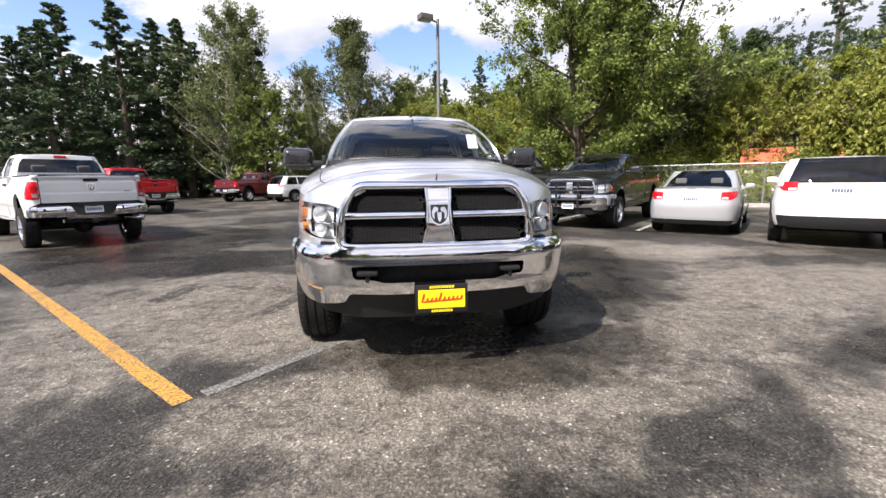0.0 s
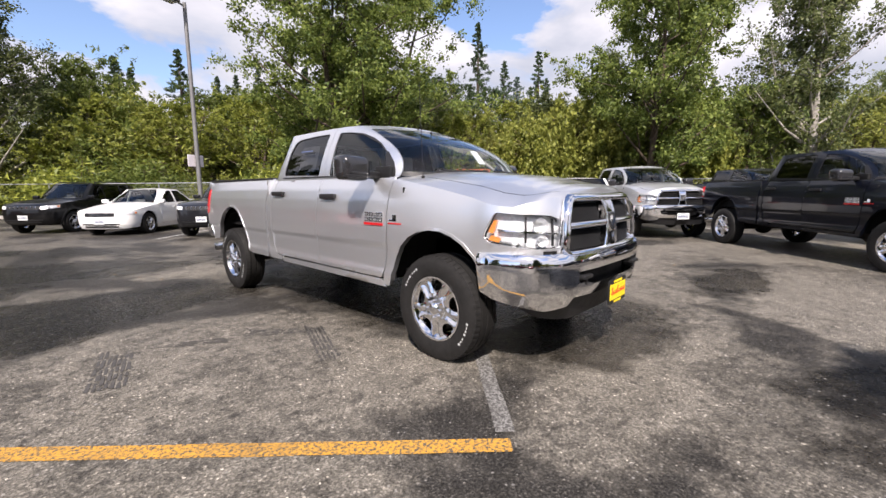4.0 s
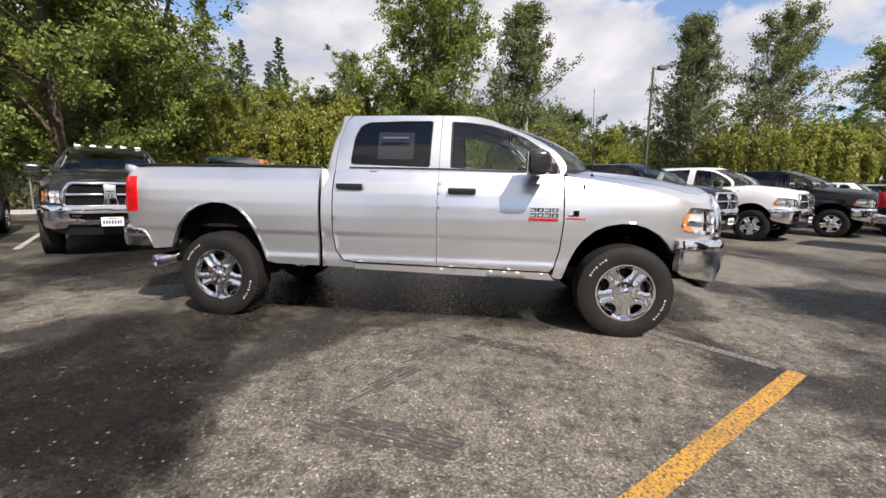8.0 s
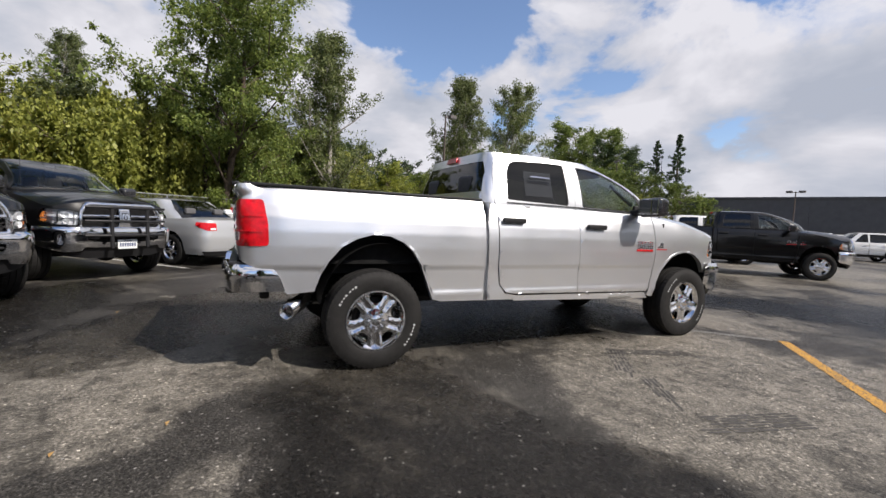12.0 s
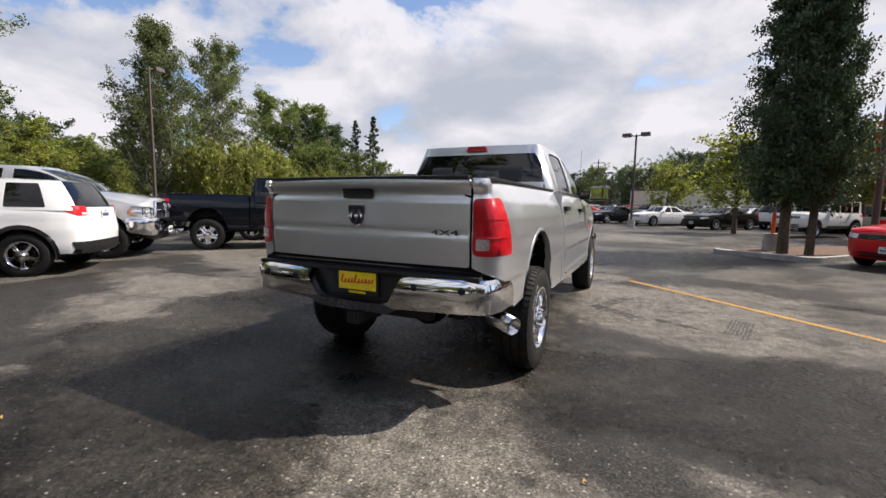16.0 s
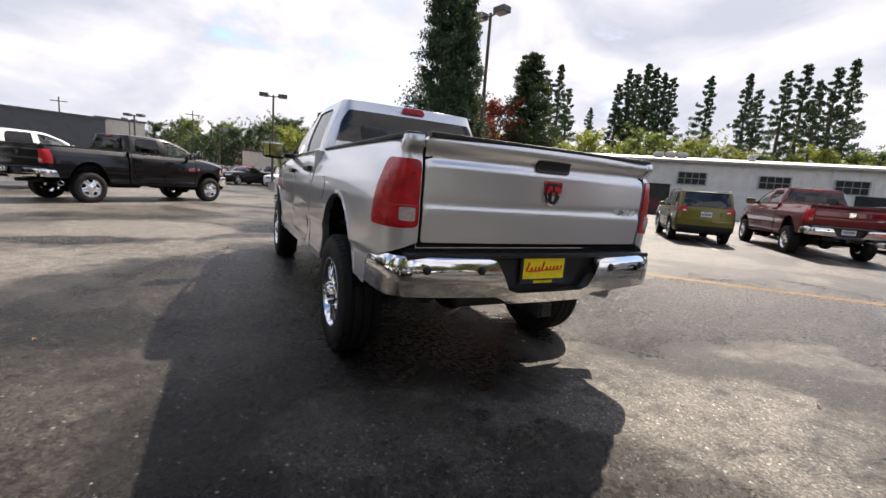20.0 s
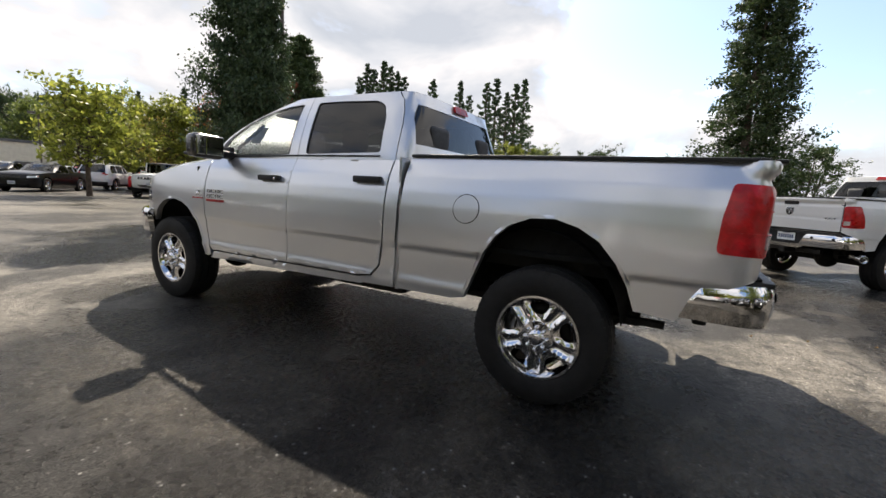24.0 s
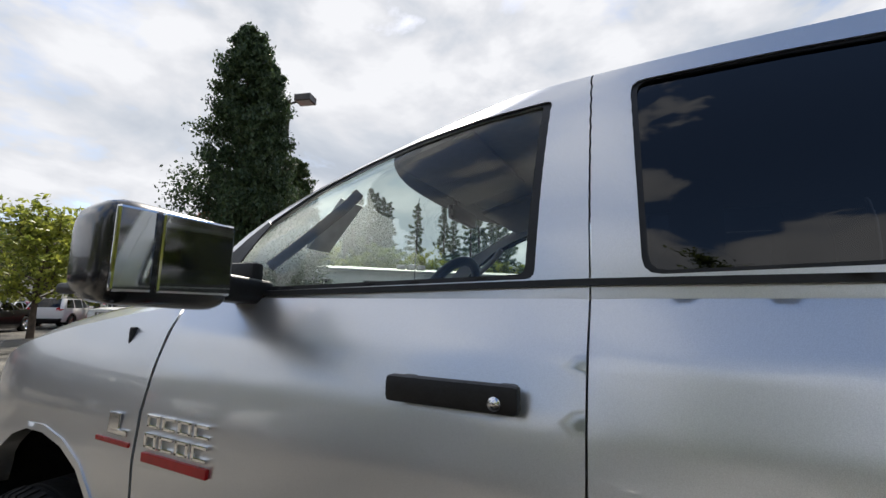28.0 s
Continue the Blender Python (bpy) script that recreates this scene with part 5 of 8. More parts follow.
    for x0, x1 in ((0.62, 0.05), (-0.05, -0.62)):
        bm = bmesh.new()
        pts = [C(np.array([C.ux(abs(q), 1.455) * (1 if q >= 0 else -1)]), np.array([1.455 + 0.02 * (1 - abs(q))]), 0.02)[0] for q in np.linspace(x0, x1, 7)]
        rings = [[bm.verts.new(Vector(p) + Vector((0, 0.008 * math.cos(w), 0.008 * math.sin(w)))) for w in np.linspace(0, math.tau, 6, endpoint=False)] for p in pts]
        for ra_, rb_ in zip(rings, rings[1:]):
            for i in range(6):
                bm.faces.new((ra_[i], ra_[(i + 1) % 6], rb_[(i + 1) % 6], rb_[i]))
        bm.faces.new(rings[0][::-1]); bm.faces.new(rings[-1])
        bmesh.ops.recalc_face_normals(bm, faces=bm.faces)
        part("wiper", bm, M["plastic"], T, "black windshield wiper", True)
    for sg in (1, -1):
        bm = bmesh.new()
        box(bm, sg * 0.935, 0.385, 1.30, 0.02, 0.018, 0.06, 0.006)
        part("fender_bolt", bm, M["plastic"], T, "", True)
    return T, B, C


def dealer_plate(T, y, z, face, tilt=0):
    """A yellow insert plate in a black frame, its writing as plain bars."""
    bm = bmesh.new()
    box(bm, 0, 0, 0, 0.335, 0.012, 0.185, 0.006)
    pl = part("licence_plate", bm, M["plastic"], T, "yellow dealer plate in a black frame", True)
    pl.matrix_basis = pose(0, y, z, tilt, 0, 0 if face < 0 else 180)
    bm = bmesh.new()
    box(bm, 0, -0.007, -0.002, 0.300, 0.006, 0.120, 0.002)
    part("plate_face", bm, M["yellow"], pl, "yellow face")
    bm = bmesh.new()
    xs = np.linspace(-0.12, 0.125, 10)
    for i, xx in enumerate(xs):
        hh = 0.055 if i in (0, 4) else 0.026
        box(bm, xx, -0.0115, -0.006 + 0.010 * (i / 9) + (hh - 0.026) / 2, 0.010, 0.003, hh, 0, Matrix.Rotation(radians(18), 3, "Y"))
        if i < 9:
            box(bm, xx + 0.013, -0.0115, -0.016 + 0.010 * (i / 9), 0.022, 0.003, 0.007, 0, Matrix.Rotation(radians(-12), 3, "Y"))
    part("red_script", bm, M["platered"], pl, "red slanted bars")["kind"] = "stuff"
    bm = bmesh.new()
    for zz, a, b in ((0.076, -0.08, 0.08), (-0.079, -0.07, 0.07)):
        n = 9
        for i in range(n):
            box(bm, a + (b - a) * (i + 0.5) / n, -0.0075, zz, (b - a) / n * 0.7, 0.003, 0.016)
    part("frame_lettering", bm, M["yellow"], pl, "yellow bars")["kind"] = "stuff"


def rear_bumper(T, plate="yellow"):
    """Chrome step bumper with a dip for the plate, hitch and sensors."""
    bh = [(0, 4.42), (0.7, 4.42), (0.975, 4.44), (0.98, 4.52), (0.975, 4.70), (0.945, 4.82), (0.87, 4.885), (0.70, 4.918), (0.35, 4.95), (0, 4.962)]
    R = Shell(bh, ((0.55, 0.05), (0.66, 0.012), (0.76, 0.0), (0.825, 0.006), (0.85, 0.018), (0.87, 0.035)))
    k = np.arange(len(R.s)) > int(np.argmax(R.o[:, 0]))
    rx = lambda x: float(np.interp(-x, -R.o[k, 0], R.s[k]))
    ry = lambda y: float(np.interp(y, R.o[k, 1], R.s[k]))
    P2 = 2 * R.P
    lo = [(ry(4.60), 0.862), (ry(4.53), 0.76), (ry(4.50), 0.665), (ry(4.72), 0.660), (rx(0.80), 0.655), (rx(0.36), 0.645), (rx(0.27), 0.600)]
    up = [(rx(0.235), 0.665), (rx(0.29), 0.685), (rx(0.375), 0.84), (rx(0.42), 0.852), (rx(0.90), 0.860)]
    loop = lo + [(P2 - u, z) for u, z in reversed(lo)] + [(P2 - u, z) for u, z in reversed(up)] + up
    rb = panel("rear_bumper", [loop], R, M["chrome"], T, 1, 0.035, 0.06, 0.0, "chrome rear step bumper with four sensors")
    bm = bmesh.new()
    box(bm, 0, 4.80, 0.862, 1.74, 0.17, 0.03, 0.01)
    part("step_pad", bm, M["plastic"], rb, "black step pad", True)
    bm = bmesh.new()
    box(bm, 0, 4.83, 0.765, 0.80, 0.03, 0.22)
    box(bm, 0, 4.80, 0.66, 0.60, 0.10, 0.03)
    part("plate_recess", bm, M["plastic"], rb, "black plate recess")
    for x in (-0.77, -0.47, 0.47, 0.77):
        p = R(np.array([rx(abs(x)) if x > 0 else P2 - rx(abs(x))]), np.array([0.795]))[0]
        v, f = lathe([(0.0, 0.024), (0.006, 0.022), (0.007, 0.001)], 14)
        mesh_ob("sensor", [(b + p[0], a + p[1] - 0.001, c + p[2]) for a, b, c in v], f, M["plastic"], rb, "round black parking sensor")
    bm = bmesh.new()
    box(bm, 0, 4.78, 0.545, 0.10, 0.28, 0.09, 0.01)
    box(bm, 0, 4.62, 0.55, 0.9, 0.08, 0.08, 0.02)
    box(bm, 0, 4.92, 0.545, 0.07, 0.02, 0.07)
    part("tow_hitch", bm, M["plastic"], T, "black tow hitch", True)
    return rb


def underside(T):
    """Frame rails, axles, exhaust and steps beneath."""
    bm = bmesh.new()
    for sg in (1, -1):
        box(bm, sg * 0.46, 1.8, 0.52, 0.08, 5.0, 0.14)
    box(bm, 0, 1.7, 0.60, 1.55, 2.4, 0.05)
    box(bm, 0, -0.2, 0.72, 1.0, 1.3, 0.3)
    box(bm, 0, 0.9, 0.47, 0.5, 0.9, 0.18, 0.05)
    box(bm, 0.35, 2.1, 0.47, 0.45, 0.9, 0.22, 0.06)
    box(bm, 0, 3.75, 0.80, 1.4, 1.9, 0.08)
    part("chassis", bm, M["chassis"], T, "dark chassis frame")
    for y, r in ((0.0, 0.055), (3.79, 0.065)):
        bm = bmesh.new()
        rod(bm, (-0.8, y, 0.40), (0.8, y, 0.40), r)
        bmesh.ops.create_uvsphere(bm, u_segments=14, v_segments=8, radius=0.18, matrix=pose(0.0 if y > 1 else 0.25, y, 0.40))
        for sg in (1, -1):
            box(bm, sg * 0.55, y, 0.50, 0.07, 1.3 if y > 1 else 0.2, 0.035)
            rod(bm, (sg * 0.62, y - 0.18, 0.42), (sg * 0.58, y - 0.1, 0.85), 0.035)
        part("axle", bm, M["chassis"], T, "dark solid axle with springs")
    bm = bmesh.new()
    pts = [(-0.35, 2.2, 0.50), (-0.40, 3.2, 0.53), (-0.45, 3.7, 0.64), (-0.46, 4.05, 0.62), (-0.52, 4.22, 0.58), (-0.70, 4.32, 0.548)]
    for a, b in zip(pts, pts[1:]):
        rod(bm, a, b, 0.05, None, 14)
    ex = part("exhaust_pipe", bm, M["chassis"], T, "exhaust with a bright tip", True)
    bm = bmesh.new()
    a, b = Vector((-0.66, 4.30, 0.555)), Vector((-0.98, 4.49, 0.505))
    d = (b - a).normalized()
    q = d.to_track_quat("Z", "Y").to_matrix()
    v, f = lathe([(0, 0.05), (0.02, 0.062), (0.37, 0.062), (0.37, 0.056), (0.02, 0.05)], 20, "z")
    mesh_ob("exhaust_tip", [tuple(q @ Vector(p) + a) for p in v], f, M["alloy"], ex, "polished exhaust tip")
    bm.free()


def cab_inside(T, wheel_x=0.40):
    """Seats, dashboard and steering wheel, seen through the windows."""
    bm = bmesh.new()
    box(bm, 0, 0.78, 1.26, 1.56, 0.42, 0.28, 0.07, None, 3)
    box(bm, wheel_x, 0.92, 1.40, 0.46, 0.20, 0.10, 0.045, None, 3)
    box(bm, 0, 1.0, 1.12, 0.40, 0.30, 0.34, 0.05)
    part("dashboard", bm, M["plastic"], T, "black dashboard with an instrument hood", True)
    v, f = [], []
    for i in range(36):
        a = 2 * math.pi * i / 36
        for j in range(8):
            b = 2 * math.pi * j / 8
            rr = 0.19 + 0.016 * math.cos(b)
            v.append((rr * math.cos(a), rr * math.sin(a), 0.016 * math.sin(b)))
    f = [(i * 8 + j, ((i + 1) % 36) * 8 + j, ((i + 1) % 36) * 8 + (j + 1) % 8, i * 8 + (j + 1) % 8) for i in range(36) for j in range(8)]
    sw = mesh_ob("steering_wheel", v, f, M["plastic"], T, "black steering wheel")
    sw.matrix_basis = pose(wheel_x, 1.13, 1.385, 62, 0, 0)
    bm = bmesh.new()
    box(bm, 0, -0.01, 0, 0.16, 0.13, 0.03, 0.02)
    box(bm, 0, 0, -0.005, 0.36, 0.035, 0.015, 0.005)
    box(bm, 0, -0.09, -0.005, 0.035, 0.18, 0.015, 0.005)
    part("wheel_hub", bm, M["plastic"], sw, "", True)
    for x, y, w in ((0.40, 1.55, 0.52), (-0.40, 1.55, 0.52), (0.0, 2.38, 1.30)):
        bm = bmesh.new()
        box(bm, x, y, 0.98, w, 0.50, 0.18, 0.06, None, 3)
        box(bm, x, y + 0.25, 1.27, w, 0.15, 0.55, 0.06, Matrix.Rotation(radians(-10), 3, "X"), 3)
        for hx in ((x,) if w < 1 else (-0.40, 0.40)):
            box(bm, hx, y + 0.31, 1.62, 0.27, 0.11, 0.20, 0.05, None, 3)
            rod(bm, (hx - 0.06, y + 0.30, 1.45), (hx - 0.06, y + 0.31, 1.58), 0.008)
            rod(bm, (hx + 0.06, y + 0.30, 1.45), (hx + 0.06, y + 0.31, 1.58), 0.008)
        part("seat" if w < 1 else "rear_bench", bm, M["seat"], T, "grey cloth seat with headrest", True)
    bm = bmesh.new()
    box(bm, 0, 1.02, 1.80, 0.25, 0.03, 0.065, 0.015)
    rod(bm, (0, 0.99, 1.80), (0, 0.98, 1.90), 0.012)
    part("rear_view_mirror", bm, M["plastic"], T, "", True)
    for sx in (-1, 1):
        bm = bmesh.new()
        box(bm, sx * 0.35, 1.20, 1.862, 0.52, 0.26, 0.022, 0.01, Matrix.Rotation(radians(14), 3, "X"))
        part("sun_visor", bm, M["headliner"], T, "grey sun visor", True)
        bm = bmesh.new()
        pts = [(sx * 0.735, 0.70, 1.52), (sx * 0.70, 0.80, 1.60), (sx * 0.67, 0.93, 1.70), (sx * 0.655, 0.97, 1.745)]
        for a, b in zip(pts, pts[1:]):
            rod(bm, a, b, 0.016)
        part("grab_handle", bm, M["headliner"], T, "grab handle on the pillar", True)
        bm = bmesh.new()
        box(bm, sx * 0.80, 1.10, 1.15, 0.06, 1.0, 0.55, 0.02)
        box(bm, sx * 0.80, 2.15, 1.15, 0.06, 0.9, 0.55, 0.02)
        part("door_lining", bm, M["seat"], T, "", True)
    bm = bmesh.new()
    box(bm, 0, 1.6, 0.86, 1.6, 2.2, 0.04)
    part("cab_floor", bm, M["liner"], T)


def state_plate(T, y, z, face):
    bm = bmesh.new()
    box(bm, 0, 0, 0, 0.305, 0.008, 0.152, 0.003)
    pl = part("licence_plate", bm, M["platewhite"], T, "white licence plate with plain dark bars")
    pl.matrix_basis = pose(0, y, z, 0, 0, 0 if face < 0 else 180)
    bm = bmesh.new()
    for i in range(7):
        box(bm, -0.115 + i * 0.038, -0.005, -0.008, 0.026, 0.004, 0.062)
    box(bm, 0, -0.005, 0.055, 0.13, 0.004, 0.016)
    part("plate_lettering", bm, M["plateink"], pl, "dark blue bars")["kind"] = "stuff"


# ---- other cars ----
def car(name, body, k, label):
    """A saloon, coupe or estate: one builder, shaped by the numbers in k. Nose to -y, front axle over the origin."""
    T = tagged(new(name), label, k["cat"])
    wb, fo, ro, W, r, sill, belt, roof = (k[q] for q in ("wb", "fo", "ro", "W", "r", "sill", "belt", "roof"))
    h, e = W / 2, wb + ro
    sq = k.get("square", 0.0)
    half = [(0, -fo), (h * (0.55 + 0.1 * sq), -fo + 0.03), (h * (0.82 + 0.08 * sq), -fo + 0.15 - 0.06 * sq), (h * 0.95, -fo + 0.42 - 0.15 * sq), (h * 0.99, 0), (h, wb * 0.35), (h, wb * 0.7), (h * 0.99, wb + 0.1), (h * 0.955, e - 0.40 + 0.12 * sq), (h * (0.84 + 0.07 * sq), e - 0.13 + 0.05 * sq), (h * (0.55 + 0.1 * sq), e - 0.03), (0, e)]
    mid = (sill + belt) / 2
    side = ((sill - 0.1, 0.09), (sill, 0.05), (sill + 0.12, 0.012), (mid, 0.0), (mid + 0.1, 0.0), (mid + 0.13, 0.012), (belt - 0.08, 0.03), (belt, 0.06), (belt + 0.15, 0.12))
    nose = ((sill - 0.1, 0.16), (sill + 0.08, 0.03), (mid - 0.1, 0.0), (mid + 0.1, 0.02), (belt, 0.12))
    tail = ((sill - 0.1, 0.12), (sill + 0.10, 0.02), (mid, 0.0), (mid + 0.14, 0.02), (belt, 0.05), (belt + 0.15, 0.10))
    B = Shell(half, side, nose, tail)
    uy, ux = B.uy, B.ux
    dl = line(k["deck"])
    deck = lambda u: dl(float(np.interp(abs(u), B.s, B.o[:, 1])))
    Y = lambda pts: [(uy(a), b) for a, b in pts]
    ra = r + 0.065
    R2 = 2 * B.P
    arch = lambda y: arc(y, r, ra, ra + 0.01, 180, 0, 11)
    st = 0.07
    d1, d2, d3 = k["doors"]
    # front clip across the nose
    half_f = [(u, deck(u)) for u in np.linspace(0, uy(d1), 20)] + Y([(d1 + 0.04, sill + 0.12), (d1 + 0.04, sill)]) + Y([(ra, sill)]) + Y(list(reversed(arch(0)))[1:-1]) + Y([(-ra, sill + 0.02)]) + [(ux(h * 0.7), sill - 0.02), (0, sill - 0.03)]
    half_f = [p for p in half_f]
    loop = half_f + [(-u, z) for u, z in reversed(half_f[1:-1])]
    panel("front_clip", [loop], B, body, T, 1, st, 0.04)
    half_r = [(u, deck(u)) for u in np.linspace(B.P, uy(d3), 20)] + Y([(d3, mid), (min(d3, wb - ra - 0.02), sill + 0.1), (wb - ra, sill)]) + Y(arch(wb)[1:-1]) + Y([(wb + ra, sill + 0.02)]) + [(ux(h * 0.7, rear=True), sill + 0.02), (B.P, sill + 0.02)]
    loop = half_r + [(R2 - u, z) for u, z in reversed(half_r[1:-1])]
    panel("rear_clip", [loop], B, body, T, 1, st, 0.04)
    for sg in (1, -1):
        spans = ((d1 + 0.012, d2 - 0.006), (d2 + 0.006, d3 - 0.008)) if d2 < d3 - 0.3 else ((d1 + 0.012, d3 - 0.008),)
        for a, b in spans:
            bot = min(b, wb - ra - 0.03) if b > wb - ra else b
            lp = Y([(a, dl(a)), (a + 0.03, sill + 0.08), (bot, sill + 0.08)] + ([(b, mid)] if bot < b else [])) + [(u, deck(u)) for u in np.linspace(uy(b), uy(a), 10)]
            panel("door", [lp], B, body, T, sg, st, 0.02)
            hb = bmesh.new()
            p = B(np.array([uy(b - 0.15) * sg]), np.array([belt - 0.13]))[0]
            box(hb, p[0] + sg * 0.02, b - 0.14, belt - 0.13, 0.025, 0.17, 0.028, 0.008)
            part("door_handle", hb, k.get("handle", body), T, "", True)
        panel("sill", [Y([(ra + 0.02, sill - 0.06), (wb - ra - 0.02, sill - 0.06), (wb - ra - 0.04, sill + 0.075), (ra + 0.06, sill + 0.075)])], B, M["plastic"] if k.get("clad") else body, T, sg, st, 0.04, -0.006)
        for cy in (0, wb):
            v = []
            for a in np.linspace(-10, 190, 17):
                for xx in (h * 0.5, h * 0.965):
                    v.append((sg * xx, cy + (ra + 0.01) * math.cos(radians(a)), r + (ra + 0.015) * math.sin(radians(a))))
            f = [(2 * i, 2 * i + 1, 2 * i + 3, 2 * i + 2) for i in range(16)]
            v.append((sg * h * 0.5, cy, r)); f += [(len(v) - 1, 2 * i, 2 * i + 2) for i in range(16)]
            mesh_ob("wheel_house", v, f, M["liner"], T)
            if k.get("clad"):
                o2 = arc(cy, r, ra + 0.06, ra + 0.07, 185, -5, 13)
                panel("arch_cladding", [Y(o2 + list(reversed(arc(cy, r, ra - 0.005, ra + 0.005, 185, -5, 13))))], B, M["plastic"], T, sg, 0.09, 0.03, 0.012)
            wheel(T, sg * (h - 0.115), cy, r - 0.01, r, 0.22, r * 0.64, (k.get("spokes", 5), (0.022, 0.04)), sg)
        zl = k["lamp_z"]
        hl = panel("headlight", [rounded([(ux(h * k.get("hl_in", 0.55)), zl - 0.055), (ux(h * k.get("hl_in", 0.55)), zl + 0.045), (uy(-fo + 0.42), zl + 0.085), (uy(-fo + 0.40), zl)], 0.02)], B, M["reflector"], T, sg, 0.06, 0.02, 0.006, "clear headlamp")
        panel("turn_lamp", [[(uy(-fo + 0.33), zl + 0.01), (uy(-fo + 0.33), zl + 0.06), (uy(-fo + 0.405), zl + 0.07), (uy(-fo + 0.395), zl + 0.015)]], B, M["amber"], hl, sg, 0.06, 0.004, 0.009)
        zt = k["tail_z"]
        tl = panel("tail_light", [rounded([(uy(e - 0.36), zt + 0.03), (uy(e - 0.36), zt + 0.10), (ux(h * 0.62, rear=True), zt + 0.085), (ux(h * 0.62, rear=True), zt - 0.075), (ux(h * 0.82, rear=True), zt - 0.075)], 0.025)], B, M["redlens"], T, sg, 0.06, 0.02, 0.008, "red tail lamp")
        panel("reverse_lamp", [[(ux(h * 0.64, rear=True), zt - 0.06), (ux(h * 0.64, rear=True), zt - 0.02), (ux(h * 0.76, rear=True), zt - 0.02), (ux(h * 0.76, rear=True), zt - 0.06)]], B, M["reflector"], tl, sg, 0.06, 0.004, 0.011)
        mb = bmesh.new()
        box(mb, sg * (h + 0.02), k["ws0"] + 0.36, belt + 0.07, 0.20, 0.12, 0.13, 0.04, None, 3)
        box(mb, sg * (h - 0.10), k["ws0"] + 0.37, belt + 0.03, 0.14, 0.06, 0.04, 0.015)
        part("side_mirror", mb, k.get("mirror", body), T, "", True)
    zg = k["lamp_z"]
    gx = k.get("hl_in", 0.55) * h * 0.95
    gr = panel("grille", [rounded([(-ux(gx), zg - 0.07), (-ux(gx), zg + 0.05), (ux(gx), zg + 0.05), (ux(gx), zg - 0.07)], 0.03)], B, M["plastic"], T, 1, 0.07, 0.02, 0.004, "dark front grille")
    bm = bmesh.new()
    for i in range(k.get("slots", 3)):
        if k.get("slots", 3) == 7:
            xx = -gx * 0.8 + gx * 1.6 * i / 6
            p = B(np.array([ux(abs(xx)) * (1 if xx >= 0 else -1)]), np.array([zg]))[0]
            box(bm, p[0], p[1] - 0.008, zg - 0.005, 0.045, 0.02, 0.09, 0.012)
        else:
            zz = zg - 0.045 + i * 0.032
            p = B(np.array([0.0]), np.array([zz]))[0]
            box(bm, 0, p[1] - 0.002, zz, gx * 1.3, 0.02, 0.008)
    part("grille_bars", bm, M["chrome"], gr, "chrome grille bars")
    panel("lower_intake", [rounded([(-ux(h * 0.55), sill + 0.02), (-ux(h * 0.62), sill + 0.14), (ux(h * 0.62), sill + 0.14), (ux(h * 0.55), sill + 0.02)], 0.03)], B, M["plastic"], T, 1, 0.08, 0.01, 0.005, "dark lower intake")
    panel("rear_valance", [rounded([(ux(h * 0.86, rear=True), sill), (ux(h * 0.9, rear=True), sill + (0.22 if k.get("clad") else 0.10)), (R2 - ux(h * 0.9, rear=True), sill + (0.22 if k.get("clad") else 0.10)), (R2 - ux(h * 0.86, rear=True), sill)], 0.03)], B, M["plastic"], T, 1, 0.08, 0.01, 0.008, "dark rear valance")
    ws0, ws1, rg1, rg0 = k["ws0"], k["ws1"], k["rg1"], k["rg0"]
    cr = line([(-fo, 0.0), (-fo + 0.15, 0.05), (0, 0.09), (ws0 + 0.3, 0.06), (ws0 + 0.8, 0.0)])
    cover("hood", B, list(np.linspace(ux(0.1), uy(ws0 + 0.45), 24)), deck, cr, body, T, -1, 1, 17, 3.0)
    if rg0 < e - 0.25:
        cover("boot_lid", B, list(np.linspace(uy(rg0 - 0.4), ux(0.1, rear=True), 16)), deck, line([(rg0 - 0.5, 0.0), (rg0, 0.04), (e - 0.2, 0.03), (e, 0.0)]), body, T, -1, 1, 15, 3.0)
    hb = h - 0.055
    ht = k.get("top_w", 0.74) * h
    blt = [(0, ws0), (hb * 0.5, ws0 + 0.05), (hb * 0.82, ws0 + 0.20), (hb * 0.95, ws0 + 0.38), (hb, ws0 + 0.8), (hb, (ws0 + rg0) / 2), (hb, rg0 - 0.6), (hb * 0.96, rg0 - 0.22), (hb * 0.85, rg0 - 0.07), (hb * 0.5, rg0 - 0.01), (0, rg0)]
    rfl = [(0, ws1), (ht * 0.5, ws1 + 0.02), (ht * 0.82, ws1 + 0.08), (ht * 0.96, ws1 + 0.18), (ht, ws1 + 0.4), (ht, (ws1 + rg1) / 2), (ht, rg1 - 0.35), (ht * 0.96, rg1 - 0.15), (ht * 0.85, rg1 - 0.05), (ht * 0.5, rg1 - 0.01), (0, rg1)]
    zb, zt = belt - 0.03, roof - 0.05
    C = Shell(blt, top=rfl, z0=zb, z1=zt, px=1.2, pf=1.25, pr=1.25).match()
    zs = np.linspace(zb, zt, 8)
    uw = lambda z: C.ux(hb * 0.86 + (ht * 0.84 - hb * 0.86) * (z - zb) / (zt - zb), z)
    ur = lambda z: C.ux(hb * 0.84 + (ht * 0.82 - hb * 0.84) * (z - zb) / (zt - zb), z, True)
    wz0, wz1 = belt + 0.02, zt - 0.045
    def yat(y0, y1, z, pf=1.25):
        q = (z - zb) / (zt - zb)
        return y0 + (y1 - y0) * q ** pf
    ya = lambda z: yat(ws0 + 0.42, ws1 + 0.22, z) + 0.06
    yb = lambda z: yat(rg0 - 0.30, rg1 - 0.18, z) - k.get("cpil", 0.10)
    wins = []
    cuts = [d2] + ([d3 + 0.02] if k.get("third") else [])
    edges = [None] + cuts + [None]
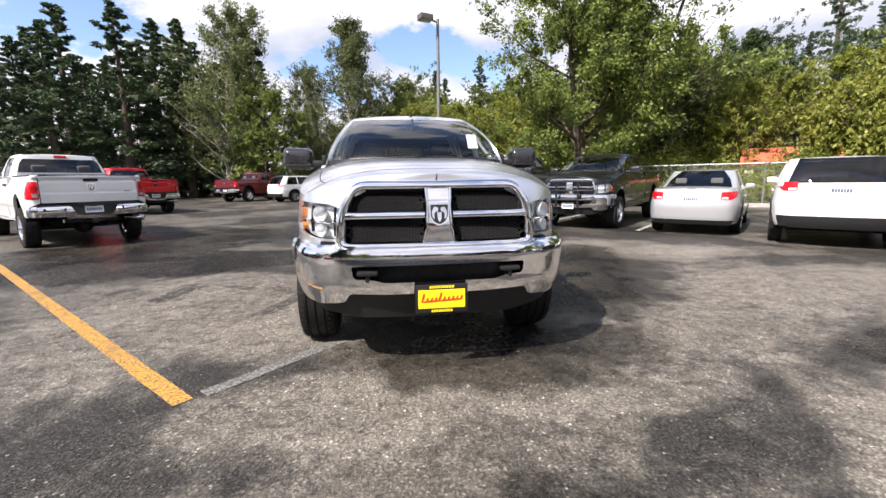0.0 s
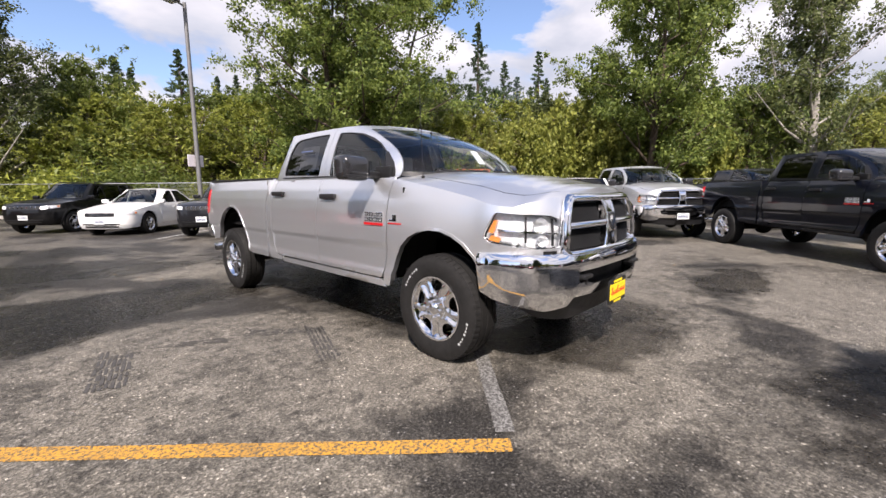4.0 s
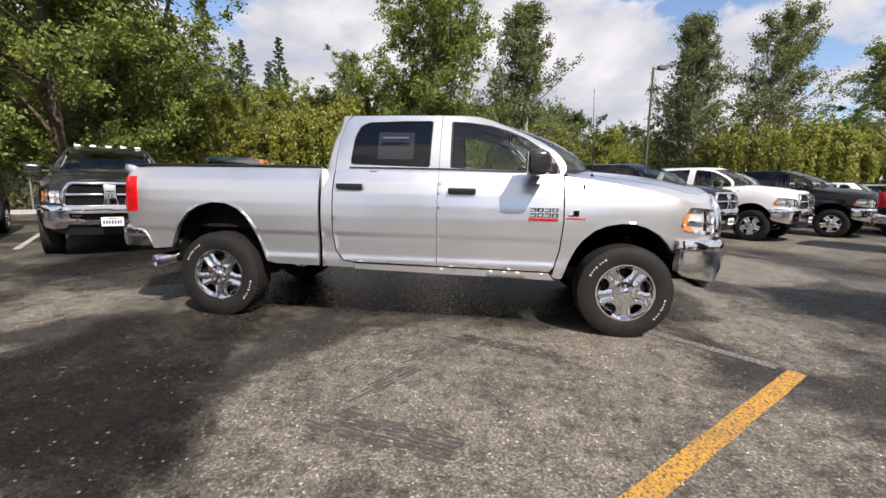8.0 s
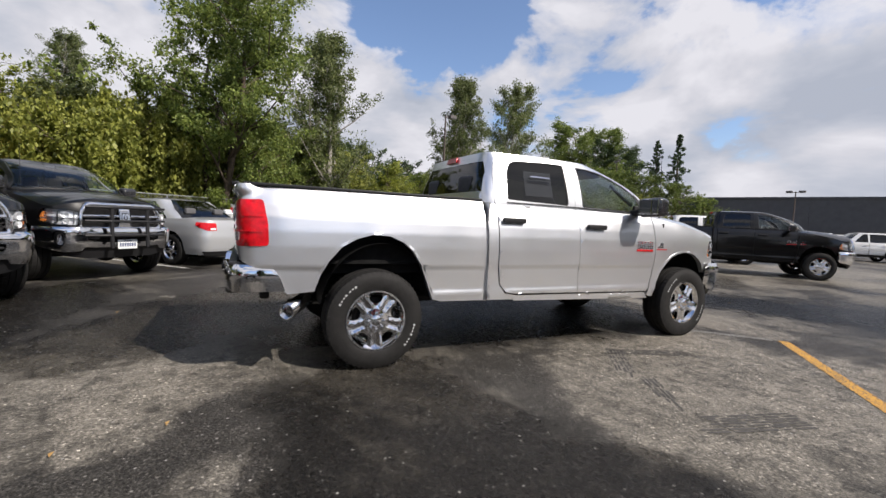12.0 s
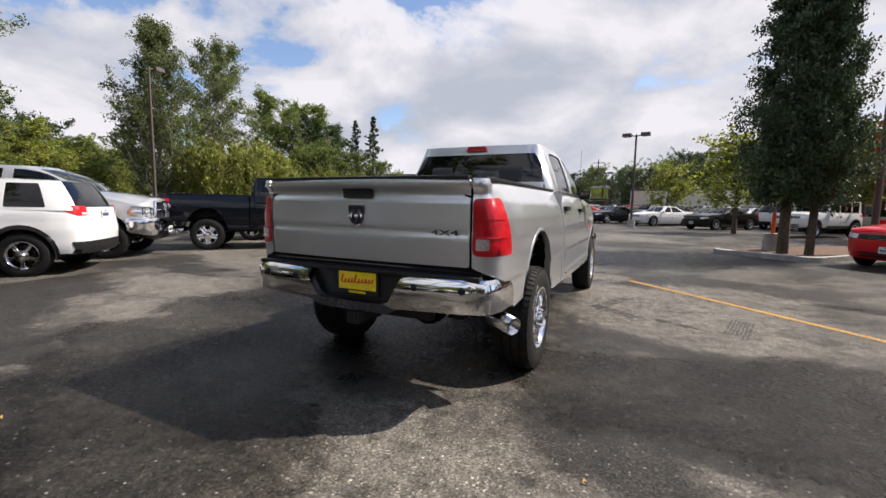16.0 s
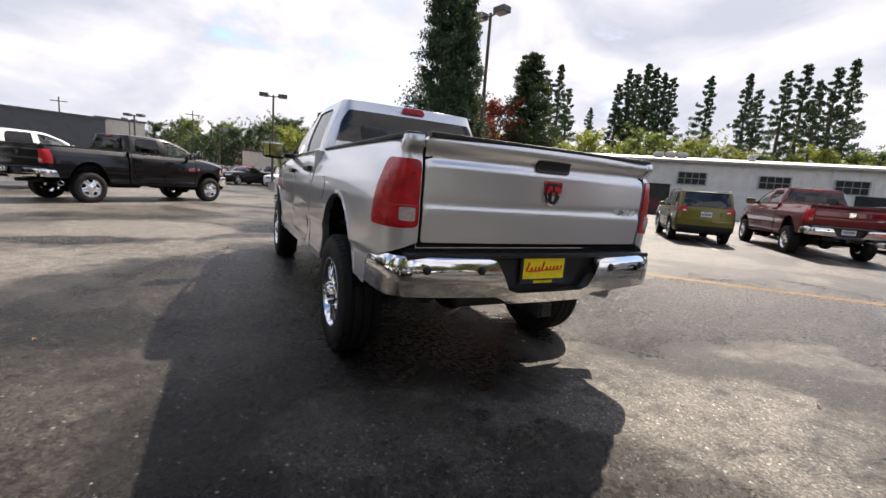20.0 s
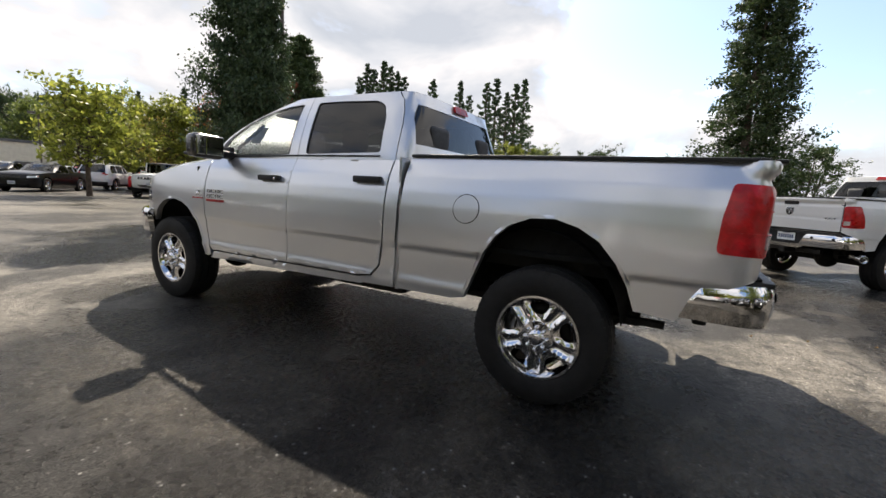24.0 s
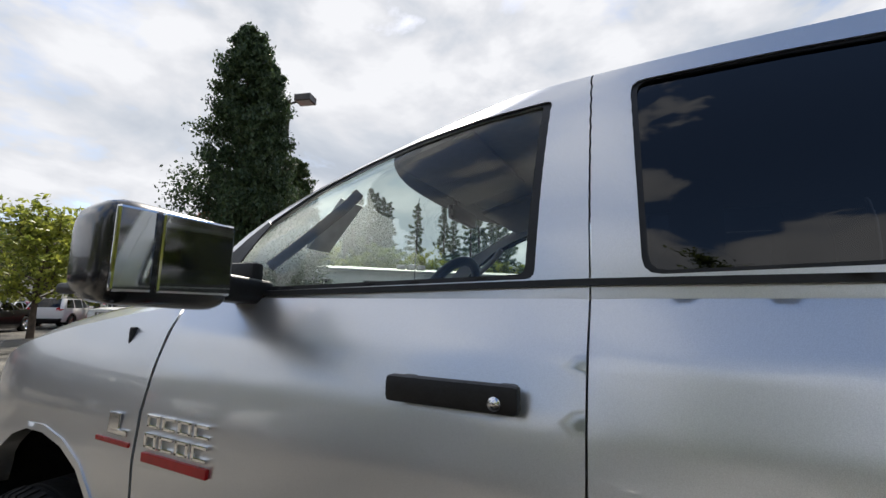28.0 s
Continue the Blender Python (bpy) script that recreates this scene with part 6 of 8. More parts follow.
    for i in range(len(edges) - 1):
        a, b = edges[i], edges[i + 1]
        lz = np.linspace(wz0, wz1, 5)
        left = [((ya(z) if a is None else a + 0.04), z) for z in lz]
        right = [((yb(z) if b is None else b - 0.04), z) for z in lz]
        wins.append(rounded([(C.uy(y, z), z) for y, z in resample(left + left[::-1][:0] + list(reversed(right)), 0.12)], 0.02, 3))
    for sg in (1, -1):
        fr = [(uw(z), z) for z in zs] + [(u, zt) for u in np.linspace(uw(zt), ur(zt), 16)][1:-1] + [(ur(z), z) for z in reversed(zs)]
        panel("cab_side", [fr] + wins, C, body, T, sg, st, 0.02)
        for w in wins:
            g = panel("side_window", [w], C, M["tint"] if k.get("dark", True) else M["clear"], T, sg, 0.12, 0.0, -0.008, "side window")
            g.visible_shadow = False
    cover("roof", C, list(np.linspace(0.02, C.P - 0.02, 36)), lambda u: zt, line([(ws1, 0.0), (ws1 + 0.25, 0.035), ((ws1 + rg1) / 2, 0.05), (rg1 - 0.25, 0.03), (rg1, 0.0)]), k.get("roofmat", body), T, -1, 1, 13, 2.4)
    g = panel("windshield", [[(uw(z) - 0.01, z) for z in zs] + [(-uw(z) + 0.01, z) for z in reversed(zs)]], C, M["clear"], T, 1, 0.12, 0.0, -0.004, "clear windshield")
    g.visible_shadow = False
    g = panel("rear_window", [[(ur(z) + 0.008, z) for z in zs] + [(2 * C.P - ur(z) - 0.008, z) for z in reversed(zs)]], C, M["tint"], T, 1, 0.12, 0.0, -0.004, "rear window")
    g.visible_shadow = False
    bm = bmesh.new()
    box(bm, 0, (ws0 + rg0) / 2, sill + 0.06, W * 0.86, rg0 - ws0, 0.06)
    box(bm, 0, ws0 + 0.42, belt - 0.10, W * 0.80, 0.45, 0.20, 0.06)
    box(bm, 0, wb / 2, sill - 0.02, W * 0.7, wb + fo, 0.10)
    part("floor_pan", bm, M["liner"], T, "dark floor and dashboard")
    for x, y in ((-0.37, d2 - 0.35), (0.37, d2 - 0.35), (-0.37, min(d3, d2 + 0.9) - 0.1), (0.37, min(d3, d2 + 0.9) - 0.1)):
        bm = bmesh.new()
        box(bm, x, y, sill + 0.28, 0.48, 0.5, 0.18, 0.05)
        box(bm, x, y + 0.24, sill + 0.58, 0.46, 0.13, 0.52, 0.05, Matrix.Rotation(radians(-12), 3, "X"))
        box(bm, x, y + 0.32, sill + 0.93, 0.25, 0.10, 0.16, 0.04)
        part("seat", bm, M["seat"], T, "dark seat", True)
    if k.get("rack"):
        for sg in (1, -1):
            bm = bmesh.new()
            pts = [(sg * ht * 0.92, ws1 + 0.3, roof - 0.02), (sg * ht * 0.93, ws1 + 0.4, roof + 0.025), (sg * ht * 0.93, rg1 - 0.35, roof + 0.025), (sg * ht * 0.92, rg1 - 0.22, roof - 0.02)]
            for a, b in zip(pts, pts[1:]):
                rod(bm, a, b, 0.016, None, 8)
            part("roof_rail", bm, k.get("rackmat", M["plastic"]), T, "roof rail", True)
    py = B(np.array([B.P]), np.array([k["plate_z"]]))[0][1]
    state_plate(T, py + 0.012, k["plate_z"], 1)
    if k.get("front_plate", True):
        py = B(np.array([0.0]), np.array([sill + 0.2]))[0][1]
        state_plate(T, py - 0.012, sill + 0.20, -1)
    return T


SEDAN = dict(cat="car", wb=2.74, fo=0.93, ro=1.03, W=1.84, r=0.335, sill=0.24, belt=0.96, roof=1.47, deck=[(-0.95, 0.68), (-0.7, 0.76), (0, 0.88), (0.5, 0.95), (2.6, 1.0), (3.1, 1.03), (3.8, 1.0)], doors=(0.55, 1.55, 2.42), ws0=0.28, ws1=1.10, rg1=2.15, rg0=2.98, lamp_z=0.66, tail_z=0.86, plate_z=0.80, hl_in=0.50)
COUPE = dict(cat="car", wb=2.95, fo=0.98, ro=1.10, W=1.93, r=0.36, sill=0.25, belt=0.98, roof=1.45, deck=[(-1, 0.82), (-0.7, 0.90), (0, 0.96), (0.6, 1.0), (2.6, 1.03), (3.2, 1.06), (4.1, 1.0)], doors=(0.75, 2.05, 2.06), ws0=0.55, ws1=1.30, rg1=2.20, rg0=3.05, lamp_z=0.74, tail_z=0.86, plate_z=0.62, hl_in=0.62, spokes=5)
SUV = dict(cat="suv", wb=2.70, fo=0.88, ro=1.02, W=1.87, r=0.36, sill=0.34, belt=1.10, roof=1.69, deck=[(-0.9, 0.88), (-0.6, 0.97), (0, 1.04), (0.5, 1.09), (2.6, 1.13), (3.8, 1.15)], doors=(0.55, 1.52, 2.38), ws0=0.38, ws1=1.05, rg1=3.25, rg0=3.66, lamp_z=0.86, tail_z=1.05, plate_z=0.92, hl_in=0.58, clad=True, rack=True, third=True, cpil=0.12, top_w=0.77, slots=7)
EVOQUE = dict(SUV, wb=2.66, fo=0.85, ro=0.86, W=1.90, roof=1.63, belt=1.12, rg1=3.15, rg0=3.42, plate_z=1.02, tail_z=1.08, rack=False, slots=3, roofmat=M["white"], lamp_z=0.88)
PATRIOT = dict(SUV, wb=2.64, fo=0.85, ro=0.92, W=1.76, square=1.0, roof=1.66, rg1=3.30, rg0=3.50, top_w=0.84, clad=True)
JEEP = dict(SUV, wb=2.95, fo=0.62, ro=0.72, W=1.80, r=0.40, sill=0.52, belt=1.22, roof=1.83, square=1.0, deck=[(-0.7, 1.12), (0, 1.17), (0.5, 1.2), (3.8, 1.22)], ws0=0.75, ws1=0.98, rg1=3.55, rg0=3.62, doors=(0.78, 1.75, 2.62), top_w=0.90, lamp_z=1.0, tail_z=1.05, plate_z=0.95, rack=False, hl_in=0.62, roofmat=M["plastic"])
FORDOOR = dict(SEDAN, W=1.90, wb=3.05, fo=0.90, ro=1.05, roof=1.49, belt=1.0, r=0.36, deck=[(-0.95, 0.80), (-0.7, 0.87), (0, 0.95), (0.5, 1.0), (2.8, 1.04), (3.3, 1.07), (4.1, 1.03)], doors=(0.62, 1.70, 2.65), ws0=0.45, ws1=1.22, rg1=2.40, rg0=3.25, lamp_z=0.74, tail_z=0.90, hl_in=0.45)


def facing(x, y, dx, dy, z=0.0):
    """The pose of a car whose front axle stands over x, y and whose nose points along dx, dy."""
    return pose(x, y, z, 0, 0, math.degrees(math.atan2(dx, -dy)))


def repaint(T, paintm, old=None):
    for o in T.children_recursive:
        if o.type == "MESH" and o.data.materials and o.data.materials[0] == (old or M["silver"]):
            o.material_slots[0].link = "OBJECT"
            o.material_slots[0].material = paintm
    return T


# ---- the ground ----
def plane_mesh(name, x0, y0, x1, y1, z, mat, n=1, parent=None):
    xs, ys = np.linspace(x0, x1, n + 1), np.linspace(y0, y1, n + 1)
    v = [(x, y, z) for y in ys for x in xs]
    f = [(j * (n + 1) + i, j * (n + 1) + i + 1, (j + 1) * (n + 1) + i + 1, (j + 1) * (n + 1) + i) for j in range(n) for i in range(n)]
    return mesh_ob(name, v, f, mat, parent, "", False)


def rise(x, y):
    """Height of the land beyond the lot: a bank and a wooded hill on the far side of the fence."""
    d = (x * 0.72 + y * 0.69) - 21.0
    if d <= 0:
        return -0.06
    s = min(1.0, d / 60.0)
    side = max(0.0, min(1.0, (x * 0.69 - y * 0.72 + 70) / 40)) * max(0.0, min(1.0, (60 - (x * 0.69 - y * 0.72)) / 50))
    return -0.06 + (1.0 * min(1, d / 8) + 11.0 * s * s * (3 - 2 * s)) * side


v, f = [], []
ring = [0, 10, 14, 17, 20, 24, 28, 34, 42, 52, 64, 80, 100, 130, 200, 400, 900, 2500]
seg = 96
for r_ in ring:
    for i in range(seg):
        a = 2 * math.pi * i / seg
        x_, y_ = 2 + r_ * math.cos(a), r_ * math.sin(a)
        v.append((x_, y_, rise(x_, y_) if r_ < 150 else rise(x_, y_) * max(0, 1 - (r_ - 130) / 270)))
for j in range(len(ring) - 1):
    for i in range(seg):
        f.append((j * seg + i, j * seg + (i + 1) % seg, (j + 1) * seg + (i + 1) % seg, (j + 1) * seg + i))
ground = tagged(mesh_ob("ground", v, f, M["grass"]), "rough grass and soil out to the horizon and up the hill", "ground", kind="structure")

U1, U2 = Vector((-0.72, -0.69, 0)), Vector((-0.69, 0.72, 0))        # the lot's two directions


def lot(a, b, z=0.0):
    p = U1 * a + U2 * b
    return (p.x, p.y, z)


lv = [lot(-19.6, -75), lot(95, -75), lot(95, 45), lot(-19.6, 45)]
n_ = 24
v = [tuple(Vector(lv[0]).lerp(Vector(lv[1]), i / n_).lerp(Vector(lv[3]).lerp(Vector(lv[2]), i / n_), j / n_)) for j in range(n_ + 1) for i in range(n_ + 1)]
f = [(j * (n_ + 1) + i, j * (n_ + 1) + i + 1, (j + 1) * (n_ + 1) + i + 1, (j + 1) * (n_ + 1) + i) for j in range(n_) for i in range(n_)]
pavement = tagged(mesh_ob("pavement", v, f, M["asphalt"]), "old patchy asphalt of a car park, partly damp, with painted shade beside the truck", "asphalt", kind="structure")


def stripe(name, a, b, w, mat, label, z=0.004):
    a, b = Vector((*a, 0)), Vector((*b, 0))
    d = (b - a).normalized()
    s = Vector((-d.y, d.x, 0)) * w / 2
    n = max(2, int((b - a).length / 0.25))
    v, f = [], []
    rs = random.Random(int(a.x * 91 + b.y * 37))
    for i in range(n + 1):
        p = a.lerp(b, i / n)
        for sg in (-1, 1):
            q = p + s * sg * (1 + rs.uniform(-0.06, 0.06))
            v.append((q.x, q.y, z))
    f = [(2 * i, 2 * i + 2, 2 * i + 3, 2 * i + 1) for i in range(n)]
    return tagged(mesh_ob(name, v, f, mat, None, "", False), label, "road marking", kind="structure")


stripe("yellow_line", (-1.55, -1.07), (-7.5, 5.17), 0.115, M["yline"], "worn yellow parking line on the asphalt")
stripe("white_line", (-1.47, -0.98), (-0.30, 0.17), 0.11, M["faint"], "faded white parking line on the asphalt")


# ---- the pickups ----
base, SHELL, CAB = pickup("pickup_truck", M["silver"])
rear_bumper(base)
underside(base)
cab_inside(base)
for sg in (1, -1):
    for yy in (0.0, 3.79):
        wheel(base, sg * 0.872, yy, 0.405, 0.412, 0.275, 0.245, (5, (0.058, 0.098)), sg, True)
tagged(base, "silver crew-cab pickup truck with chrome bumpers and grille", "pickup truck")

H = (-0.72, -0.69)
TRUCKS = [
    # front axle on the plan, nose, paint, label
    (6.55, -3.60, H, "navy", "dark blue crew-cab pickup with chrome trim"),
    (8.0, -6.25, H, "white", "white crew-cab pickup with chrome grille"),
    (9.6, -9.3, H, "black", "black crew-cab pickup among the parked row"),
    (2.9, -11.2, H, "black", "black crew-cab pickup standing in the aisle"),
    (6.9, -14.6, H, "white", "white crew-cab pickup behind the black one"),
    (2.45, 8.30, H, "charcoal", "dark grey heavy pickup with roof marker lamps"),
    (5.05, 7.25, H, "black", "black pickup with a brush guard"),
    (9.45, 1.30, H, "lightsilver", "silver pickup with chrome grille"),
    (14.6, -1.0, H, "charcoal", "dark pickup by the fence"),
]
for x, y, d, col, lab in TRUCKS:
    t = copy_thing(base, facing(x, y, *d))
    t["label"] = lab
    repaint(t, M[col])
    state_plate(t, -1.0, 0.60, -1)
AWAY = [(-6.9, 6.9, (-0.69, 0.72), "white", "white crew-cab pickup with chrome rear bumper"), (-10.3, 16.4, (-0.76, 0.65), "red", "red pickup behind the white one"),
        (-9.8, 27.2, (0.5, 0.87), "maroon", "dark red pickup at the fence"), (-13.7, 0.9, (-0.72, -0.69), "maroon", "dark red pickup with chrome bumper"),
        (-21.6, 3.6, (-0.72, -0.69), "darkgreen", "dark green crew-cab pickup in a far bay")]
for x, y, d, col, lab in AWAY:      # given by the rear axle
    t = copy_thing(base, facing(x + 3.79 * d[0], y + 3.79 * d[1], *d))
    t["label"] = lab
    repaint(t, M[col])
    state_plate(t, 4.858, 0.785, 1)
dealer_plate(base, -1.0, 0.53, -1)
dealer_plate(base, 4.862, 0.785, 1)


def rear_at(x, y, d, wb):
    return facing(x + wb * d[0], y + wb * d[1], *d)


K = (0.72, 0.69)
car("saloon_car", M["lightsilver"], dict(SEDAN, dark=False), "silver saloon car parked nose to the fence").matrix_basis = rear_at(7.15, 5.6, K, 2.74)
car("sport_utility_car", M["white"], EVOQUE, "white compact sport utility car with dark glass").matrix_basis = rear_at(8.05, 3.2, K, 2.66)
car("sport_utility_car", M["white"], SUV, "white sport utility car at the back of the lot").matrix_basis = rear_at(-6.3, 25.6, K, 2.7)
car("sport_utility_car", M["black"], SUV, "black sport utility car with a chrome slotted grille").matrix_basis = facing(-1.75, 17.5, *H)
car("saloon_car", M["white"], SEDAN, "white saloon car facing the aisle").matrix_basis = facing(-0.2, 14.8, *H)
car("sport_utility_car", M["charcoal"], SUV, "dark grey sport utility car with a chrome slotted grille").matrix_basis = facing(1.6, 11.7, *H)
car("coupe_car", M["red"], dict(COUPE, roofmat=M["red"]), "red muscle coupe with a black hood scoop").matrix_basis = facing(-7.35, -6.15, *K)
car("sport_utility_car", M["maroon"], SUV, "dark red sport utility car seen from behind").matrix_basis = rear_at(-9.2, -3.3, H, 2.7)
car("sport_utility_car", M["green"], PATRIOT, "olive green boxy sport utility car").matrix_basis = rear_at(-12.3, -2.0, H, 2.64)
car("saloon_car", M["black"], SEDAN, "black saloon car seen from behind").matrix_basis = rear_at(-18.4, 2.0, H, 2.74)
car("off_road_car", M["white"], JEEP, "white boxy off-road car").matrix_basis = facing(-8.5, -19.1, *K)
car("coupe_car", M["black"], COUPE, "black coupe in the far row").matrix_basis = facing(-5.2, -24.6, *K)
car("saloon_car", M["white"], FORDOOR, "white saloon with a dark grille in the far row").matrix_basis = facing(-1.8, -28.2, *K)

# white lettering on the two tyres of the sunny side, as plain bars
for yy in (0.0, 3.79):
    bm = bmesh.new()
    for a0 in (0.45, 3.3):
        for i in range(7):
            a = a0 + i * 0.085 + (0.04 if i > 3 else 0)
            box(bm, -1.0085, yy + 0.335 * math.cos(a), 0.405 + 0.335 * math.sin(a), 0.003, 0.010 if i % 3 else 0.017, 0.016, 0, Matrix.Rotation(a, 3, "X"))
    part("sidewall_bars", bm, M["lampglass"], base, "faded white tyre lettering as bars")["kind"] = "stuff"
# price sheet in the rear window, papers behind the windshield
bm = bmesh.new(); box(bm, -0.775, 2.08, 1.66, 0.004, 0.34, 0.26, 0, Matrix.Rotation(radians(17), 3, "Y"))
st_ = part("window_sticker", bm, M["paper"], base, "white price sheet inside the rear window")
bm = bmesh.new()
for zz, ww in ((0.07, 0.24), (0.02, 0.26), (-0.03, 0.2), (-0.08, 0.26)):
    box(bm, -0.779 - zz * 0.3, 2.08, 1.66 + zz, 0.003, ww, 0.014, 0, Matrix.Rotation(radians(17), 3, "Y"))
part("sheet_bars", bm, M["plateink"], st_)
bm = bmesh.new(); box(bm, 0.60, 0.83, 1.66, 0.10, 0.01, 0.20, 0, Matrix.Rotation(radians(-42), 3, "X"))
part("windshield_paper", bm, M["paper"], base, "white paper behind the windshield")
# roof marker lamps on the dark grey heavy pickup, brush guard on the black one
for o in [o for o in scene.objects if o.parent is None]:
    lab = o.get("label", "")
    if "marker lamps" in lab:
        for i in range(5):
            bm = bmesh.new(); box(bm, -0.5 + 0.25 * i, 1.42, 1.985, 0.11, 0.13, 0.05, 0.02)
            part("marker_lamp", bm, M["reflector"], o, "clear roof marker lamp", True)
    if "brush guard" in lab:
        for xx in (-0.28, 0.28):
            bm = bmesh.new(); rod(bm, (xx, -1.08, 0.55), (xx, -1.06, 1.20), 0.03); part("guard_upright", bm, M["plastic"], o, "black brush guard upright", True)
        for zz in (0.75, 0.98, 1.2):
            bm = bmesh.new()
            rod(bm, (-0.62, -1.0, zz), (-0.27, -1.08, zz), 0.022); rod(bm, (-0.29, -1.08, zz), (0.29, -1.08, zz), 0.022); rod(bm, (0.27, -1.08, zz), (0.62, -1.0, zz), 0.022)
            part("guard_bar", bm, M["plastic"], o, "black brush guard bar", True)
    if "hood scoop" in lab:
        bm = bmesh.new(); box(bm, 0, 0.05, 1.04, 0.5, 0.45, 0.07, 0.03)
        part("hood_scoop", bm, M["plastic"], o, "black hood scoop", True)


# ---- trees ----
def cards(rng, centres, spread, n, size, flat=0.0, hang=0.0):
    """Many small bent leaves round centres, as verts and faces."""
    pick = rng.integers(0, len(centres), n)
    c = centres[pick]
    s = spread if np.ndim(spread) else np.full(len(centres), spread)
    p = c + rng.normal(size=(n, 3)) * np.array([1, 1, 0.8]) * s[pick][:, None]
    a = rng.normal(size=(n, 3)); a /= np.linalg.norm(a, axis=1)[:, None]
    b = rng.normal(size=(n, 3)) * np.array([1, 1, 1 - flat]); b[:, 2] -= hang * 3
    b -= a * (a * b).sum(1)[:, None]; b /= np.linalg.norm(b, axis=1)[:, None]
    sz = size * rng.uniform(0.6, 1.4, n)[:, None]
    w = np.cross(a, b)
    v = np.stack([p - b * sz, p + w * sz * 0.55 + a * sz * 0.15, p + b * sz, p - w * sz * 0.55 + a * sz * 0.15], 1).reshape(-1, 3)
    f = np.arange(4 * n).reshape(n, 4)
    return v, f


def limb(v, f, a, b, r1, r2, n=6, bend=0.0, rng=None):
    a, b = np.array(a, float), np.array(b, float)
    k = len(v)
    d = b - a
    u = np.cross(d, (0.3, 0.5, 0.8)); u /= np.linalg.norm(u)
    w = np.cross(d, u); w /= np.linalg.norm(w)
    off = (rng.normal(size=3) * bend * np.linalg.norm(d)) if rng is not None else np.zeros(3)
    for t in (0, 0.5, 1):
        p = a + d * t + off * (0.5 - abs(t - 0.5)) * 2
        r = r1 + (r2 - r1) * t
        for i in range(n):
            q = 2 * math.pi * i / n
            v.append(tuple(p + (u * math.cos(q) + w * math.sin(q)) * r))
    for s in range(2):
        for i in range(n):
            f.append((k + s * n + i, k + s * n + (i + 1) % n, k + (s + 1) * n + (i + 1) % n, k + (s + 1) * n + i))


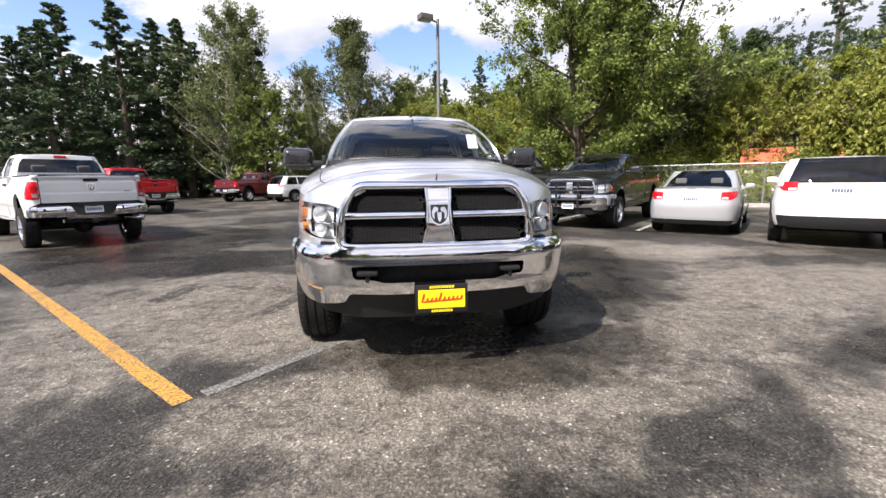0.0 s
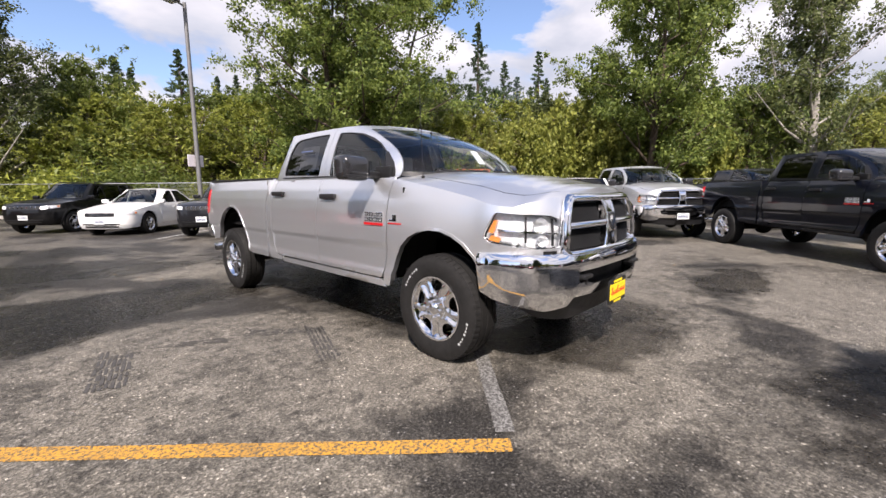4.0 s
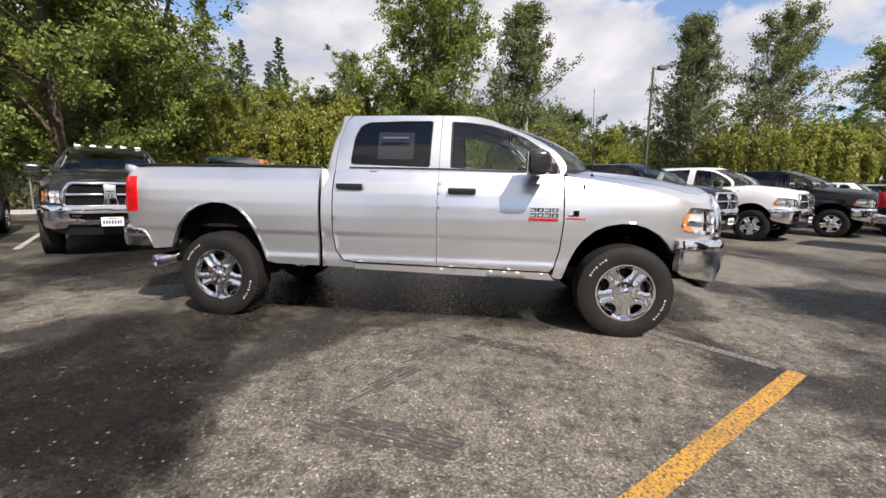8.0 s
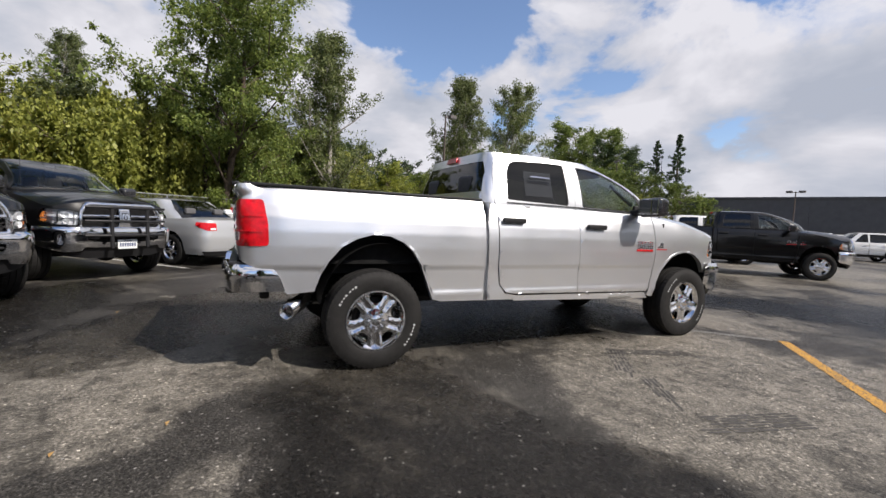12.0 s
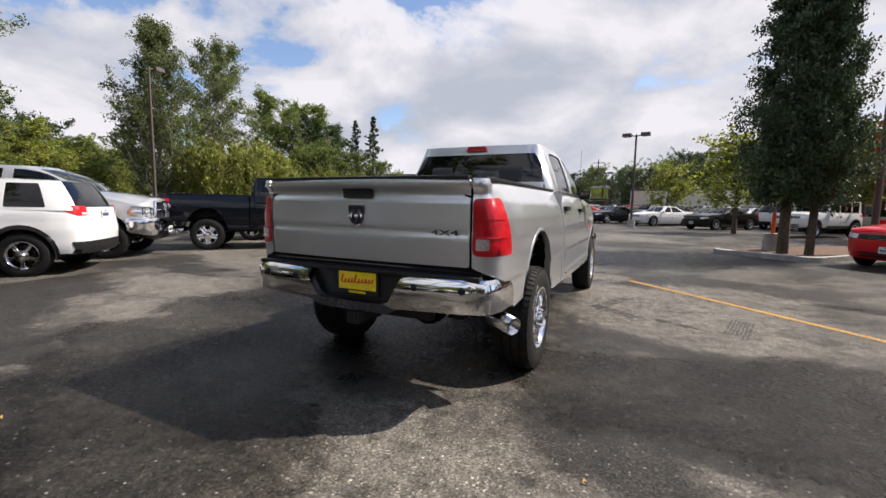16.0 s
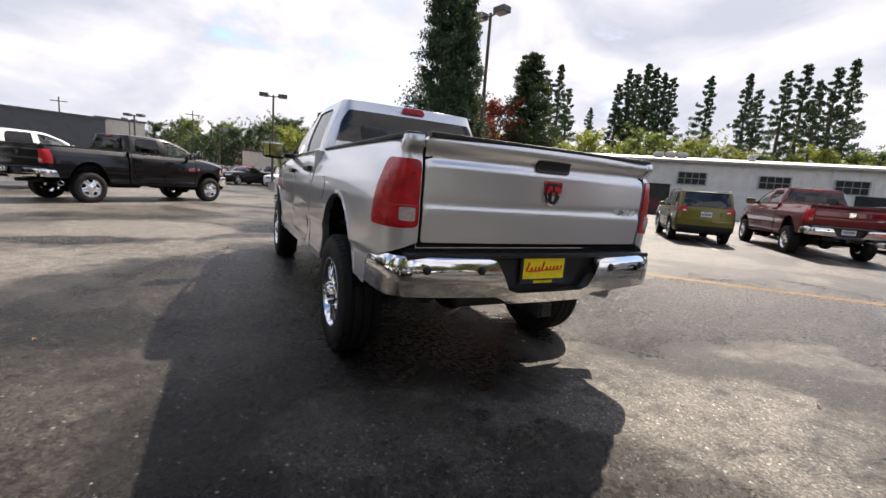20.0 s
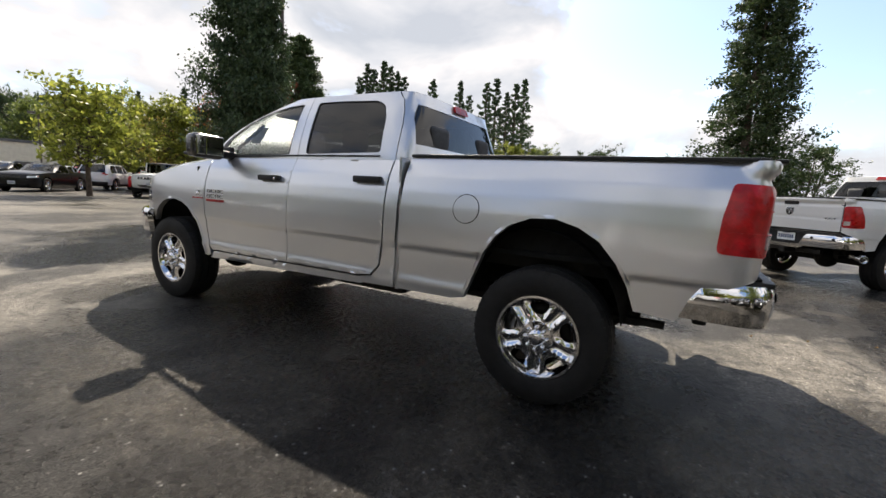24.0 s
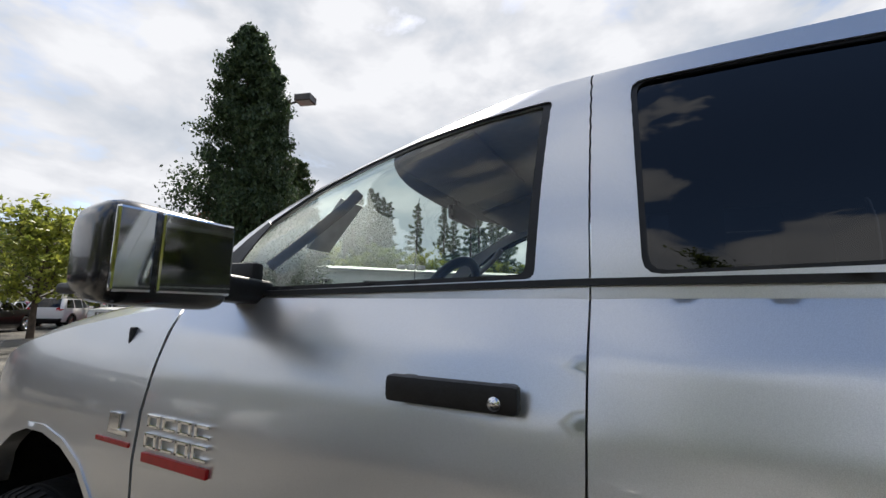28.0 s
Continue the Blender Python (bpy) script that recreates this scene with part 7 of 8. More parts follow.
def grow(name, kind, h, w, seed, leafmat, barkmat, leaves, size, stems=1, low=0.12, point=0.0, tri=False, full=0.9):
    """A tree of its own: tapered trunk with limbs, and a crown of many small leaves. Base at the origin."""
    rng = np.random.default_rng(seed)
    T = new(name)
    v, f, ends = [], [], []
    if kind == "broad":
        for s in range(stems):
            lean = rng.normal(size=2) * (0.10 if stems > 1 else 0.03) * h
            foot = rng.normal(size=2) * (0.25 if stems > 1 else 0)
            top = (foot[0] + lean[0], foot[1] + lean[1], h * rng.uniform(0.82, 0.95))
            limb(v, f, (*foot, 0), top, 0.018 * h / stems ** 0.5 + 0.03, 0.02, 8, 0.03, rng)
            for i in range(int((36 + 28 * point) / stems ** 0.5)):
                t = low + (0.98 - low) * (i + rng.uniform()) / ((36 + 28 * point) / stems ** 0.5)
                a = np.array([foot[0] + lean[0] * t, foot[1] + lean[1] * t, top[2] * t])
                q = rng.uniform(0, 2 * math.pi)
                prof = math.sin(math.pi * min(1, (t - low * 0.6) / (1 - low * 0.6)) ** 0.75) ** 0.7
                prof = prof * (1 - point) + point * min(1.0, (1.02 - t) * 1.45) * min(1.0, 0.45 + t * 2.2)
                ln = w / 2 * (0.25 * (1 - point) + 0.08 + 0.8 * prof) * rng.uniform(0.62, 1.18)
                e = a + np.array([math.cos(q) * ln, math.sin(q) * ln, ln * (rng.uniform(0.25, 0.75) + 0.45 * point)])
                limb(v, f, a, e, 0.02 + 0.006 * h * (1 - t), 0.012, 5, 0.08, rng)
                d = (e - a) / np.linalg.norm(e - a)
                for j in range(8):
                    s0 = a + (e - a) * (0.28 + 0.72 * (j + rng.uniform()) / 8)
                    tw = d * 0.55 + rng.normal(size=3) * 0.60
                    tw[2] += 0.12 + 0.35 * point
                    tw *= (0.30 + 0.19 * ln) * rng.uniform(0.55, 1.25)
                    limb(v, f, s0, s0 + tw, 0.011, 0.004, 3)
                    for q2 in (0.45, 0.78, 1.05):
                        ends.append(s0 + tw * q2 + rng.normal(size=3) * 0.05)
        ends = np.array(ends)
        cv, cf = cards(rng, ends, (0.010 * w + 0.085) * rng.uniform(0.55, 1.5, len(ends)), leaves, size)
    elif kind == "conifer":
        limb(v, f, (0, 0, 0), (0, 0, h * 0.98), 0.020 * h + 0.02, 0.02, 8, 0.01, rng)
        pts, sp = [], []
        n = int(h * (16 if leaves > 30000 else 6))
        for i in range(n):
            t = low + (0.985 - low) * (i / n)
            ln = w / 2 * (1 - t) ** full * (rng.uniform(0.45, 1.12) if full < 0.75 else rng.uniform(0.30, 1.25)) + 0.10
            if t < low + 0.12:
                ln *= rng.uniform(0.6, 1.0)
            q = i * 2.4 + rng.uniform(-0.5, 0.5)
            a = np.array([0, 0, h * t])
            droop = (0.35 - 0.75 * t) if full > 0.75 else -0.25
            e = a + np.array([math.cos(q) * ln, math.sin(q) * ln, -ln * (droop + rng.uniform(-0.12, 0.12))])
            limb(v, f, a, e, 0.022, 0.006, 4)
            side = np.array([-math.sin(q), math.cos(q), 0])
            for j in range(9):
                s = rng.uniform(0.25, 1.04) ** 0.75
                fan = rng.uniform(-1, 1) * 0.26 * ln * (1.15 - s)
                pts.append(a + (e - a) * s + side * fan + rng.normal(size=3) * np.array([0.04, 0.04, 0.03]) * (1 + ln))
                sp.append(0.03 + (0.045 if full > 0.75 else 0.085) * ln)
        cv, cf = cards(rng, np.array(pts), np.array(sp), leaves, size, 0.55 if full > 0.75 else 0.0, 0.10)
    elif kind == "willow":
        limb(v, f, (0, 0, 0), (0, 0, h * 0.6), 0.2, 0.1, 8, 0.03, rng)
        pts = []
        for i in range(90):
            q, rr = rng.uniform(0, 2 * math.pi), w / 2 * math.sqrt(rng.uniform(0.03, 1))
            z1 = h * (0.98 - 0.35 * (2 * rr / w) ** 2) * rng.uniform(0.85, 1.0)
            e = np.array([math.cos(q) * rr, math.sin(q) * rr, z1])
            if i < 24:
                limb(v, f, (0, 0, h * 0.5), e, 0.05, 0.012, 5, 0.08, rng)
            for z in np.arange(max(0.15 * h, z1 - h * rng.uniform(0.35, 0.75)), z1, 0.16):
                pts.append((e[0] + rng.normal() * 0.08, e[1] + rng.normal() * 0.08, z))
        cv, cf = cards(rng, np.array(pts), 0.10, leaves, size, 0.0, 1.2)
    else:                                   # bush
        pts = []
        for i in range(26):
            q, rr = rng.uniform(0, 2 * math.pi), w / 2 * math.sqrt(rng.uniform(0, 1))
            z = h * (1 - (2 * rr / w) ** 2 * 0.75) * rng.uniform(0.35, 0.98)
            e = (math.cos(q) * rr, math.sin(q) * rr, z)
            limb(v, f, (0.25 * e[0], 0.25 * e[1], 0), e, 0.03, 0.008, 4, 0.08, rng)
            for j in range(5):
                pts.append(np.array(e) * rng.uniform(0.35, 1.05) + rng.normal(size=3) * 0.06 * w)
        cv, cf = cards(rng, np.array(pts), 0.07 * w + 0.08, leaves, size)
        cv[:, 2] = np.maximum(cv[:, 2], 0.02)
    if tri:
        cv = cv.reshape(-1, 4, 3)[:, :3].reshape(-1, 3); cf = np.arange(len(cv)).reshape(-1, 3)
    kk = cf.shape[1]
    mesh_ob("trunk", v, f, barkmat, T)
    me = bpy.data.meshes.new("crown")
    me.vertices.add(len(cv)); me.vertices.foreach_set("co", cv.ravel())
    me.loops.add(cf.size); me.loops.foreach_set("vertex_index", cf.ravel())
    me.polygons.add(len(cf)); me.polygons.foreach_set("loop_start", np.arange(0, cf.size, kk)); me.polygons.foreach_set("loop_total", np.full(len(cf), kk))
    me.update(calc_edges=True)
    me.materials.append(leafmat)
    new("crown", me).parent = T
    return T


def plant(src, x, y, h, label, cat="tree", wide=1.0, group="", leaf=None, z=None, spin=None):
    """A copy of a grown tree, scaled to its height."""
    k = h / src["tall"]
    rz = spin if spin is not None else (x * 37 + y * 91) % 360
    t = copy_thing(src, Matrix.Identity(4))
    t.matrix_basis = Matrix.Translation((x, y, rise(x, y) - 0.03 if z is None else z)) @ Matrix.Rotation(radians(rz), 4, "Z") @ Matrix.Diagonal((k * wide, k * wide, k, 1))
    tagged(t, label, cat, group)
    if leaf:
        for o in t.children:
            if o.name.startswith("crown"):
                o.material_slots[0].link = "OBJECT"; o.material_slots[0].material = M[leaf]
    return t


def stock(t, tall):
    t["tall"] = tall
    t.matrix_basis = Matrix.Translation((0, 0, 0))
    STOCK.append(t)
    return t


STOCK = []
oak = stock(grow("broadleaf_tree", "broad", 14, 9.5, 3, M["leaf"], M["bark"], 120000, 0.072, 3, 0.05, 0.35), 14)
alder = stock(grow("broadleaf_tree", "broad", 13, 7.6, 8, M["leaf"], M["bark"], 74000, 0.074, 2, 0.06, 0.4), 13)
poplar = stock(grow("slender_tree", "broad", 16, 7.6, 5, M["birch"], M["palebark"], 34000, 0.082, 1, 0.05, 1.0), 16)
poplar2 = stock(grow("slender_tree", "broad", 16, 8.4, 15, M["birch"], M["palebark"], 38000, 0.082, 2, 0.05, 0.9), 16)
fir = stock(grow("conifer_tree", "conifer", 14, 6.4, 4, M["needle"], M["bark"], 11000, 0.15, 1, 0.05, 0, True), 14)
fir2 = stock(grow("conifer_tree", "conifer", 18, 8.2, 14, M["needle"], M["bark"], 12000, 0.18, 1, 0.12, 0, True), 18)
cedar = stock(grow("conifer_tree", "conifer", 10.5, 5.4, 24, M["needle"], M["bark"], 52000, 0.066, 1, 0.16, 0, False, 0.58), 10.5)
column = stock(grow("conifer_tree", "conifer", 14, 4.9, 26, M["leaf_dark"], M["bark"], 44000, 0.085, 1, 0.03, 0, False, 0.30), 14)
grove = stock(grow("broadleaf_tree", "broad", 13, 8.5, 31, M["leaf"], M["bark"], 8000, 0.24, 2, 0.06, 0.3, True), 13)
willow = stock(grow("weeping_tree", "willow", 7, 7, 6, M["willow"], M["bark"], 20000, 0.12), 7)
bush = stock(grow("bush", "bush", 2.6, 4.0, 7, M["leaf_yel"], M["bark"], 4200, 0.13, 1, 0.1, 0, True), 2.6)
bush2 = stock(grow("bush", "bush", 3.2, 3.6, 17, M["leaf"], M["bark"], 4200, 0.13, 1, 0.1, 0, True), 3.2)
sapling = stock(grow("young_tree", "broad", 5.5, 3.0, 21, M["leaf_yel"], M["bark"], 5000, 0.10, 1, 0.28), 5.5)

# the near ones, round the lot
plant(oak, 10.6, 18.6, 15.5, "big leafy green tree with several trunks behind the fence", "tree", 1.02, spin=20)
plant(grove, 18.9, 17.4, 6.0, "small leafy green tree behind the fence", "tree", 1.0, "", "leaf_yel")
plant(alder, 23.6, 6.1, 15.0, "leafy green tree with a pale limb behind the fence", "tree", 0.95)
plant(poplar, 29.3, -1.0, 17.2, "slender airy tree with pale green leaves", "tree", 0.95)
plant(grove, 28.5, 2.0, 7.5, "small leafy green tree behind the fence")
plant(poplar, 34.2, -14.6, 17.9, "slender airy tree with pale green leaves", "tree", 0.9)
plant(poplar2, 40.3, -23.6, 19.2, "slender airy tree with pale green leaves", "tree", 0.95)
plant(grove, 37.5, -17.0, 10.5, "leafy green tree behind the fence", "tree", 0.9)
plant(alder, 53.2, -48.6, 19.5, "tall leafy tree far behind the lot", "tree", 1.15)
plant(alder, 52.0, -54.0, 16.0, "leafy tree far behind the lot", "tree", 1.1, "", "leaf_dark")
for x, y, h in ((38.5, -38.5, 9.5), (37.0, -43.0, 9.0), (33.5, -44.5, 8.0), (30.0, -46.5, 6.0), (42.5, -41.0, 10.0)):
    plant(grove, x, y, h, "leafy tree at the far end of the fence", "tree", 1.2, "far fence trees", "leaf")
for x, y, h in ((36.0, -36.5, 6.5), (33.0, -39.0, 6.0)):
    plant(willow, x, y, h, "weeping yellow-green tree behind the fence")
plant(willow, 23.5, 10.8, 7.2, "weeping yellow-green tree behind the fence")
plant(willow, 22.0, 12.4, 6.2, "weeping yellow-green tree behind the fence")
plant(willow, 24.6, 8.6, 6.8, "weeping yellow-green tree behind the fence")
plant(grove, 47.0, -37.0, 10.0, "leafy tree far behind the lot")
plant(fir2, 53.0, -66.0, 18.5, "tall dark conifer far behind the lot")
plant(fir2, 50.0, -68.0, 19.5, "tall dark conifer far behind the lot")
plant(poplar2, -12.9, 35.0, 16.5, "slender airy tree with pale green leaves")
plant(grove, -9.5, 34.0, 9.5, "leafy green tree behind the fence")
plant(poplar, -2.4, 35.0, 17.2, "slender airy tree with pale green leaves")
plant(poplar2, -5.4, 37.0, 12.0, "slender airy tree with pale green leaves", "tree", 0.9)
plant(poplar2, 1.2, 36.5, 8.5, "young airy tree with green leaves behind the fence", "tree", 1.1, "", "leaf")
plant(grove, 3.4, 38.0, 10.0, "leafy green tree behind the fence")
plant(grove, 4.0, 33.0, 6.5, "leafy green tree behind the fence")
plant(fir, 36.5, 23.6, 9.0, "pale blue-green spruce on the bank", "tree", 1.2, "", "spruce")
plant(willow, 27.5, 5.0, 6.0, "weeping yellow-green tree behind the fence")
plant(willow, 25.0, 14.0, 6.5, "weeping yellow-green tree behind the fence")
plant(willow, 34.0, -24.0, 8.0, "weeping yellow-green tree behind the fence")
plant(willow, 30.5, -17.5, 7.0, "weeping yellow-green tree behind the fence")
plant(willow, 41.0, -33.0, 8.0, "weeping yellow-green tree behind the fence")
rng_ = random.Random(5)
for i in range(26):          # dark conifers to the north-west
    b = radians(132 - i * 1.13)
    d = 46 + rng_.uniform(-4, 9)
    plant(fir if i % 2 else fir2, -0.4 + d * math.cos(b), -3.5 + d * math.sin(b), rng_.uniform(12.0, 15.5), "dark conifer in a close row", "tree", 1.35, "conifer row")
plant(cedar, -5.3, -7.6, 8.7, "dark dense conifer with a thick leaning trunk on the island", "tree", 0.76, "", None, 0.10, 30)
plant(cedar, -5.8, -7.3, 7.8, "second dark conifer top beside the first", "tree", 0.66, "", None, 0.10, 130)
plant(column, -23.0, 7.1, 12.6, "dark columnar conifer at the lot's edge", "tree", 1.1, "", None, -0.2, 80)
plant(grove, -13.6, -19.0, 7.6, "rust-red leaved broad garden tree", "tree", 1.0, "", "rust", 0.0)
plant(cedar, -16.6, -17.6, 10.4, "brownish green conifer by the warehouse", "tree", 1.0, "", "leaf_dark", 0.0)
for x, y, h in ((-6.2, -20.3, 5.3), (-14.2, -28.2, 6.6), (-15.6, -26.4, 5.9), (-22, -24, 5.0), (-11, -34, 6), (-18, -36, 6.5), (-3.5, -33, 5)):
    plant(sapling, x, y, h, "young roadside tree with thin yellowing leaves", "tree", 1.1, "young trees", "leaf_yel" if y > -35 else "dryleaf", 0.0)

for i in range(20):          # low growth on the bank beyond the fence
    b = radians(92 - i * 2.6)
    d = 36 + rng_.uniform(0, 12)
    plant(grove, -3.0 + d * math.cos(b), -2.0 + d * math.sin(b), rng_.uniform(5.0, 8.0), "low leafy tree on the bank beyond the fence", "tree", 1.25, "bank trees", ("leaf", "leaf_yel", "leaf", "willow")[i % 4])
for i in range(40):          # a close belt of young woods behind the fence
    x, y, _ = lot(-(24.5 + rng_.uniform(0, 7)), -66 + i * 2.4 + rng_.uniform(-0.8, 0.8))
    plant((grove, alder)[i % 9 == 4], x, y, rng_.uniform(4.6, 8.2), "leafy tree in the belt of woods behind the fence", "tree", 1.2, "fence woods", ("leaf_yel", "willow", "leaf", "leaf_yel", "birch")[i % 5])
# bushes along the fence
for i in range(64):
    b = -40 + i * 1.25 + rng_.uniform(-0.6, 0.6)
    a = -(22.3 + rng_.uniform(0, 3.2))
    x, y, _ = lot(a, b)
    plant((bush, bush2)[i % 2], x, y, rng_.uniform(1.7, 3.4), "leafy bush in the hedge behind the fence", "bush", rng_.uniform(0.9, 1.3), "hedge", (None, "leaf_yel", "leaf", "willow", None)[i % 5])

# woods on the hill and round the horizon
for i in range(66):
    q = radians(102 - i * 2.1 + rng_.uniform(-1, 1))
    d = rng_.uniform(48, 96)
    x, y = d * math.cos(q), d * math.sin(q)
    if x * 0.72 + y * 0.69 < 30:
        continue
    kind = (fir2, grove, fir2, grove, fir2)[i % 5]
    plant(kind, x, y, rng_.uniform(7, 12.5), "dark tree in the woods on the hill", "tree", 1.1, "hill woods", "leaf_dark" if kind is grove else None)
for i in range(40):
    q = radians(-62 - i * 3.4 + rng_.uniform(-1, 1))
    d = rng_.uniform(80, 130)
    h = rng_.uniform(5, 9) if i < 18 else rng_.uniform(9, 13)
    plant((grove, fir2, grove)[i % 3], d * math.cos(q), d * math.sin(q), h, "far tree on the skyline", "tree", 1.2, "skyline trees", ("leaf_dark", None, "leaf_dark")[i % 3], 0.0)

for i in range(46):          # wooded ridge beyond the far rows
    q = radians(-84 - i * 1.0)
    d = 96 + rng_.uniform(0, 28)
    plant((grove, fir2, grove, grove)[i % 4], 3.0 + d * math.cos(q), 5.5 + d * math.sin(q), 1.3 + d * (0.075 + 0.05 * min(1, i / 18)) * rng_.uniform(0.75, 1.15), "dark tree on the wooded ridge", "tree", 1.0, "ridge trees", ("leaf_dark", None, "leaf_dark", "leaf")[i % 4], 0.0)
plant(grove, -13.9, -33.0, 7.6, "olive-yellow leafy tree by the far rows", "tree", 0.75, "", "leaf_yel", 0.0)

# ---- lamp posts ----
def lamp_post(x, y, h, heads, turn, mat, label, sign=False, hw=0.55):
    T = tagged(new("street_lamp"), label, "street lamp", "street lamps")
    T.matrix_basis = pose(x, y, 0, 0, 0, turn)
    bm = bmesh.new()
    rod(bm, (0, 0, 0), (0, 0, h), 0.085, 0.06, 12)
    part("pole", bm, mat, T, "", True)
    bm = bmesh.new()
    rod(bm, (0, 0, 0), (0, 0, 0.5), 0.25, 0.25, 16)
    part("footing", bm, M["concrete"], T, "concrete footing", True)
    for sg in ((1,) if heads == 1 else (1, -1)):
        bm = bmesh.new()
        rod(bm, (0, 0, h - 0.12), (sg * 0.35, 0, h - 0.05), 0.035)
        part("arm", bm, mat, T, "", True)
        bm = bmesh.new()
        box(bm, sg * (0.30 + hw / 2), 0, h - 0.02, hw, 0.42, 0.22, 0.02)
        hd = part("lamp_head", bm, M["lamphead"], T, "boxy lamp head")
        bm = bmesh.new()
        box(bm, sg * (0.30 + hw / 2), 0, h - 0.135, hw * 0.8, 0.34, 0.02)
        part("lens", bm, M["lampglass"], hd, "flat lamp lens")
    if sign:
        bm = bmesh.new()
        box(bm, 0, -0.11, 2.45, 0.62, 0.02, 0.42, 0.008)
        s = part("sign", bm, M["signwhite"], T, "white sign with red bars")
        bm = bmesh.new()
        for zz, ww in ((2.58, 0.46), (2.48, 0.5), (2.40, 0.5), (2.32, 0.38)):
            box(bm, 0, -0.124, zz, ww, 0.006, 0.03 if zz < 2.5 else 0.05)
        part("sign_lettering", bm, M["signred"], s, "red bars")
    return T


lamp_post(2.3, 15.1, 7.85, 1, 172, M["greypole"], "grey lamp post with a boxy head and a sign", True).matrix_basis = pose(2.3, 15.1, 0, 0, 0, 0) @ pose(0, 0, 0, 0, 0, 200)
lamp_post(24.0, -8.2, 8.75, 1, -80, M["pole"], "tall brown lamp post with one boxy head")
lamp_post(-7.5, -8.5, 7.95, 2, -75, M["pole"], "tall brown lamp post with two boxy heads")
lamp_post(-1.0, -24.3, 6.15, 2, -10, M["pole"], "brown lamp post with two boxy heads")
for x, y, h in ((2.5, -47, 5.4), (13, -62, 6.4), (22, -50, 6.2), (-6, -58, 6.2), (-14, -50, 6.4), (-24, -46, 7), (9, -40, 5.2), (40.6, -42.8, 10.7), (-12, -70, 7), (16, -76, 7.5)):
    lamp_post(x, y, h, 2, (x * 17) % 180, M["pole"], "far brown lamp post with two boxy heads")
for x, y in ((8, -95), (-8, -100), (30, -100), (-30, -85)):
    T = tagged(new("utility_pole"), "wooden utility pole with a crossarm", "utility pole", "utility poles")
    bm = bmesh.new(); rod(bm, (x, y, 0), (x, y, 12), 0.16, 0.1); part("pole", bm, M["pole"], T, "", True)
    bm = bmesh.new(); box(bm, x, y, 11.2, 2.6, 0.12, 0.14); part("crossarm", bm, M["pole"], T)

# ---- fence along the lot's far side ----
fence = tagged(new("chain_link_fence"), "galvanised chain-link fence with a top rail", "fence")
for i in range(27):
    p = lot(-20.3, -44 + i * 3.0)
    bm = bmesh.new()
    rod(bm, (p[0], p[1], -0.06), (p[0], p[1], 1.85), 0.036)
    part("post", bm, M["steel"], fence, "", True)
bm = bmesh.new()
rod(bm, lot(-20.3, -44, 1.83), lot(-20.3, 34, 1.83), 0.026)
part("top_rail", bm, M["steel"], fence, "", True)
v, f = [], []
wx0, wx1, gap = -26.0, 16.0, 0.11
nn = int((wx1 - wx0) / gap)
for i in range(nn):
    for sl in (1, -1):
        b0 = wx0 + i * gap
        k = len(v)
        a0, a1 = (b0, b0 + 1.78) if sl > 0 else (b0 + 1.78, b0)
        for b, z in ((a0, 0.04), (a1, 1.82)):
            for o in (-0.0035, 0.0035):
                v.append(lot(-20.3, b + o, z))
        f.append((k, k + 1, k + 3, k + 2))
me_ = mesh_ob("wire_mesh", v, f, M["steel"], fence, "diamond wire mesh", False)
me_["kind"] = "stuff"
bm = bmesh.new()
a, b = Vector(lot(-19.4, -44)), Vector(lot(-19.4, 36))
box(bm, (a.x + b.x) / 2, (a.y + b.y) / 2, 0.05, 0.16, (b - a).length, 0.22, 0.02, Matrix.Rotation(math.atan2(-(b - a).x, (b - a).y), 3, "Z"))
k_ = part("kerb", bm, M["concrete"], None)
tagged(k_, "grey concrete kerb along the lot's edge", "kerb", kind="structure")

# ---- planted island with the conifer ----
def island(pts, label):
    loop = rounded(pts, 0.5, 6)
    T = tagged(new("planted_island"), label, "island")
    cen = np.array(loop).mean(0)
    inner = [tuple(cen + (np.array(p) - cen) * (1 - 0.15 / max(0.3, np.hypot(*(np.array(p) - cen))))) for p in loop]
    n = len(loop)
    v = [(*p, 0.0) for p in loop] + [(*p, 0.13) for p in loop] + [(*p, 0.15) for p in inner] + [(*p, 0.08) for p in inner]
    f = [(r * n + i, r * n + (i + 1) % n, (r + 1) * n + (i + 1) % n, (r + 1) * n + i) for r in range(3) for i in range(n)]
    ob = mesh_ob("kerb_ring", v, f, M["concrete"], T, "worn concrete kerb")
    ob.data.set_sharp_from_angle(angle=radians(30))
    sv = [(*(cen + (np.array(p) - cen) * q), 0.09 + 0.08 * (1 - q)) for q in (1.0, 0.7, 0.4) for p in inner] + [(*cen, 0.17)]
    sf = [(r * n + i, r * n + (i + 1) % n, (r + 1) * n + (i + 1) % n, (r + 1) * n + i) for r in range(2) for i in range(n)] + [(2 * n + i, 2 * n + (i + 1) % n, 3 * n) for i in range(n)]
    mesh_ob("mulch_bed", sv, sf, M["soil"], T, "brown bark mulch")
    return T


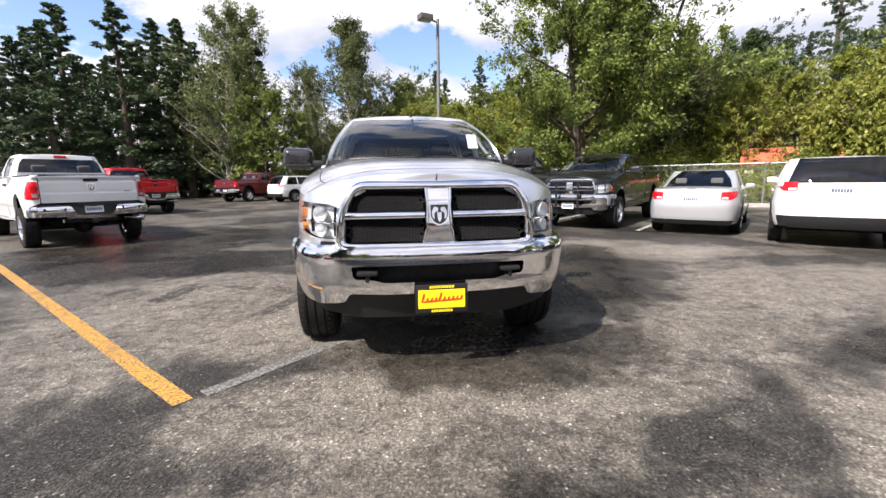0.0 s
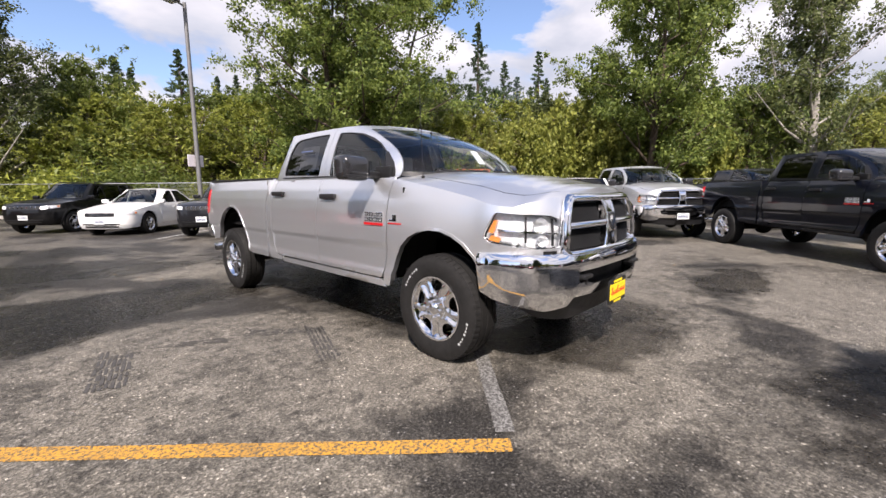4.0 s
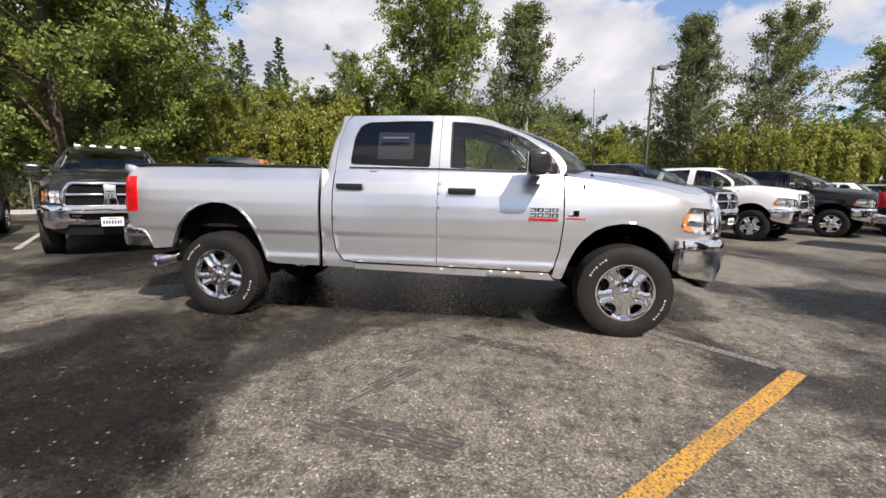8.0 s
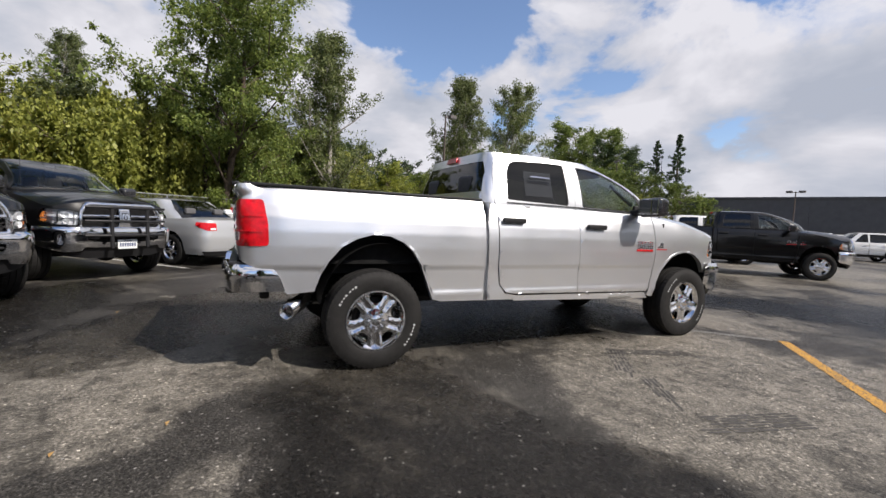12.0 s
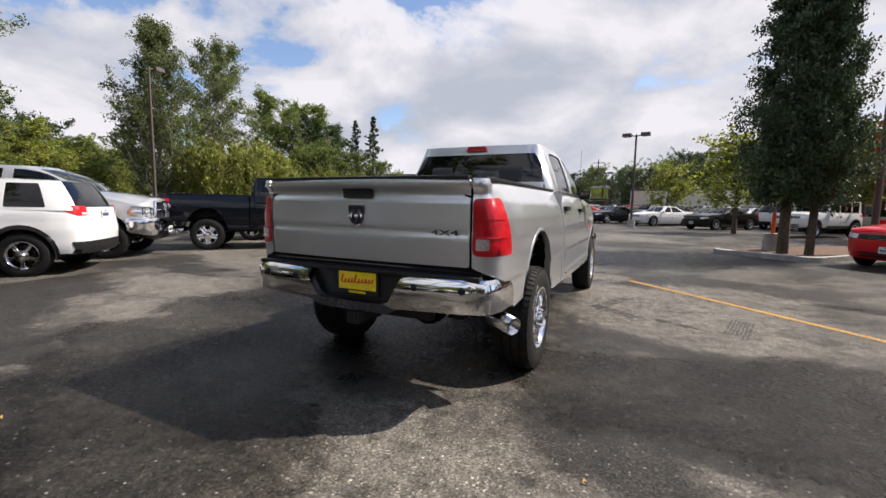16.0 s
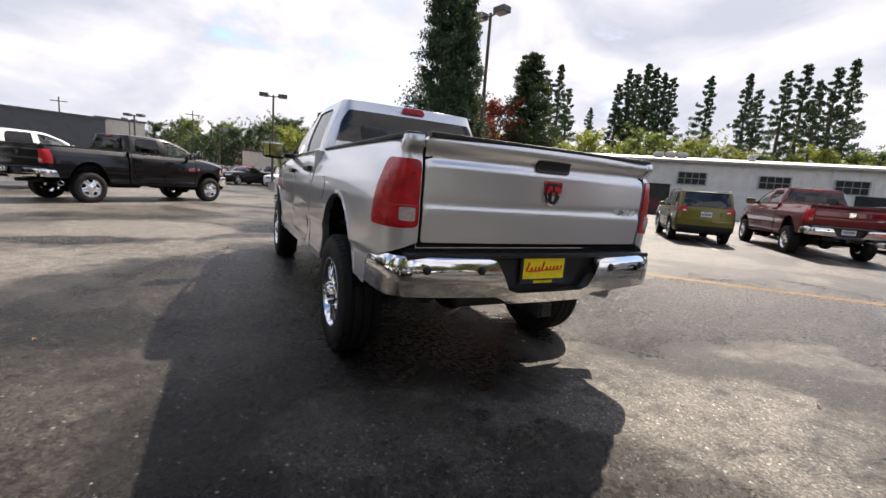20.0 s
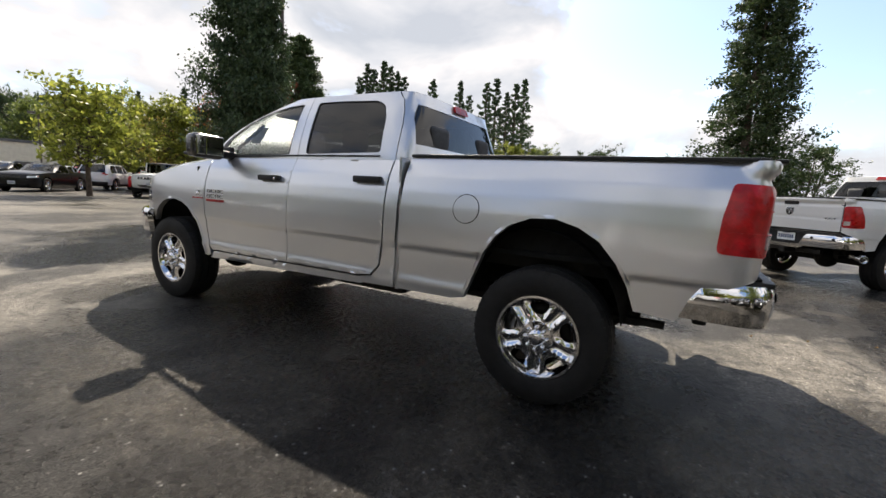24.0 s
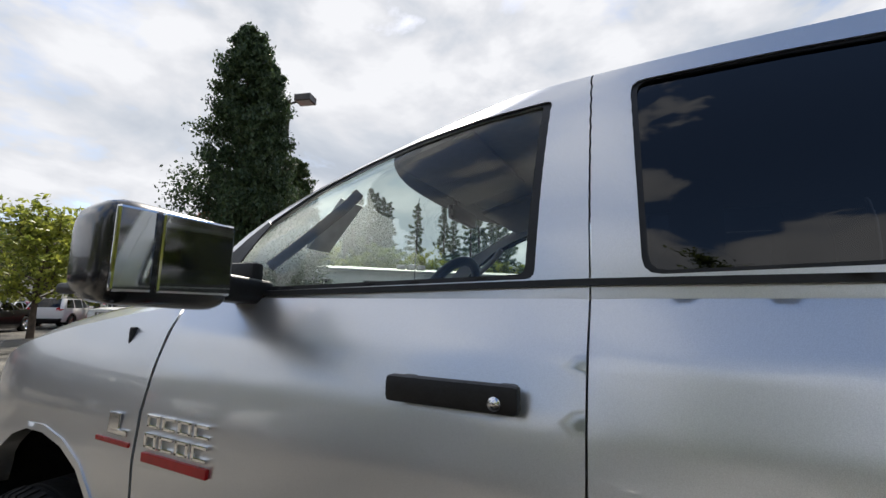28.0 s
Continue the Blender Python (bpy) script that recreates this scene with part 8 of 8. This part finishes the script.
island([(-3.5, -7.7), (-5.6, -6.2), (-9.6, -11.0), (-8.0, -12.6)], "kerbed island of bark mulch under the conifer")
island([(-3.0, -30.0), (-1.6, -31.2), (-4.0, -34.0), (-5.4, -32.8)], "far kerbed island with a young tree")
T = tagged(new("bollard"), "concrete footing with an orange marker under the conifer", "bollard")
bm = bmesh.new(); rod(bm, (-5.2, -8.3, 0.1), (-5.2, -8.3, 0.62), 0.24, 0.22, 18); part("footing", bm, M["concrete"], T, "", True)
bm = bmesh.new(); rod(bm, (-5.2, -8.3, 0.6), (-5.2, -8.3, 1.25), 0.06, 0.05, 12); part("marker", bm, M["orange"], T, "orange marker", True)

# ---- buildings ----
def warehouse():
    T = tagged(new("warehouse"), "long pale metal-sided warehouse with a low pitched roof", "building")
    ang = math.degrees(math.atan2(-0.72, 0.69))
    T.matrix_basis = pose(-42.3, -13.5, 0, 0, 0, ang)       # its long side along local x, the front towards local +y
    L, Dp, He = 56.0, 14.0, 5.2
    bm = bmesh.new()
    box(bm, 0, 0 - Dp / 2, He / 2, L, Dp, He)
    part("wall", bm, M["siding"], T)
    v = [(-L / 2 - 0.3, 0.5, He), (L / 2 + 0.3, 0.5, He), (L / 2 + 0.3, -Dp / 2, He + 0.9), (-L / 2 - 0.3, -Dp / 2, He + 0.9), (-L / 2 - 0.3, -Dp - 0.5, He), (L / 2 + 0.3, -Dp - 0.5, He)]
    v += [(a, b, c - 0.2) for a, b, c in v]
    f = [(0, 1, 2, 3), (3, 2, 5, 4), (6, 9, 8, 7), (9, 10, 11, 8), (0, 6, 7, 1), (4, 5, 11, 10), (0, 3, 9, 6), (3, 4, 10, 9), (1, 7, 8, 2), (2, 8, 11, 5)]
    rf = mesh_ob("roof", v, f, M["metalroof"], T, "pale metal roof", False)
    for i in range(57):
        bm = bmesh.new()
        x = -L / 2 + i * L / 56
        box(bm, x, 0.02, He / 2, 0.06, 0.04, He)
        part("siding_rib", bm, M["siding"], T)
    for i, x in enumerate((-24, -17, -10, -4.5, 1.0, 7.5, 13.5, 19, 24.5)):
        fr = bmesh.new(); box(fr, x, 0.04, 3.55, 2.5, 0.08, 1.2)
        w = part("window", fr, M["concrete"], T, "dark gridded window")
        for k in range(4):
            for j in range(2):
                g = bmesh.new(); box(g, x - 0.86 + k * 0.575, 0.09, 3.28 + j * 0.55, 0.52, 0.02, 0.49)
                part("pane", g, M["pane"], w)
    for x, w_ in ((-6.5, 3.2), (11.0, 3.6), (21.5, 2.2)):
        bm = bmesh.new(); box(bm, x, 0.05, 1.45, w_, 0.1, 2.9)
        part("roller_door", bm, M["pane"], T, "dark open roller door")
    for x in (-15, 2, 9):
        bm = bmesh.new(); rod(bm, (x, -3.5, He + 0.5), (x, -3.5, He + 0.9), 0.3); box(bm, x, -3.5, He + 0.95, 0.8, 0.8, 0.25, 0.08)
        part("roof_vent", bm, M["steel"], rf, "metal roof vent")
    bm = bmesh.new()
    for i in range(3):
        box(bm, 8 + i * 1.1, -3.5, He + 0.75, 0.9, 0.9, 0.5, 0.15)
    part("roof_unit", bm, M["concrete"], rf, "pale roof units")
    bm = bmesh.new(); box(bm, -17.8, 0.9, 2.75, 4.6, 1.8, 0.12)
    part("canopy", bm, M["metalroof"], T, "small metal canopy")


warehouse()
for i in range(26):
    s = -26 + i * 2.1
    x, y = -37.5 - 0.69 * s - 0.72 * (20 + rng_.uniform(0, 5)), -18.5 + 0.72 * s - 0.69 * (20 + rng_.uniform(0, 5))
    if i % 3:
        plant(grove, x, y, rng_.uniform(8.0, 11.5), "yellow-green leafy tree behind the warehouse", "tree", 1.15, "trees behind the warehouse", ("leaf_yel", "willow", "leaf_yel", "leaf")[i % 4], 0.0)
for b_, k_ in ((-129, 0.25), (-130.4, 0.28), (-131.6, 0.23), (-134.5, 0.19), (-137.4, 0.24), (-138.4, 0.27), (-139.3, 0.26), (-140.4, 0.28), (-141.3, 0.27), (-142.3, 0.26), (-143.2, 0.25), (-147, 0.25), (-150.6, 0.25), (-151.6, 0.22), (-153.8, 0.25), (-155.2, 0.26), (-156.4, 0.23), (-157.6, 0.25), (-158.8, 0.26), (-122, 0.20), (-118, 0.17), (-114, 0.15)):
    d_ = 84 + rng_.uniform(-6, 8)
    plant((fir2, fir)[int(-b_) % 2], 1.5 + d_ * math.cos(radians(b_)), 6.5 + d_ * math.sin(radians(b_)), 1.3 + k_ * d_, "tall dark fir behind the warehouse", "tree", 0.92, "tall firs", None, 0.0)


def block(name, x0, y0, x1, y1, depth, h, wallm, label, panes=0):
    T = tagged(new(name), label, "building")
    a, b = Vector((x0, y0, 0)), Vector((x1, y1, 0))
    d = (b - a)
    T.matrix_basis = Matrix.Translation((a + b) / 2) @ Matrix.Rotation(math.atan2(d.y, d.x), 4, "Z")
    L = d.length
    bm = bmesh.new(); box(bm, 0, depth / 2, h / 2, L, depth, h); part("wall", bm, wallm, T)
    bm = bmesh.new(); box(bm, 0, depth / 2, h + 0.12, L + 0.3, depth + 0.3, 0.25); part("roof", bm, M["darkwall"], T)
    for i in range(panes):
        bm = bmesh.new(); box(bm, -L / 2 + (i + 0.5) * L / panes, -0.03, 1.6, L / panes * 0.8, 0.08, 2.4); part("window", bm, M["pane"], T, "dark window")
    return T


block("showroom", 21.0, -79, 46, -70, 14, 6.3, M["darkwall"], "long dark grey showroom far across the lot", 7)
tb = block("showroom", 15.4, -80.6, 20.7, -79.2, 12, 6.6, M["cream"], "white showroom with a round red sign", 3)
v, f = lathe([(0.0, 0.75), (0.05, 0.72), (0.05, 0.0)], 24)
sg_ = mesh_ob("sign_disc", [(b + 1, -0.1 - a, c + 3.6) for a, b, c in v], f, M["signred"], tb, "plain red disc")
block("shop", -22, -62, -2, -66, 10, 3.6, M["cream"], "long low pale shop with a blue fascia", 8)
bm = bmesh.new(); box(bm, -12, -61, 3.0, 20, 0.3, 0.9)
tagged(part("fascia_sign", bm, M["blue"], None), "plain blue fascia board on the far shop", "sign")


def house(x, y, turn, label):
    T = tagged(new("house"), label, "house")
    T.matrix_basis = pose(x, y, rise(x, y) - 0.05, 0, 0, turn) @ Matrix.Scale(0.46, 4)
    bm = bmesh.new(); box(bm, 0, 0, 1.4, 9, 6, 2.8); part("wall", bm, M["cream"], T)
    v = [(-5, -3.6, 2.7), (5, -3.6, 2.7), (5, 0, 4.6), (-5, 0, 4.6), (-5, 3.6, 2.7), (5, 3.6, 2.7)]
    mesh_ob("roof", v, [(0, 1, 2, 3), (3, 2, 5, 4), (0, 3, 4), (1, 5, 2)], M["roofred"], T, "orange-red tiled roof", False)
    for xx in (-3, -0.5, 2.5):
        bm = bmesh.new(); box(bm, xx, -3.02, 1.5, 1.3, 0.1, 1.2); part("window", bm, M["pane"], T)


house(20.6, 15.4, -46, "low cream shed with an orange-red roof beyond the fence")

# ---- cars of the far rows ----
def distant(src, paintm):
    """A car far from the path, in few parts: body, windows and four wheels."""
    T = new(src.name.split(".")[0])
    vs, fs, mi, mats = [], [], [], [paintm]
    for o in [o for o in src.children_recursive if o.type == "MESH"]:
        kind = o.name.split(".")[0]
        if kind in ("side_window", "rear_window", "windshield"):
            g = new(kind, o.data)
            g.parent, g.matrix_basis, g.visible_shadow = T, o.matrix_local, False
            continue
        if o.parent.name.startswith("wheel") or kind in ("wheel_nut", "lettering"):
            continue
        m = o.matrix_local if o.parent == src else (o.parent.matrix_local @ o.matrix_local if o.parent.parent == src else o.parent.parent.matrix_local @ o.parent.matrix_local @ o.matrix_local)
        mat = o.data.materials[0]
        if mat not in mats:
            mats.append(mat)
        k = len(vs)
        vs += [tuple(m @ p.co) for p in o.data.vertices]
        for p in o.data.polygons:
            fs.append(tuple(k + i for i in p.vertices)); mi.append(mats.index(mat))
    mesh_ob("body", vs, fs, mats, T, "", True, None, mi).data.set_sharp_from_angle(angle=radians(35))
    for w in [o for o in src.children if o.name.startswith("wheel") and o.type == "EMPTY"]:
        vs, fs, mi, mats = [], [], [], []
        for o in w.children:
            mat = o.data.materials[0]
            if o.name.startswith(("wheel_nut", "brake", "tread")):
                continue
            if mat not in mats:
                mats.append(mat)
            k = len(vs)
            vs += [tuple(p.co) for p in o.data.vertices]
            for p in o.data.polygons:
                fs.append(tuple(k + i for i in p.vertices)); mi.append(mats.index(mat))
        ob = mesh_ob("wheel", vs, fs, mats, T, "", True, None, mi)
        ob.matrix_basis = w.matrix_basis
    return T


COLOURS = {"charcoal": "dark grey", "lightsilver": "silver", "tan": "beige"}
near = [o for o in scene.objects if o.parent is None and o.name.split(".")[0] in ("saloon_car", "sport_utility_car", "coupe_car")]
paint_of = lambda o: next(c for c in o.children if c.name.startswith("front_clip")).data.materials[0]
MADE = {}


def far_car(x, y, col, kind, d):
    src = near[kind % len(near)]
    if src.name not in MADE:
        t = MADE[src.name] = distant(src, paint_of(src))
        t.matrix_basis = facing(x, y, *d)
    else:
        t = copy_thing(MADE[src.name], facing(x, y, *d))
    body_ = next(o for o in t.children if o.name.startswith("body"))
    body_.material_slots[0].link = "OBJECT"
    body_.material_slots[0].material = M[col]
    tagged(t, "parked car in a far row, " + COLOURS.get(col, col) + " paint", "car", "far parked cars")


FAR = [(1.6, -31.0, "charcoal", 6), (4.6, -34.0, "red", 6), (7.8, -37.0, "white", 6), (11.0, -40.0, "lightsilver", 3), (14.0, -43.0, "white", 1), (-13.0, -29.5, "charcoal", 3),
       (-16.5, -33.0, "black", 0), (-14.5, -8.5, "tan", 3), (-17.0, -5.5, "lightsilver", 0), (-19.5, -2.0, "red", 0), (-24.0, 0.5, "black", 3), (-27, 6.0, "white", 3), (11.5, -12.5, "white", 3), (13.5, -15.5, "lightsilver", 3),
       (9.2, -27.5, "white", 3), (12.2, -30.2, "white", 0), (15.0, -33.4, "lightsilver", 3), (-11.6, -5.4, "lightsilver", 3)]
for x, y, col, i in FAR:
    far_car(x, y, col, i, K if y < -20 or x < 0 else H)
rng_far = random.Random(12)
for row in range(4):                 # further rows behind, close together
    for i in range(15):
        if rng_far.random() < 0.10:
            continue
        sx, back = -9.0 + i * 2.75 + 0.9 * (row % 2), 7.5 + 6.4 * row
        x, y = -4.0 + 0.69 * sx - 0.72 * back, -27.5 - 0.72 * sx - 0.69 * back
        far_car(x, y, rng_far.choice(("white", "white", "lightsilver", "charcoal", "black", "grey", "red", "white", "tan", "blue")), rng_far.choice((0, 1, 2, 3, 6, 9)), K if row % 2 else H)
for i, col in enumerate(("white", "lightsilver", "white", "black", "white", "charcoal", "red", "white")):      # a row before the long showroom
    far_car(16.5 + i * 2.1, -52.0 + i * 1.9, col, (3, 0, 2, 3)[i % 4], H)

# ---- small things on the asphalt ----
rs = np.random.default_rng(9)
for i in range(16):
    x, y = rs.uniform(-5, 6), rs.uniform(-4, 9)
    v = [(x + 0.018 * math.cos(a) * (1 if k % 2 else 0.6), y + 0.016 * math.sin(a) * (1 if k % 2 else 0.6), 0.006 + 0.008 * (k % 3)) for k, a in enumerate(np.linspace(0, 2 * math.pi, 7)[:-1])]
    tagged(mesh_ob("fallen_leaf", v, [(0, 1, 2, 3, 4, 5)], M["litter"], None, "", False), "small dry fallen leaf on the asphalt", "leaf", "fallen leaves")


def tyre_marks(x, y, turn, n, length, gap, wide):
    T = tagged(new("tyre_mark"), "dark scuffed tyre tread print on the asphalt", "tyre mark", "tyre marks", "structure")
    v, f = [], []
    for i in range(n):
        yy = rs.uniform(0, 0.06)
        while yy < length:
            run = rs.uniform(0.05, 0.20)
            k, xx = len(v), i * gap
            for a, b in ((0, 0), (wide, 0.006), (wide * 0.9, run), (0.1 * wide, run - 0.008)):
                v.append((xx + a + rs.normal() * 0.003, yy + b + rs.normal() * 0.006, 0.0035))
            f.append((k, k + 1, k + 2, k + 3))
            yy += run + rs.uniform(0.006, 0.05)
    ob = mesh_ob("tread_print", v, f, M["tyremark"], T, "", False)
    ob["kind"] = "stuff"
    T.matrix_basis = pose(x, y, 0, 0, 0, turn)


tyre_marks(-2.95, 1.30, -15, 7, 0.72, 0.034, 0.024)
tyre_marks(-1.20, 1.22, 52, 5, 0.72, 0.034, 0.022)
tyre_marks(-1.62, 0.62, -22, 5, 0.82, 0.034, 0.022)
tyre_marks(-1.92, 1.62, 60, 4, 0.45, 0.034, 0.020)

for b_ in (-12.2, -9.4, -6.6, -3.8, -1.0, 1.8, 4.6, 7.4):
    a0, a1 = lot(-8.3, b_ + 1.2), lot(-13.6, b_ + 1.2)
    stripe("white_line", a0[:2], a1[:2], 0.10, M["wline"], "worn white parking line between bays")
for b_ in (-6.0, -3.2, -0.4, 2.4, 5.2):
    a0, a1 = lot(7.5, b_ + 7.5), lot(12.8, b_ + 7.5)
    stripe("white_line", a0[:2], a1[:2], 0.10, M["wline"], "worn white parking line between bays")

for t in STOCK:              # the stock trees themselves stand in the far woods
    i = STOCK.index(t)
    x, y = lot(-(46 + 5 * i), -52 + 9 * i)[:2]
    t.matrix_basis = pose(x, y, rise(x, y) - 0.05, 0, 0, i * 50)
    tagged(t, "leafy tree in the far woods" if "conifer" not in t.name else "dark conifer in the far woods", "tree")
